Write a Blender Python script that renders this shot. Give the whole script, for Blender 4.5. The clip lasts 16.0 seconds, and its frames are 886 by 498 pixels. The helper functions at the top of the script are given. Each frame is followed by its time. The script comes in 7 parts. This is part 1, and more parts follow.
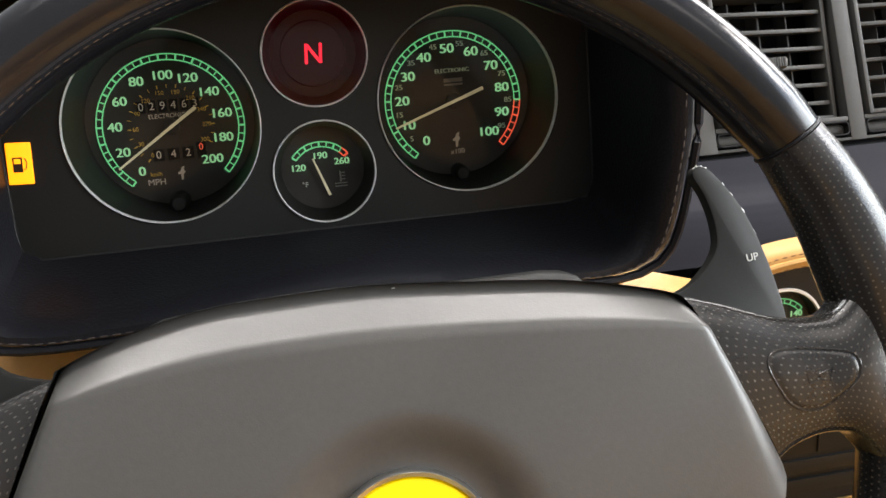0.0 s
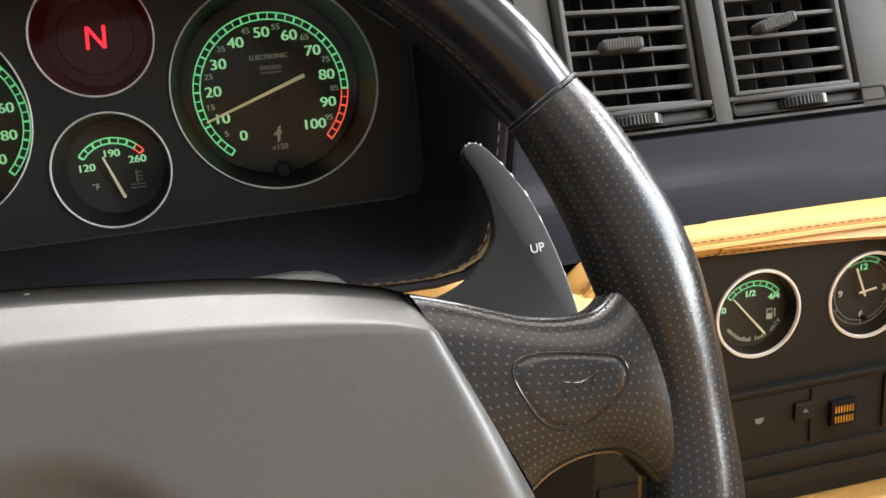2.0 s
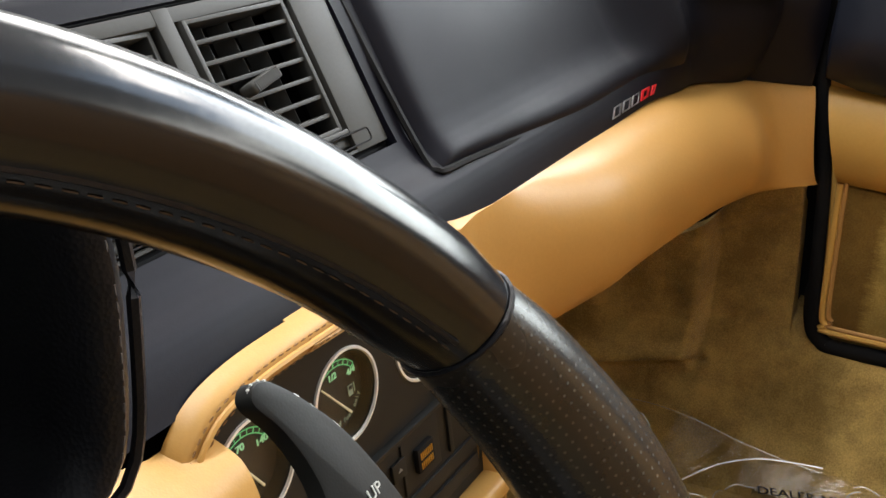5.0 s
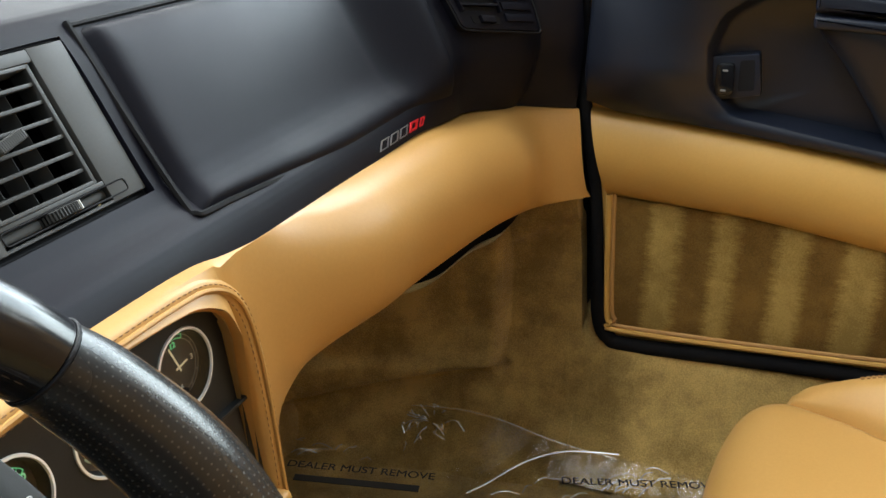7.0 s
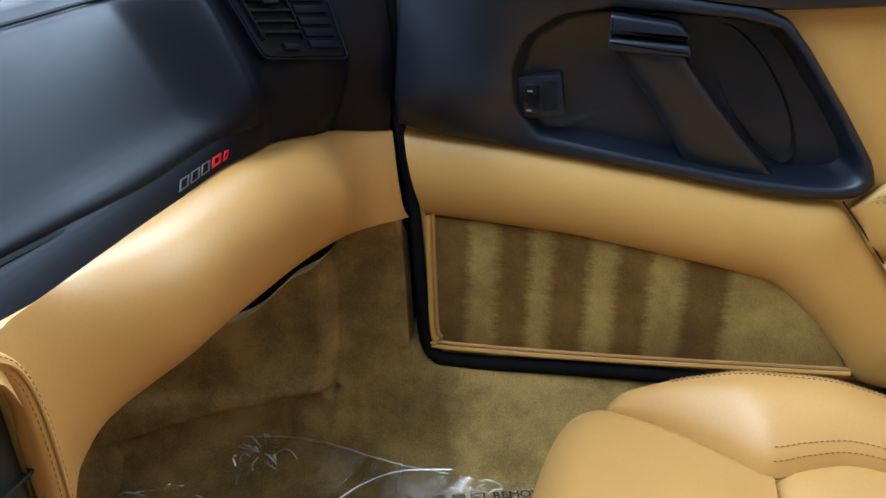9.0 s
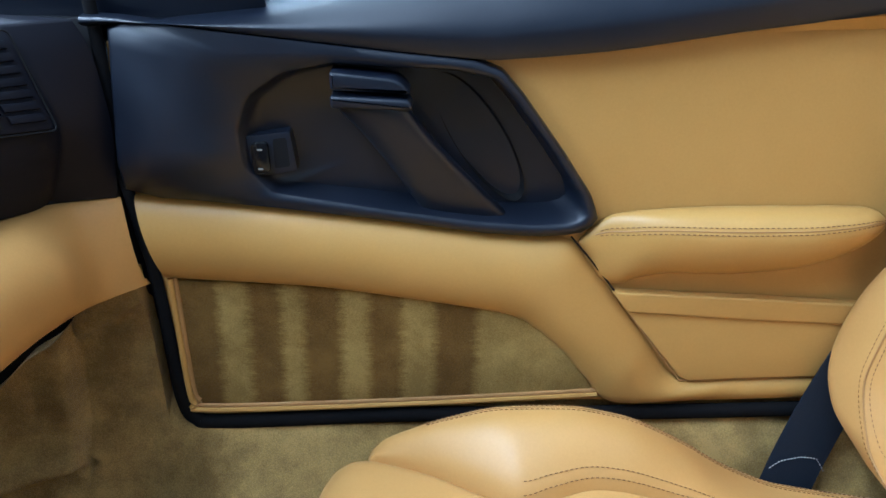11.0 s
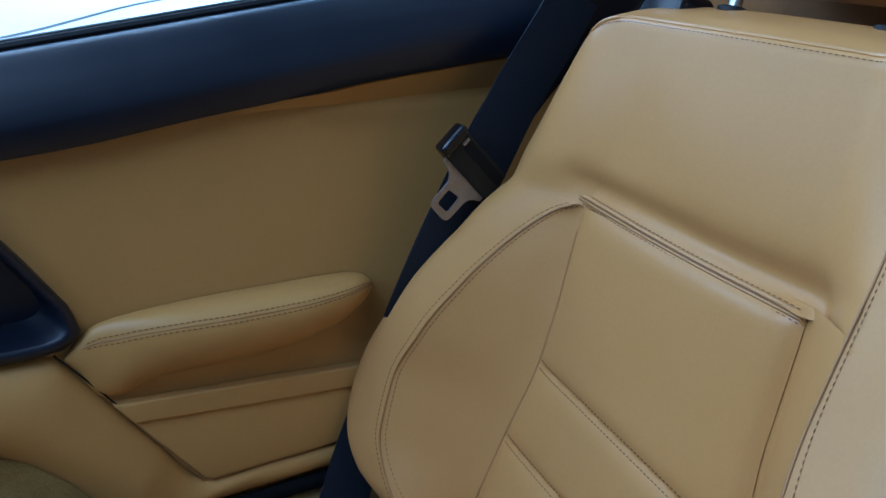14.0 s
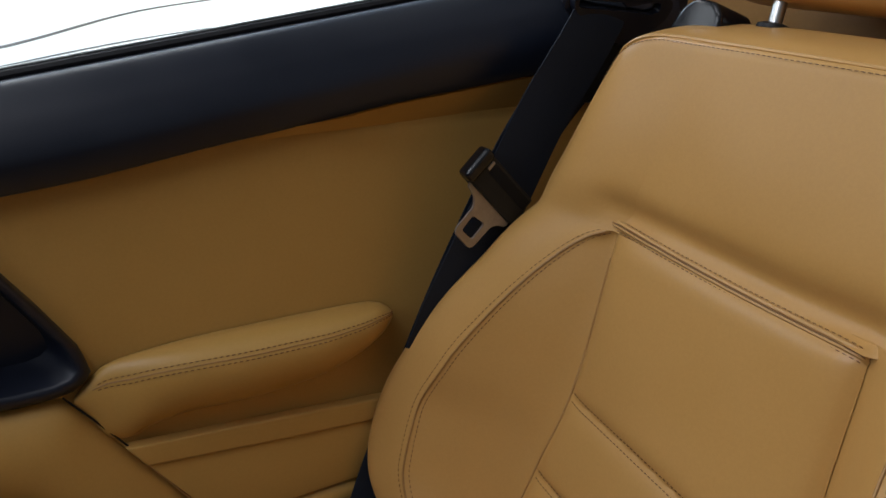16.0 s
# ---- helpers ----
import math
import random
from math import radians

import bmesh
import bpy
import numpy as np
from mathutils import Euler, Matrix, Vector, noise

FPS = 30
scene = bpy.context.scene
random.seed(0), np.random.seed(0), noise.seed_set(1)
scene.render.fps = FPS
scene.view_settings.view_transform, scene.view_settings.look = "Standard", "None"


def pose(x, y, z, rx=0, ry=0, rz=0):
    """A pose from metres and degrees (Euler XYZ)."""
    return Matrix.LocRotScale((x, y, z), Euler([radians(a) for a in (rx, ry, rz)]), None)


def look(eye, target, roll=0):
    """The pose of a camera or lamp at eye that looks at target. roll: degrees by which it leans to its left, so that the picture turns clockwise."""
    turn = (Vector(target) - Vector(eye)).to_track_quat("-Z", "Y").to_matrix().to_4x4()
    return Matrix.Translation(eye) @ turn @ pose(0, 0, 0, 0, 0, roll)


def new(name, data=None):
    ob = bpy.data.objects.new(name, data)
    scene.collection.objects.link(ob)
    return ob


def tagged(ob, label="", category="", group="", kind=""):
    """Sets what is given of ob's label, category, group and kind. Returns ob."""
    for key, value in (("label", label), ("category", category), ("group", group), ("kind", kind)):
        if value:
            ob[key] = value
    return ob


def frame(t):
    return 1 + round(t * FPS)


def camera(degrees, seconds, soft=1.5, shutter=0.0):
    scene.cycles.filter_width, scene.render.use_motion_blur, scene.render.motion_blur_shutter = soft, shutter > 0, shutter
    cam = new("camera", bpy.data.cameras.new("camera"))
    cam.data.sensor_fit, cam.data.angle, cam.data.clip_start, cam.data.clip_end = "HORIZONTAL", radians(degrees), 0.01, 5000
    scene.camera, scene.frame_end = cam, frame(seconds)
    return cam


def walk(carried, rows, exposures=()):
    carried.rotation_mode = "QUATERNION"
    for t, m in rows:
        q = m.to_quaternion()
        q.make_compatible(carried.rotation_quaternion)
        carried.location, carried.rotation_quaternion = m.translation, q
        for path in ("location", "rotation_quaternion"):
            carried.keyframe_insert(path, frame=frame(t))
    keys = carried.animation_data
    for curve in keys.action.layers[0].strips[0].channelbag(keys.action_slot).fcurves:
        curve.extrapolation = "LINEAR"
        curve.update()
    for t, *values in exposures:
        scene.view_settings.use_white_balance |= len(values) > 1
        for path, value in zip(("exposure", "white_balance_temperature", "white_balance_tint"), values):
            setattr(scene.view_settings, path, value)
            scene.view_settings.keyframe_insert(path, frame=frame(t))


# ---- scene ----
import functools

cam = camera(51.0, 16.0)
PATH = [
    (0, (-0.025, 0.09, 0.933), (0.304, 1.858, 0.058), -2.1),
    (0.5, (-0.003, 0.095, 0.934), (0.31, 1.863, 0.051), -2.6),
    (1, (0.027, 0.106, 0.923), (0.327, 1.88, 0.05), -3.7),
    (1.5, (0.049, 0.113, 0.905), (0.377, 1.901, 0.069), -3.5),
    (2, (0.054, 0.119, 0.901), (0.469, 1.882, 0.054), -2.6),
    (2.5, (0.078, 0.149, 0.903), (0.473, 1.914, 0.05), -4.0),
    (3, (0.082, 0.191, 0.911), (0.572, 1.927, 0.048), -3.0),
    (3.5, (0.06, 0.242, 0.9), (0.843, 1.878, 0.057), -2.9),
    (4, (0.042, 0.28, 0.902), (1.171, 1.697, 0.054), -1.4),
    (4.5, (0.028, 0.279, 0.918), (1.392, 1.464, 0.061), 1.0),
    (4.8, (0.016, 0.275, 0.912), (1.513, 1.301, 0.07), 0.5),
    (5, (0.01, 0.274, 0.914), (1.561, 1.2, 0.057), 0.7),
    (5.2, (0.01, 0.265, 0.921), (1.575, 1.15, 0.046), 1.3),
    (7.3, (-0.006, 0.19, 0.943), (1.723, 0.806, 0.149), 0.5),
    (7.5, (-0.007, 0.192, 0.939), (1.739, 0.775, 0.156), 0.7),
    (8, (-0.005, 0.178, 0.95), (1.755, 0.704, 0.159), 0.9),
    (8.2, (-0.002, 0.181, 0.946), (1.774, 0.67, 0.165), 1.1),
    (10.3, (0.063, 0.108, 1.017), (1.868, 0.262, 0.169), 1.1),
    (10.5, (0.057, 0.101, 1.007), (1.881, 0.21, 0.195), 1.0),
    (11, (0.07, 0.08, 1.032), (1.895, 0.061, 0.213), 1.3),
    (11.5, (0.086, 0.06, 1.051), (1.9, -0.114, 0.227), 1.8),
    (12, (0.091, 0.058, 1.045), (1.892, -0.311, 0.258), 2.2),
    (12.5, (0.098, 0.055, 1.044), (1.861, -0.5, 0.281), 2.2),
    (13, (0.089, 0.038, 1.034), (1.815, -0.674, 0.317), 2.0),
    (13.5, (0.101, 0.032, 1.045), (1.761, -0.833, 0.34), 2.5),
    (14, (0.109, 0.007, 1.045), (1.747, -0.931, 0.385), 2.4),
    (14.5, (0.127, -0.008, 1.053), (1.755, -0.988, 0.431), 1.8),
    (15, (0.143, -0.013, 1.056), (1.783, -0.994, 0.467), 1.1),
    (15.5, (0.163, 0.006, 1.054), (1.802, -0.98, 0.471), 1.5),
    (16, (0.17, 0.013, 1.054), (1.803, -0.941, 0.403), 1.8),
]
walk(cam, [(t, look(eye, target, roll)) for t, eye, target, roll in PATH], [(0.0, 0.95, 7000, 13), (3.0, 1.25, 7000, 13), (4.0, 1.25, 7000, 9), (5.0, 0.6, 7000, 10), (8.0, 0.60, 5900, 2), (10.5, 0.80, 4800, 2), (11.0, 0.78, 4800, 2), (13.0, -0.05, 4080, 4), (13.7, -0.05, 3980, 4), (14.3, -1.66, 4600, 7), (15.0, -1.2, 5700, 12), (16.0, -1.15, 6200, 13)])

# ---------------------------------------------------------------- light
world = bpy.data.worlds.new("world")
scene.world = world
world.use_nodes = True
wn = world.node_tree.nodes
wn["Background"].inputs[0].default_value = (0.82, 0.91, 1.0, 1)
wn["Background"].inputs[1].default_value = 0.30


def area_lamp(name, loc, target, sx, sy, watts, color):
    d = bpy.data.lights.new(name, "AREA")
    d.shape, d.size, d.size_y, d.energy, d.color = "RECTANGLE", sx, sy, watts, color
    ob = new(name, d)
    ob.matrix_world = look(loc, target)
    return ob


area_lamp("ceiling_light_panel", (0.5, 1.7, 4.6), (0.5, 1.7, 0.0), 5.0, 2.8, 105, (0.98, 0.985, 1.0))
area_lamp("ceiling_light_rear", (1.2, -2.2, 4.4), (0.7, -0.2, 0.5), 3.0, 1.6, 16, (1.0, 0.985, 0.96))
area_lamp("ceiling_light_front", (0.3, 2.8, 2.4), (0.3, 0.3, 0.8), 2.8, 0.75, 72, (0.90, 0.95, 1.0))
# unseen lamp added front right for the highlights on the wheel rim
area_lamp("rim_highlight_lamp", (3.3, 2.5, 2.3), (0.2, 0.3, 0.85), 1.8, 1.3, 48, (0.95, 0.97, 1.0))
area_lamp("ceiling_light_strip", (0.2, 1.15, 2.8), (0.2, 0.3, 0.7), 2.6, 0.12, 30, (0.97, 0.98, 1.0))
# unseen narrow lamp added to draw a highlight along the tan dash roll
area_lamp("roll_highlight_lamp", (3.3, 0.15, 3.1), (0.7, 0.5, 0.65), 2.0, 0.30, 34, (1.0, 0.97, 0.93))
# unseen blue fill, added for the sheen on glovebox lid and roll
area_lamp("side_sheen_fill", (7.0, -1.4, 4.3), (0.5, 0.2, 0.8), 6.5, 3.6, 215, (0.50, 0.70, 1.0))
# unseen wide lamp added low on the right for the streak on the wheel grip
area_lamp("grip_streak_lamp", (14.0, -2.0, 3.9), (0.0, 0.0, 1.0), 18.0, 3.0, 900, (0.80, 0.90, 1.0))
# unseen fill added to whiten the floor beyond the door window
area_lamp("outside_floor_fill", (16.0, -7.0, 5.4), (16.0, -7.0, 0.0), 17.0, 17.0, 6200, (0.94, 0.98, 1.0))


# ---------------------------------------------------------------- materials
def material(name, color, rough=0.5, metal=0.0, spec=0.5, emit=None, strength=1.0, coat=0.0):
    m = bpy.data.materials.new(name)
    m.use_nodes = True
    b = m.node_tree.nodes["Principled BSDF"]
    b.inputs["Base Color"].default_value = (*color, 1)
    b.inputs["Roughness"].default_value = rough
    b.inputs["Metallic"].default_value = metal
    b.inputs["Specular IOR Level"].default_value = spec
    b.inputs["Coat Weight"].default_value = coat
    if emit:
        b.inputs["Emission Color"].default_value = (*emit, 1)
        b.inputs["Emission Strength"].default_value = strength
    return m


def node(m, kind, **values):
    n = m.node_tree.nodes.new(kind)
    for key, value in values.items():
        n.inputs[key.replace("_", " ")].default_value = value
    return n


def join(m, a, out, b, inp):
    m.node_tree.links.new(a.outputs[out], b.inputs[inp])


def surfaced(name, dark, light, rough, grain, bump, big=6.0, rough_spread=0.08, spec=0.5, detail=4.0, cells=True, sheen=0.0, coat=0.0):
    """A worn surface: two colours mixed at a large scale, and a fine grain in relief."""
    m = material(name, light, rough, spec=spec, coat=coat)
    b = m.node_tree.nodes["Principled BSDF"]
    b.inputs["Sheen Weight"].default_value = sheen
    co = node(m, "ShaderNodeTexCoord")
    n1 = node(m, "ShaderNodeTexNoise", Scale=big, Detail=detail, Roughness=0.6)
    n3 = node(m, "ShaderNodeTexNoise", Scale=grain * 0.35, Detail=3.0, Roughness=0.6)
    mixn = m.node_tree.nodes.new("ShaderNodeMix")
    mixn.data_type = "FLOAT"
    mixn.inputs[0].default_value = 0.35
    ramp = m.node_tree.nodes.new("ShaderNodeValToRGB")
    ramp.color_ramp.elements[0].position, ramp.color_ramp.elements[1].position = 0.33, 0.67
    ramp.color_ramp.elements[0].color, ramp.color_ramp.elements[1].color = (*dark, 1), (*light, 1)
    join(m, co, "Object", n1, "Vector")
    join(m, co, "Object", n3, "Vector")
    join(m, n1, "Fac", mixn, 2)
    join(m, n3, "Fac", mixn, 3)
    join(m, mixn, 0, ramp, "Fac")
    join(m, ramp, "Color", b, "Base Color")
    r = node(m, "ShaderNodeMapRange", From_Min=0.3, From_Max=0.7, To_Min=rough - rough_spread, To_Max=rough + rough_spread)
    join(m, n1, "Fac", r, "Value")
    join(m, r, "Result", b, "Roughness")
    if cells:
        n2 = node(m, "ShaderNodeTexVoronoi", Scale=grain)
    else:
        n2 = node(m, "ShaderNodeTexNoise", Scale=grain, Detail=2.0)
    join(m, co, "Object", n2, "Vector")
    bu = node(m, "ShaderNodeBump", Strength=bump, Distance=0.0006)
    join(m, n2, 0, bu, "Height")
    join(m, bu, "Normal", b, "Normal")
    return m


TAN = surfaced("tan_leather", (0.475, 0.260, 0.074), (0.535, 0.300, 0.088), 0.37, 900, 0.07, big=5, spec=0.5)
DOORTAN = surfaced("yellow_tan_leather", (0.458, 0.264, 0.067), (0.516, 0.303, 0.080), 0.39, 900, 0.07, big=5, spec=0.45)
# darker tan, used for seams, tucks, bulkhead, seat shell and base
TAN_DARK = surfaced("dark_tan_leather", (0.33, 0.175, 0.058), (0.41, 0.228, 0.078), 0.48, 700, 0.2, big=9, spec=0.4)
BLACK = surfaced("black_leather", (0.0088, 0.0090, 0.0112), (0.0124, 0.0126, 0.0156), 0.42, 620, 0.26, big=8, spec=0.22)
PAD = surfaced("black_soft_plastic", (0.0052, 0.0054, 0.0096), (0.0070, 0.0072, 0.0128), 0.50, 1400, 0.05, big=6, spec=0.16)
DOORBLACK = surfaced("black_door_plastic", (0.0052, 0.0072, 0.0142), (0.0078, 0.0106, 0.0205), 0.38, 1200, 0.05, big=6, spec=0.5)
GREY = surfaced("grey_vent_plastic", (0.038, 0.038, 0.036), (0.050, 0.050, 0.047), 0.62, 1500, 0.04, big=9, spec=0.4)
AIRBAG = surfaced("charcoal_cover_plastic", (0.050, 0.049, 0.046), (0.066, 0.064, 0.060), 0.32, 1600, 0.025, big=6, spec=0.5)
PANEL = surfaced("black_panel_plastic", (0.009, 0.0092, 0.0085), (0.013, 0.0132, 0.0125), 0.5, 1500, 0.03, big=7, spec=0.28)
GLOSS = surfaced("glossy_black_leather", (0.006, 0.006, 0.007), (0.010, 0.010, 0.012), 0.18, 420, 0.03, big=14, rough_spread=0.05, spec=0.45, cells=False)
DEEP = material("dark_void", (0.006, 0.006, 0.007), 0.7, spec=0.2)
SEAL = surfaced("matt_black_seal", (0.005, 0.005, 0.006), (0.009, 0.009, 0.010), 0.9, 400, 0.3, big=20, spec=0.12, cells=False)
RUBBER = surfaced("black_rubber", (0.008, 0.008, 0.010), (0.014, 0.014, 0.016), 0.6, 500, 0.1, big=8)
WEB = surfaced("black_webbing", (0.0105, 0.0148, 0.0245), (0.015, 0.0208, 0.033), 0.6, 900, 0.4, big=12, cells=False, spec=0.2)
CHROME = material("satin_chrome", (0.62, 0.62, 0.60), 0.28, 1.0)
BEZEL = material("bezel_metal", (0.80, 0.80, 0.78), 0.40, 0.35)
STEEL = surfaced("worn_steel", (0.30, 0.27, 0.25), (0.42, 0.38, 0.35), 0.45, 300, 0.1, big=40)
STEEL.node_tree.nodes["Principled BSDF"].inputs["Metallic"].default_value = 0.85
THREAD = material("tan_thread", (0.20, 0.10, 0.035), 0.8)
THREAD_BLACK = material("black_thread", (0.075, 0.062, 0.056), 0.7)
THREAD_BROWN = material("faded_brown_thread", (0.060, 0.036, 0.018), 0.8)
DIAL = material("dial_face", (0.018, 0.016, 0.013), 0.6)
DIALRED = material("display_filter", (0.014, 0.0012, 0.002), 0.4, spec=0.25, emit=(0.5, 0.004, 0.012), strength=0.008)
GREENLIT = material("green_backlit", (0.10, 0.32, 0.17), 0.6, emit=(0.13, 0.66, 0.27), strength=0.40)
NUMLIT = material("green_backlit_numeral", (0.20, 0.34, 0.22), 0.6, emit=(0.24, 0.62, 0.31), strength=0.40)
REDLIT = material("red_backlit", (0.4, 0.05, 0.03), 0.6, emit=(0.9, 0.12, 0.06), strength=0.45)
LED = material("red_led", (0.8, 0.05, 0.08), 0.5, emit=(1.0, 0.01, 0.03), strength=1.1)
AMBER = material("amber_lamp", (0.9, 0.30, 0.02), 0.4, emit=(1.0, 0.30, 0.005), strength=1.0)
ICON = material("lamp_icon", (0.04, 0.015, 0.004), 0.5)
WHITE = material("white_print", (0.55, 0.55, 0.52), 0.6)
DIM = material("amber_print", (0.50, 0.33, 0.06), 0.6, emit=(0.6, 0.38, 0.04), strength=0.05)
PALEPRINT = material("pale_green_print", (0.30, 0.36, 0.29), 0.6, emit=(0.2, 0.3, 0.2), strength=0.12)
GREYPRINT = material("grey_print", (0.20, 0.20, 0.19), 0.6)
NEEDLE = material("needle_cream", (0.62, 0.58, 0.42), 0.5, emit=(0.6, 0.55, 0.35), strength=0.12)
YELLOW = material("yellow_enamel", (0.95, 0.72, 0.0), 0.3)
REDPAINT = material("red_enamel", (0.65, 0.02, 0.03), 0.35)
BLUEGREY = material("metal_badge", (0.5, 0.5, 0.52), 0.3, 0.9)
INK = material("black_ink", (0.012, 0.010, 0.008), 0.6)
# yellowish and white patches in the colour imitate reflections on the pale floor
FLOOR_REFLECTIONS = surfaced("pale_floor_painted_reflections", (0.80, 0.77, 0.62), (0.84, 0.85, 0.86), 0.34, 30, 0.0, big=0.7, rough_spread=0.03, detail=2.0)
WALLPAINT = surfaced("white_wall_paint", (0.74, 0.74, 0.73), (0.82, 0.82, 0.81), 0.6, 60, 0.1, big=2)


def carpet(name, dark, light, stripes=None):
    m = surfaced(name, dark, light, 0.95, 1500, 0.9, big=14, rough_spread=0.03, spec=0.1, detail=6.0, cells=False, sheen=0.15)
    b = m.node_tree.nodes["Principled BSDF"]
    bu = [n for n in m.node_tree.nodes if n.type == "BUMP"][0]
    bu.inputs["Distance"].default_value = 0.003
    tone = [n for n in m.node_tree.nodes if n.type == "VALTORGB"][0].color_ramp.elements
    tone[0].position, tone[1].position = 0.41, 0.60
    if stripes:
        # brushed nap: bands across y with ragged edges
        co = node(m, "ShaderNodeTexCoord")
        sep = node(m, "ShaderNodeSeparateXYZ")
        join(m, co, "Object", sep, "Vector")
        ragged = node(m, "ShaderNodeTexNoise", Scale=150.0, Detail=6.0, Roughness=0.75)
        mp = node(m, "ShaderNodeMapping")
        mp.inputs["Scale"].default_value = (1, 0.35, 1.6)
        join(m, co, "Object", mp, "Vector")
        join(m, mp, "Vector", ragged, "Vector")
        off = node(m, "ShaderNodeMath")
        off.operation = "MULTIPLY_ADD"
        off.inputs[1].default_value, off.inputs[2].default_value = 0.030, -0.015
        join(m, ragged, "Fac", off, 0)
        add = node(m, "ShaderNodeMath")
        add.operation = "ADD"
        join(m, sep, "Y", add, 0)
        join(m, off, 0, add, 1)
        ramp = m.node_tree.nodes.new("ShaderNodeValToRGB")
        rng = node(m, "ShaderNodeMapRange", From_Min=-0.15, From_Max=0.40, To_Min=0.0, To_Max=1.0)
        join(m, add, 0, rng, "Value")
        join(m, rng, "Result", ramp, "Fac")
        el = ramp.color_ramp.elements
        nap = lambda v: (0.44 + 0.56 * v, 0.36 + 0.64 * v, 0.27 + 0.73 * v, 1)
        el[0].position, el[0].color = 0.0, nap(0.8)
        el[1].position, el[1].color = 1.0, nap(0.0)
        for y, v in stripes:
            e = el.new((y + 0.15) / 0.55)
            e.color = nap(v)
        old = b.inputs["Base Color"].links[0].from_socket
        mix = m.node_tree.nodes.new("ShaderNodeMix")
        mix.data_type = "RGBA"
        mix.blend_type = "MULTIPLY"
        mix.inputs[0].default_value = 1.0
        m.node_tree.links.new(old, mix.inputs[6])
        b.inputs["Sheen Weight"].default_value = 0.04
        join(m, ramp, "Color", mix, 7)
        join(m, mix, 2, b, "Base Color")
    return m


CARPET = carpet("tan_carpet", (0.31, 0.200, 0.058), (0.66, 0.450, 0.148))
STRIPES = []
for lo, hi in ((0.302, 0.335), (0.236, 0.260), (0.158, 0.189), (0.078, 0.115), (-0.12, 0.026)):
    STRIPES += [(lo - 0.008, 0.0), (lo + 0.006, 0.85), (hi - 0.006, 0.95), (hi + 0.007, 0.05)]
CARPET_DOOR = carpet("brushed_door_carpet", (0.34, 0.225, 0.062), (0.56, 0.390, 0.118), sorted(s for s in STRIPES if s[0] > -0.1))


def dotted(name, base, dot, rough, scale_u, scale_v, size=0.16):
    """Perforated leather: rows of small holes laid out along the mesh's own length and girth."""
    m = surfaced(name, base, tuple(c * 1.4 for c in base), rough, 900, 0.03, big=12, spec=0.5)
    b = m.node_tree.nodes["Principled BSDF"]
    uv = node(m, "ShaderNodeUVMap")
    sc = node(m, "ShaderNodeVectorMath")
    sc.operation = "MULTIPLY"
    sc.inputs[1].default_value = (scale_u, scale_v, 1)
    join(m, uv, "UV", sc, 0)
    sep = node(m, "ShaderNodeSeparateXYZ")
    join(m, sc, 0, sep, "Vector")

    def math_node(op, a, b_in=None, value=None):
        n = node(m, "ShaderNodeMath")
        n.operation = op
        m.node_tree.links.new(a, n.inputs[0])
        if b_in is not None:
            m.node_tree.links.new(b_in, n.inputs[1])
        if value is not None:
            n.inputs[1].default_value = value
        return n.outputs[0]

    row = math_node("FLOOR", sep.outputs["Y"])
    half = math_node("MULTIPLY", math_node("MODULO", row, value=2.0), value=0.5)
    fu = math_node("SUBTRACT", math_node("FRACT", math_node("ADD", sep.outputs["X"], half)), value=0.5)
    fv = math_node("SUBTRACT", math_node("FRACT", sep.outputs["Y"]), value=0.5)
    d = math_node("SQRT", math_node("ADD", math_node("MULTIPLY", fu, fu), math_node("MULTIPLY", fv, fv)))
    hole = math_node("LESS_THAN", d, value=size)
    mix = m.node_tree.nodes.new("ShaderNodeMix")
    mix.data_type = "RGBA"
    old = b.inputs["Base Color"].links[0].from_socket
    m.node_tree.links.new(hole, mix.inputs[0])
    m.node_tree.links.new(old, mix.inputs[6])
    mix.inputs[7].default_value = (*dot, 1)
    m.node_tree.links.new(mix.outputs[2], b.inputs["Base Color"])
    bu = node(m, "ShaderNodeBump", Strength=0.35, Distance=0.0005)
    bu.invert = True
    m.node_tree.links.new(hole, bu.inputs["Height"])
    first = [n for n in m.node_tree.nodes if n.type == "BUMP"][0]
    join(m, first, "Normal", bu, "Normal")
    join(m, bu, "Normal", b, "Normal")
    return m


PERF = dotted("perforated_black_leather", (0.014, 0.013, 0.012), (0.060, 0.058, 0.052), 0.24, 1.9, 1.9, 0.14)


def glass(name, tint=(1, 1, 1), rough=0.0, base=0.04):
    m = bpy.data.materials.new(name)
    m.use_nodes = True
    nt = m.node_tree
    nt.nodes.remove(nt.nodes["Principled BSDF"])
    out = nt.nodes["Material Output"]
    t = node(m, "ShaderNodeBsdfTransparent", Color=(*tint, 1))
    g = node(m, "ShaderNodeBsdfGlossy", Roughness=rough)
    f = node(m, "ShaderNodeLayerWeight", Blend=0.5)
    pw = node(m, "ShaderNodeMath")
    pw.operation = "POWER"
    pw.inputs[1].default_value = 4.0
    ad = node(m, "ShaderNodeMath")
    ad.operation = "MULTIPLY_ADD"
    ad.inputs[1].default_value, ad.inputs[2].default_value = 0.9, base
    mx = node(m, "ShaderNodeMixShader")
    join(m, f, "Facing", pw, 0)
    join(m, pw, 0, ad, 0)
    join(m, ad, 0, mx, 0)
    join(m, t, 0, mx, 1)
    join(m, g, 0, mx, 2)
    join(m, mx, 0, out, "Surface")
    return m


CLEAR = glass("clear_glass", (0.96, 0.98, 0.97))
LENS = glass("gauge_glass", (0.93, 0.93, 0.92), 0.02, 0.014)


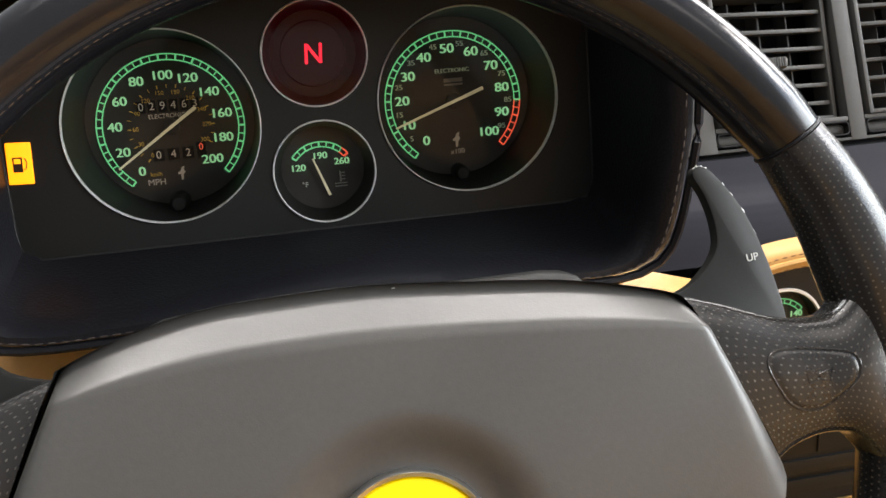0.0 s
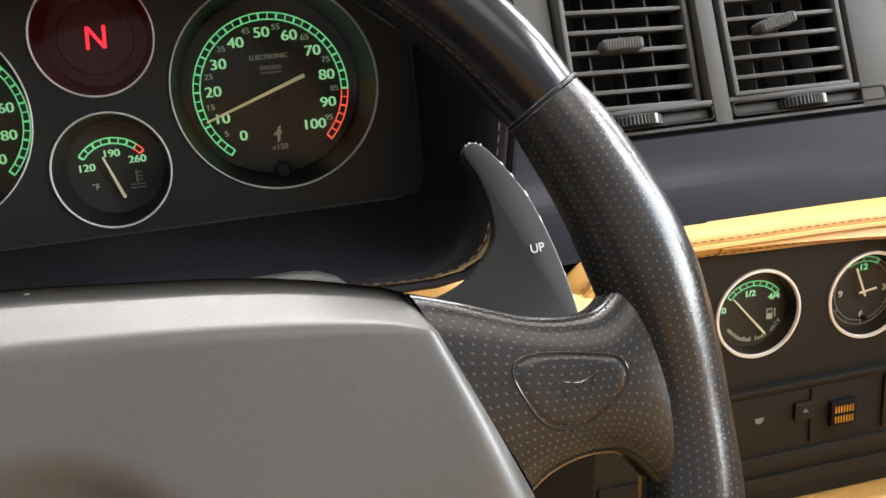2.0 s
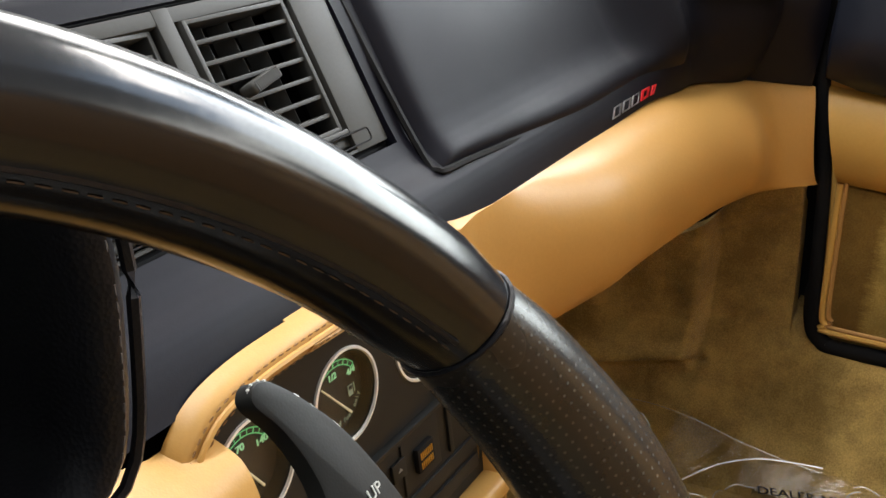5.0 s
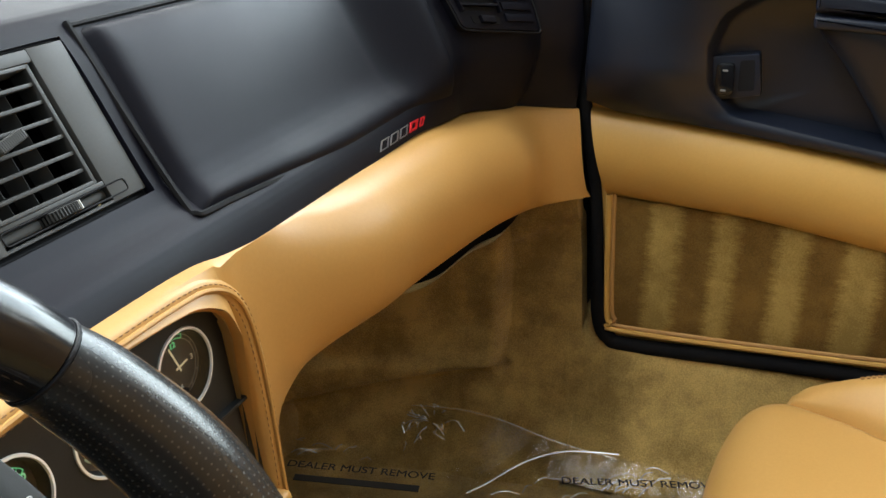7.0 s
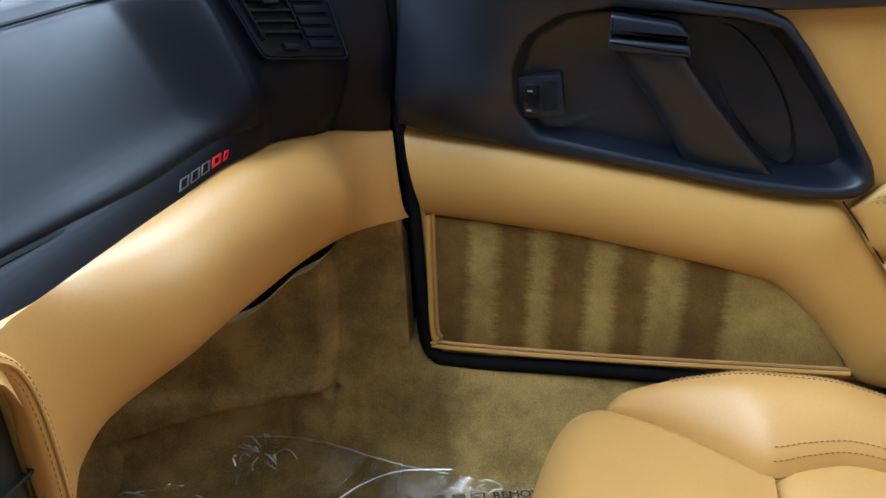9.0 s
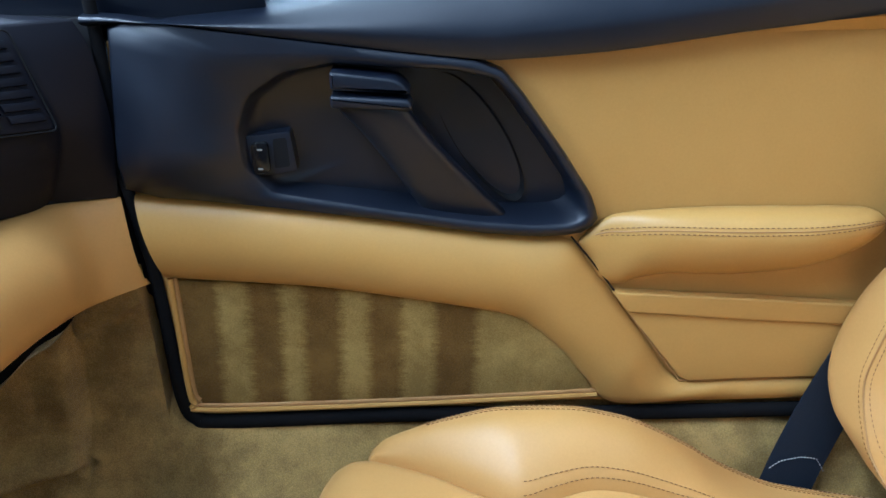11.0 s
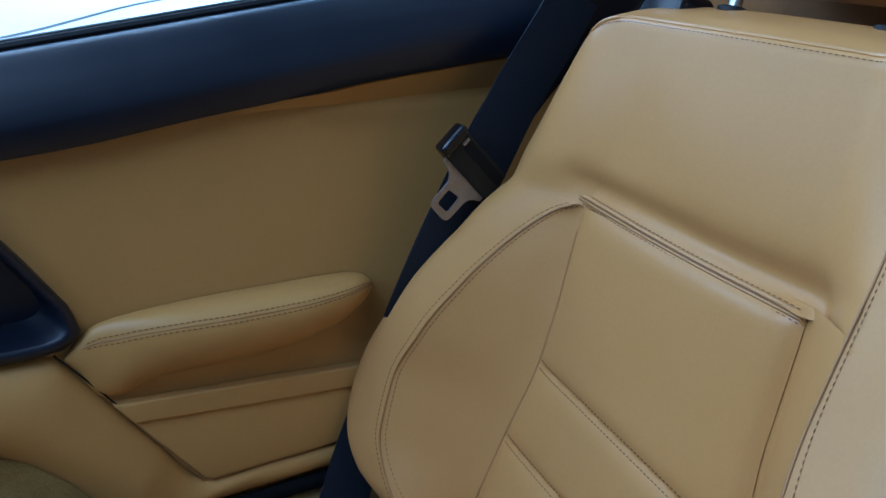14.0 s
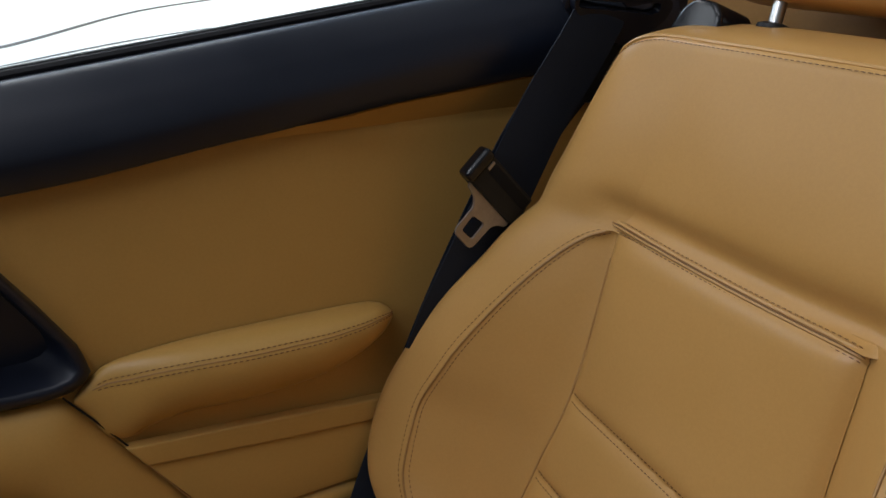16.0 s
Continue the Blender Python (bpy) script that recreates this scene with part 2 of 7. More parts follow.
def film(name):
    """Thin clear plastic sheet, crumpled, with strong glints."""
    m = glass(name, (0.96, 0.95, 0.93), 0.02, 0.045)
    co = node(m, "ShaderNodeTexCoord")
    n = node(m, "ShaderNodeTexNoise", Scale=9.0, Detail=6.0, Distortion=1.2)
    join(m, co, "Object", n, "Vector")
    bu = node(m, "ShaderNodeBump", Strength=0.45, Distance=0.02)
    join(m, n, "Fac", bu, "Height")
    for k in ("BSDF_GLOSSY", "LAYER_WEIGHT"):
        for g in [q for q in m.node_tree.nodes if q.type == k]:
            join(m, bu, "Normal", g, "Normal")
    return m


FILM = film("clear_plastic_sheet")
# pale half-metal that draws the glints on the clear sheet's creases
CREASE_GLINT = material("plastic_glint", (0.95, 0.94, 0.90), 0.27, 0.6)
CREASE_GLINT.node_tree.nodes["Principled BSDF"].inputs["Alpha"].default_value = 0.9
BRASS = material("brass_contacts", (0.75, 0.50, 0.14), 0.3, 1.0)
GREENLAMP = material("green_lamp", (0.02, 0.6, 0.15), 0.4, emit=(0.0, 1.0, 0.25), strength=1.2)


# ---------------------------------------------------------------- mesh helpers
def thing(name, loc, label, category, group="", kind=""):
    ob = new(name)
    ob.location = loc
    ob.empty_display_size = 0.05
    return tagged(ob, label, category, group, kind)


def origin_of(ob):
    p = Vector((0, 0, 0))
    while ob is not None:
        p = p + Vector(ob.location)
        ob = ob.parent
    return p


def finish(name, bm, mat, sharp=40):
    bmesh.ops.recalc_face_normals(bm, faces=bm.faces)
    me = bpy.data.meshes.new(name)
    bm.to_mesh(me)
    bm.free()
    me.materials.append(mat)
    me.polygons.foreach_set("use_smooth", [True] * len(me.polygons))
    me.set_sharp_from_angle(angle=radians(sharp))
    return me


def part(name, bm, mat, parent, label="", sharp=40):
    """One mesh, built in world coordinates, as a part under a thing or a part."""
    ob = new(name, finish(name, bm, mat, sharp))
    if parent is not None:
        ob.parent = parent
        ob.location = -origin_of(parent)
    return tagged(ob, label)


def whole(name, bm, mat, label, category, group="", kind="", sharp=40):
    return tagged(new(name, finish(name, bm, mat, sharp)), label, category, group, kind)


def grid(fn, nu, nv, loop_u=False, loop_v=False, uv=(1.0, 1.0)):
    bm = bmesh.new()
    layer = bm.loops.layers.uv.new("UVMap")
    mu, mv = nu + (0 if loop_u else 1), nv + (0 if loop_v else 1)
    vs = [[bm.verts.new(fn(i / nu, j / nv)) for j in range(mv)] for i in range(mu)]
    for i in range(nu):
        for j in range(nv):
            quad = (vs[i][j], vs[(i + 1) % mu][j], vs[(i + 1) % mu][(j + 1) % mv], vs[i][(j + 1) % mv])
            if len(set(quad)) == 4:
                f = bm.faces.new(quad)
                for lp, (a, b) in zip(f.loops, ((i, j), (i + 1, j), (i + 1, j + 1), (i, j + 1))):
                    lp[layer].uv = (a / nu * uv[0], b / nv * uv[1])
    return bm


def backed(fn, nu, nv, off):
    """A sheet with a body behind it, off being the way to its back."""
    bm = grid(fn, nu, nv)
    rim = [e for e in bm.edges if e.is_boundary]
    res = bmesh.ops.extrude_edge_only(bm, edges=rim)
    bmesh.ops.translate(bm, verts=[v for v in res["geom"] if isinstance(v, bmesh.types.BMVert)], vec=off)
    return bm


def thicken(bm, d):
    """Gives an open sheet a body d thick behind it."""
    bmesh.ops.recalc_face_normals(bm, faces=bm.faces)
    bmesh.ops.solidify(bm, geom=bm.faces[:], thickness=d)
    return bm


def smooth_path(pts, n=8, loop=False):
    """A smooth curve through the points (Catmull-Rom), n steps to each stretch."""
    pts = [Vector(p) for p in pts]
    out, m = [], len(pts)
    for i in range(m if loop else m - 1):
        g = lambda k: pts[k % m] if loop else pts[max(0, min(m - 1, k))]
        p0, p1, p2, p3 = g(i - 1), g(i), g(i + 1), g(i + 2)
        for s in range(n):
            t = s / n
            out.append(0.5 * ((2 * p1) + (p2 - p0) * t + (2 * p0 - 5 * p1 + 4 * p2 - p3) * t * t + (3 * p1 - p0 - 3 * p2 + p3) * t ** 3))
    if not loop:
        out.append(pts[-1])
    return out


def at_curve(path, t):
    f = max(0.0, min(1.0, t)) * (len(path) - 1)
    i = min(int(f), len(path) - 2)
    return path[i].lerp(path[i + 1], f - i)


def even(path, n):
    """The same curve in n equal steps."""
    ds = [0.0]
    for a, b in zip(path, path[1:]):
        ds.append(ds[-1] + (b - a).length)
    out, k = [], 0
    for i in range(n + 1):
        s = ds[-1] * i / n
        while k < len(ds) - 2 and ds[k + 1] < s:
            k += 1
        w = (s - ds[k]) / max(ds[k + 1] - ds[k], 1e-9)
        out.append(path[k].lerp(path[k + 1], w))
    return out


def tube(path, r, k=8, loop=False, flat=1.0, up=(0, 0, 1)):
    """A round (or flattened) cord along a path."""
    path = [Vector(p) for p in path]
    n = len(path)
    bm = bmesh.new()
    rings = []
    for i, p in enumerate(path):
        a, b = path[(i - 1) % n if loop else max(0, i - 1)], path[(i + 1) % n if loop else min(n - 1, i + 1)]
        d = (b - a).normalized()
        u = Vector(up) - d * d.dot(Vector(up))
        if u.length < 1e-4:
            u = Vector((1, 0, 0)) - d * d.x
        u.normalize()
        s = d.cross(u)
        rad = r(i / max(1, n - 1)) if callable(r) else r
        rings.append([bm.verts.new(p + rad * (math.cos(2 * math.pi * j / k) * s + flat * math.sin(2 * math.pi * j / k) * u)) for j in range(k)])
    for i in range(n if loop else n - 1):
        for j in range(k):
            bm.faces.new((rings[i][j], rings[(i + 1) % n][j], rings[(i + 1) % n][(j + 1) % k], rings[i][(j + 1) % k]))
    if not loop:
        bm.faces.new(rings[0])
        bm.faces.new(rings[-1])
    return bm


def stitches(path, pitch=0.006, length=0.0042, r=0.0005, lift=(0, 0, 0)):
    """A row of thread stitches lying along a path."""
    path = [Vector(p) + Vector(lift) for p in path]
    total = sum((b - a).length for a, b in zip(path, path[1:]))
    n = max(1, int(total / pitch))
    fine = even(path, n * 4)
    bm = bmesh.new()
    for i in range(n):
        a, b = fine[i * 4], fine[i * 4 + 1].lerp(fine[min(i * 4 + 3, len(fine) - 1)], min(1, length / pitch))
        d = (b - a).normalized()
        s = d.orthogonal().normalized()
        t = d.cross(s)
        ends = []
        for p in (a, (a + b) / 2, b):
            q = r if p is not a and p is not b else r * 0.6
            ends.append([bm.verts.new(p + q * (math.cos(v) * s + math.sin(v) * t)) for v in (0, 1.571, 3.142, 4.712)])
        for g, h in zip(ends, ends[1:]):
            for j in range(4):
                bm.faces.new((g[j], h[j], h[(j + 1) % 4], g[(j + 1) % 4]))
        bm.faces.new(ends[0])
        bm.faces.new(ends[-1])
    return bm


def prism(outline, place, depth, bevel=0.0, segments=2):
    """An outline in (a, b) raised by depth; place(a, b, c) gives the point in the world."""
    bm = bmesh.new()
    lo = [bm.verts.new(Vector(place(a, b, 0.0))) for a, b in outline]
    hi = [bm.verts.new(Vector(place(a, b, depth))) for a, b in outline]
    n = len(outline)
    bm.faces.new(lo)
    top = bm.faces.new(hi)
    for i in range(n):
        bm.faces.new((lo[i], lo[(i + 1) % n], hi[(i + 1) % n], hi[i]))
    if bevel:
        bmesh.ops.recalc_face_normals(bm, faces=bm.faces)
        bmesh.ops.bevel(bm, geom=list(top.edges), offset=bevel, segments=segments, profile=0.6, affect="EDGES")
    return bm


def rbox(m, size, bevel=0.002, segments=2):
    bm = bmesh.new()
    bmesh.ops.create_cube(bm, size=1)
    for v in bm.verts:
        v.co = Vector((v.co.x * size[0], v.co.y * size[1], v.co.z * size[2]))
    if bevel:
        bmesh.ops.bevel(bm, geom=bm.edges[:], offset=bevel, segments=segments, profile=0.6, affect="EDGES")
    bmesh.ops.transform(bm, matrix=m, verts=bm.verts)
    return bm


def lathe(profile, m, n=48, cap=True):
    """Profile of (radius, height) turned round the z axis of m."""
    bm = bmesh.new()
    rings = [[bm.verts.new(m @ Vector((r * math.cos(2 * math.pi * i / n), r * math.sin(2 * math.pi * i / n), h))) for i in range(n)] for r, h in profile]
    for a, b in zip(rings, rings[1:]):
        for i in range(n):
            bm.faces.new((a[i], a[(i + 1) % n], b[(i + 1) % n], b[i]))
    if cap:
        bm.faces.new(rings[-1])
    return bm


def loft(loops, cap=True, cap_first=False):
    bm = bmesh.new()
    rings = [[bm.verts.new(Vector(p)) for p in lp] for lp in loops]
    n = len(rings[0])
    for a, b in zip(rings, rings[1:]):
        for i in range(n):
            bm.faces.new((a[i], a[(i + 1) % n], b[(i + 1) % n], b[i]))
    if cap:
        bm.faces.new(rings[-1])
    if cap_first:
        bm.faces.new(rings[0])
    return bm


def rounded(points, r, n=5):
    """A polygon in 2D with its corners rounded; r one radius or one for each corner."""
    out, m = [], len(points)
    for i, p in enumerate(points):
        rad = r[i] if isinstance(r, (list, tuple)) else r
        p, a, b = Vector(p), Vector(points[i - 1]), Vector(points[(i + 1) % m])
        u, v = (a - p), (b - p)
        rad = min(rad, u.length * 0.49, v.length * 0.49)
        if rad < 1e-5:
            out.append((p.x, p.y))
            continue
        s, e = p + u.normalized() * rad, p + v.normalized() * rad
        for k in range(n + 1):
            t = k / n
            q = s.lerp(p, t).lerp(p.lerp(e, t), t)
            out.append((q.x, q.y))
    return out


def resample(outline, n, centre):
    """The outline met by n rays from its centre, so that several outlines can be lofted."""
    out = []
    for k in range(n):
        a = 2 * math.pi * k / n
        dx, dy, best = math.cos(a), math.sin(a), 0.0
        for (x1, y1), (x2, y2) in zip(outline, outline[1:] + outline[:1]):
            x1, y1, x2, y2 = x1 - centre[0], y1 - centre[1], x2 - centre[0], y2 - centre[1]
            ex, ey = x2 - x1, y2 - y1
            det = dx * -ey + dy * ex
            if abs(det) < 1e-12:
                continue
            t, s = (x1 * -ey + y1 * ex) / det, (dx * y1 - dy * x1) / det
            if -1e-9 <= s <= 1 + 1e-9 and t > best:
                best = t
        out.append((centre[0] + best * dx, centre[1] + best * dy))
    return out


def letters(name, body, size, m, mat, parent, thick=0.00015, label="", bold=0.0, wide=1.0):
    cu = bpy.data.curves.new("letters", "FONT")
    cu.body, cu.size, cu.align_x, cu.align_y, cu.extrude = body, size, "CENTER", "CENTER", thick
    ob = bpy.data.objects.new("letters", cu)
    scene.collection.objects.link(ob)
    me = bpy.data.meshes.new_from_object(ob.evaluated_get(bpy.context.evaluated_depsgraph_get()))
    bpy.data.objects.remove(ob)
    if bold:
        # heavier strokes: the same letters again, a hair to either side
        bm = bmesh.new()
        for k in (-1, 0, 1):
            side = me.copy()
            side.transform(Matrix.Translation((k * bold, 0, 0.00004 * (k + 1))))
            bm.from_mesh(side)
            bpy.data.meshes.remove(side)
        bm.to_mesh(me)
        bm.free()
    me.transform(m @ Matrix.Diagonal((wide, 1, 1, 1)))
    me.materials.clear()
    me.materials.append(mat)
    me.name = name
    o = new(name, me)
    if parent is not None:
        o.parent = parent
        o.location = -origin_of(parent)
    return tagged(o, label)


def plane_matrix(origin, right, up):
    right, up = Vector(right).normalized(), Vector(up).normalized()
    out = right.cross(up).normalized()
    up = out.cross(right)
    m = Matrix((right, up, out)).transposed().to_4x4()
    m.translation = Vector(origin)
    return m


def interp(table, x):
    """Smooth value(s) through rows (x, values...): cubic stretches with limited slopes."""
    if x <= table[0][0]:
        return tuple(table[0][1:])
    if x >= table[-1][0]:
        return tuple(table[-1][1:])
    k = 0
    while x > table[k + 1][0]:
        k += 1
    a, b = table[k], table[k + 1]
    h = b[0] - a[0]
    t = (x - a[0]) / h
    out = []
    for c in range(1, len(a)):
        d = (b[c] - a[c]) / h
        dl = (a[c] - table[k - 1][c]) / (a[0] - table[k - 1][0]) if k > 0 else d
        dr = (table[k + 2][c] - b[c]) / (table[k + 2][0] - b[0]) if k + 2 < len(table) else d
        ma = 0.0 if d * dl <= 0 else 2 * d * dl / (d + dl)
        mb = 0.0 if d * dr <= 0 else 2 * d * dr / (d + dr)
        if k == 0:
            ma = d
        if k + 2 == len(table):
            mb = d
        out.append((2 * t ** 3 - 3 * t ** 2 + 1) * a[c] + (t ** 3 - 2 * t ** 2 + t) * h * ma + (3 * t ** 2 - 2 * t ** 3) * b[c] + (t ** 3 - t ** 2) * h * mb)
    return tuple(out)


def in_polygon(p, poly):
    x, y, inside = p[0], p[1], False
    for (x1, y1), (x2, y2) in zip(poly, poly[1:] + poly[:1]):
        if (y1 > y) != (y2 > y) and x < x1 + (y - y1) * (x2 - x1) / (y2 - y1):
            inside = not inside
    return inside


def cut_hole(bm, test):
    """Takes out the faces whose middle passes the test."""
    bmesh.ops.delete(bm, geom=[f for f in bm.faces if test(f.calc_center_median())], context="FACES")
    return bm


def holed_sheet(outline, circles, place, n=56):
    bm = bmesh.new()
    loops = [outline] + [[(cx + r * math.cos(2 * math.pi * i / n), cy + r * math.sin(2 * math.pi * i / n)) for i in range(n)] for cx, cy, r in circles]
    for lp in loops:
        vs = [bm.verts.new(place(a, b)) for a, b in lp]
        for i in range(len(vs)):
            bm.edges.new((vs[i], vs[(i + 1) % len(vs)]))
    bmesh.ops.triangle_fill(bm, use_beauty=True, use_dissolve=False, edges=bm.edges[:])
    return bm


# ---------------------------------------------------------------- showroom round the car
GROUND_Z = -0.02


def slab(name, lo, hi, mat, label, category, bevel=0.0):
    c = [(a + b) / 2 for a, b in zip(lo, hi)]
    s = [b - a for a, b in zip(lo, hi)]
    return whole(name, rbox(Matrix.Translation(c), s, bevel), mat, label, category, kind="structure")


slab("ground", (-24, -30, GROUND_Z - 0.1), (32, 24, GROUND_Z), FLOOR_REFLECTIONS, "pale polished showroom floor under the car", "floor")
slab("wall_east", (32, -30, GROUND_Z), (32.2, 24, 6), WALLPAINT, "plain white showroom wall", "wall")
slab("wall_west", (-24.2, -30, GROUND_Z), (-24, 24, 6), WALLPAINT, "plain white showroom wall", "wall")
slab("wall_north", (-24.2, 24, GROUND_Z), (32.2, 24.2, 6), WALLPAINT, "plain white showroom wall", "wall")
slab("wall_south", (-24.2, -30.2, GROUND_Z), (32.2, -30, 6), WALLPAINT, "plain white showroom wall", "wall")

# ---------------------------------------------------------------- car floor, sill and firewall
FLOOR_Z = 0.18


def floor_point(u, v):
    x, y = 0.44 + 0.60 * u, -0.80 + 1.85 * v
    z = FLOOR_Z + 0.14 * max(0.0, min(1.0, (y - 0.76) / 0.2)) ** 1.5 + 0.5 * max(0.0, y - 0.84)
    z += 0.006 * math.sin(9 * x + 4 * y) + 0.010 * noise.noise(Vector((x * 7, y * 7, 3)))
    z += 0.03 * max(0.0, (u - 0.86) / 0.14) ** 2
    return (x, y, z)


whole("floor", backed(floor_point, 40, 90, (0, 0, -0.03)), CARPET, "tan carpeted passenger footwell floor", "floor", kind="structure")
whole("floor_driver_side", rbox(Matrix.Translation((-0.12, 0.15, FLOOR_Z - 0.02)), (0.98, 1.9, 0.04), 0.004), CARPET,
      "tan carpeted floor on the driver's side", "floor", kind="structure")


SILL_X = [(0.17, 0.95), (0.20, 0.985), (0.24, 1.015), (0.29, 1.036), (0.33, 1.046), (0.35, 1.055), (0.372, 1.085)]


def sill_point(u, v):
    """Carpet from the door's lower edge down to the floor."""
    y = -0.80 + 1.215 * u
    z = 0.372 - 0.192 * v
    x = interp(SILL_X, z)[0]
    w = 0.004 * noise.noise(Vector((y * 9, z * 9, 1)))
    return (x + w, y, z + 0.018 * max(0, -y))


whole("sill_carpet", backed(sill_point, 60, 14, (0.03, 0, 0)), CARPET, "tan carpet over the door sill", "carpet", kind="structure")


KICK_TOP = [(0.41, 0.560), (0.47, 0.552), (0.495, 0.515), (0.515, 0.485), (0.555, 0.456), (0.610, 0.405), (0.66, 0.385), (0.75, 0.33), (0.98, 0.26)]


def step(x, w):
    return 0.5 * (1 + math.tanh(x / w))


def kick_point(u, v):
    """Side of the footwell ahead of the door: the wheel arch pushing in, a ledge under it and a rolled edge on top."""
    y = 0.406 + 0.030 * max(0.0, v - 0.3) + 0.55 * u
    top = interp(KICK_TOP, y)[0]
    z = 0.17 + (top - 0.17) * v
    arch = step(y - 0.509 - 0.06 * max(0.0, z - 0.44), 0.007) * step(z - 0.300 + 0.25 * max(0.0, y - 0.52), 0.010)
    brow = step(z - 0.462 - 0.55 * (0.515 - y), 0.006) * step(0.540 - y, 0.02)
    ledge = step(0.322 - z - 0.10 * (y - 0.5), 0.010) * max(0.0, min(1.0, (y - 0.43) / 0.07))
    x = interp(SILL_X, min(z, 0.35))[0] - 0.042 * arch - 0.018 * brow * (1 - 0.7 * arch) - 0.016 * ledge - 0.30 * max(0, y - 0.56)
    x += 0.008 * math.sin(7 * v + 9 * u) * u
    side, foot = y - 0.509 - 0.06 * max(0.0, z - 0.44), z - 0.300 + 0.25 * max(0.0, y - 0.52)
    crease = math.exp(-(side / 0.0055) ** 2) * step(foot + 0.01, 0.006) + math.exp(-(foot / 0.0055) ** 2) * step(side + 0.01, 0.006)
    x += 0.013 * min(1.0, crease)
    x += 0.006 * noise.noise(Vector((y * 12, z * 12, 7))) + 0.003 * noise.noise(Vector((y * 30, z * 26, 2)))
    return (x, y, z)


slab("footwell_backing", (1.066, 0.60, 0.15), (1.09, 1.02, 0.62), DEEP, "dark body side behind the carpet", "car body")
whole("kick_panel_carpet", backed(kick_point, 220, 130, (0.03, 0, 0)), CARPET, "loose tan carpet on the footwell side, with folds", "carpet", kind="structure")


def toe_point(u, v):
    x = 0.42 + 0.62 * u
    z = 0.18 + 0.40 * v
    y = 0.90 - 0.10 * (1 - v) ** 2 - 0.06 * u + 0.010 * noise.noise(Vector((x * 8, z * 8, 2)))
    return (x, y, z)


whole("toe_board_carpet", backed(toe_point, 40, 24, (0, 0.03, 0)), CARPET, "tan carpeted toe board under the dashboard", "carpet", kind="structure")
slab("wall_driver_side", (-0.70, -0.90, GROUND_Z + 0.1), (-0.66, 1.03, 0.90), DOORBLACK, "plain dark wall that closes the driver's side", "wall")
slab("hinge_pillar", (1.060, 0.440, 0.20), (1.124, 0.64, 0.845), RUBBER, "black door hinge pillar beside the dashboard", "pillar")
slab("wall_firewall", (-0.62, 1.0, GROUND_Z + 0.1), (1.16, 1.03, 0.80), PAD, "black firewall behind the dashboard", "wall")


def bulkhead_point(u, v):
    x, z = -0.6 + 1.70 * u, 0.14 + 0.98 * v
    return (x, -0.86 + 0.03 * (1 - v) + 0.006 * noise.noise(Vector((x * 9, z * 5, 5))), z)


whole("wall_bulkhead", thicken(grid(bulkhead_point, 60, 30), 0.02), TAN_DARK, "tan leather covered bulkhead behind the seats, wrinkled", "wall", kind="structure")

# ---------------------------------------------------------------- dashboard
dash = thing("dashboard", (0.5, 0.8, 0.7), "black soft-touch dashboard with tan leather lower roll", "dashboard")

# rows along x; each a profile of (y, z) from the tan roll up to the windscreen
DASH_ROWS = [
    (-0.62, ((0.530, 0.690), (0.552, 0.712), (0.578, 0.731), (0.630, 0.822), (0.668, 0.842), (0.80, 0.850), (1.03, 0.83))),
    (0.78, ((0.530, 0.680), (0.540, 0.705), (0.572, 0.731), (0.630, 0.822), (0.668, 0.842), (0.80, 0.850), (1.03, 0.83))),
    (0.88, ((0.523, 0.675), (0.522, 0.702), (0.527, 0.745), (0.577, 0.832), (0.625, 0.848), (0.80, 0.850), (1.03, 0.83))),
    (1.00, ((0.495, 0.660), (0.480, 0.690), (0.472, 0.750), (0.512, 0.835), (0.560, 0.850), (0.78, 0.850), (1.03, 0.83))),
    (1.043, ((0.436, 0.651), (0.433, 0.690), (0.433, 0.750), (0.452, 0.835), (0.50, 0.850), (0.75, 0.850), (1.03, 0.83))),
]


@functools.lru_cache(maxsize=4096)
def dash_profile(x):
    k = 0
    while k < len(DASH_ROWS) - 2 and x > DASH_ROWS[k + 1][0]:
        k += 1
    (xa, pa), (xb, pb) = DASH_ROWS[k], DASH_ROWS[k + 1]
    t = max(0.0, min(1.0, (x - xa) / (xb - xa)))
    if k == 2 or k == 1:
        t = t * t * (3 - 2 * t)
    prof = [(a[0] + (b[0] - a[0]) * t, a[1] + (b[1] - a[1]) * t) for a, b in zip(pa, pb)]
    return smooth_path([(0, p[0], p[1]) for p in prof], 6)


def dash_point(x, v):
    p = at_curve(dash_profile(x), v)
    return Vector((x, p.y, p.z))


def dash_skin(x0, x1, v0, v1, nu, nv):
    return grid(lambda u, v: dash_point(x0 + (x1 - x0) * u, v0 + (v1 - v0) * v), nu, nv)


def behind_vents(c):
    q = VENT.inverted() @ c
    in_cluster = -0.176 < c.x < 0.166 and 0.708 < c.z < 0.9 and c.y < 0.70
    return in_cluster or (-0.1245 < q.x < 0.1165 and -0.0250 < q.y < 0.0860 and abs(q.z) < 0.05)


VENT = plane_matrix((0.34, 0.592, 0.7505), (1, 0, 0), (0, math.sin(radians(29.5)), math.cos(radians(29.5))))
part("dash_body", thicken(cut_hole(dash_skin(-0.62, 1.043, 0.0, 1.0, 640, 150), behind_vents), 0.012), PAD, dash, "black soft dash pad")


def dash_normal(x, v):
    a, b, c = dash_point(x - 0.004, v), dash_point(x + 0.004, v), dash_point(x, v)
    d = dash_point(x, min(1, v + 0.01)) - dash_point(x, max(0, v - 0.01))
    return d.cross(b - a).normalized()


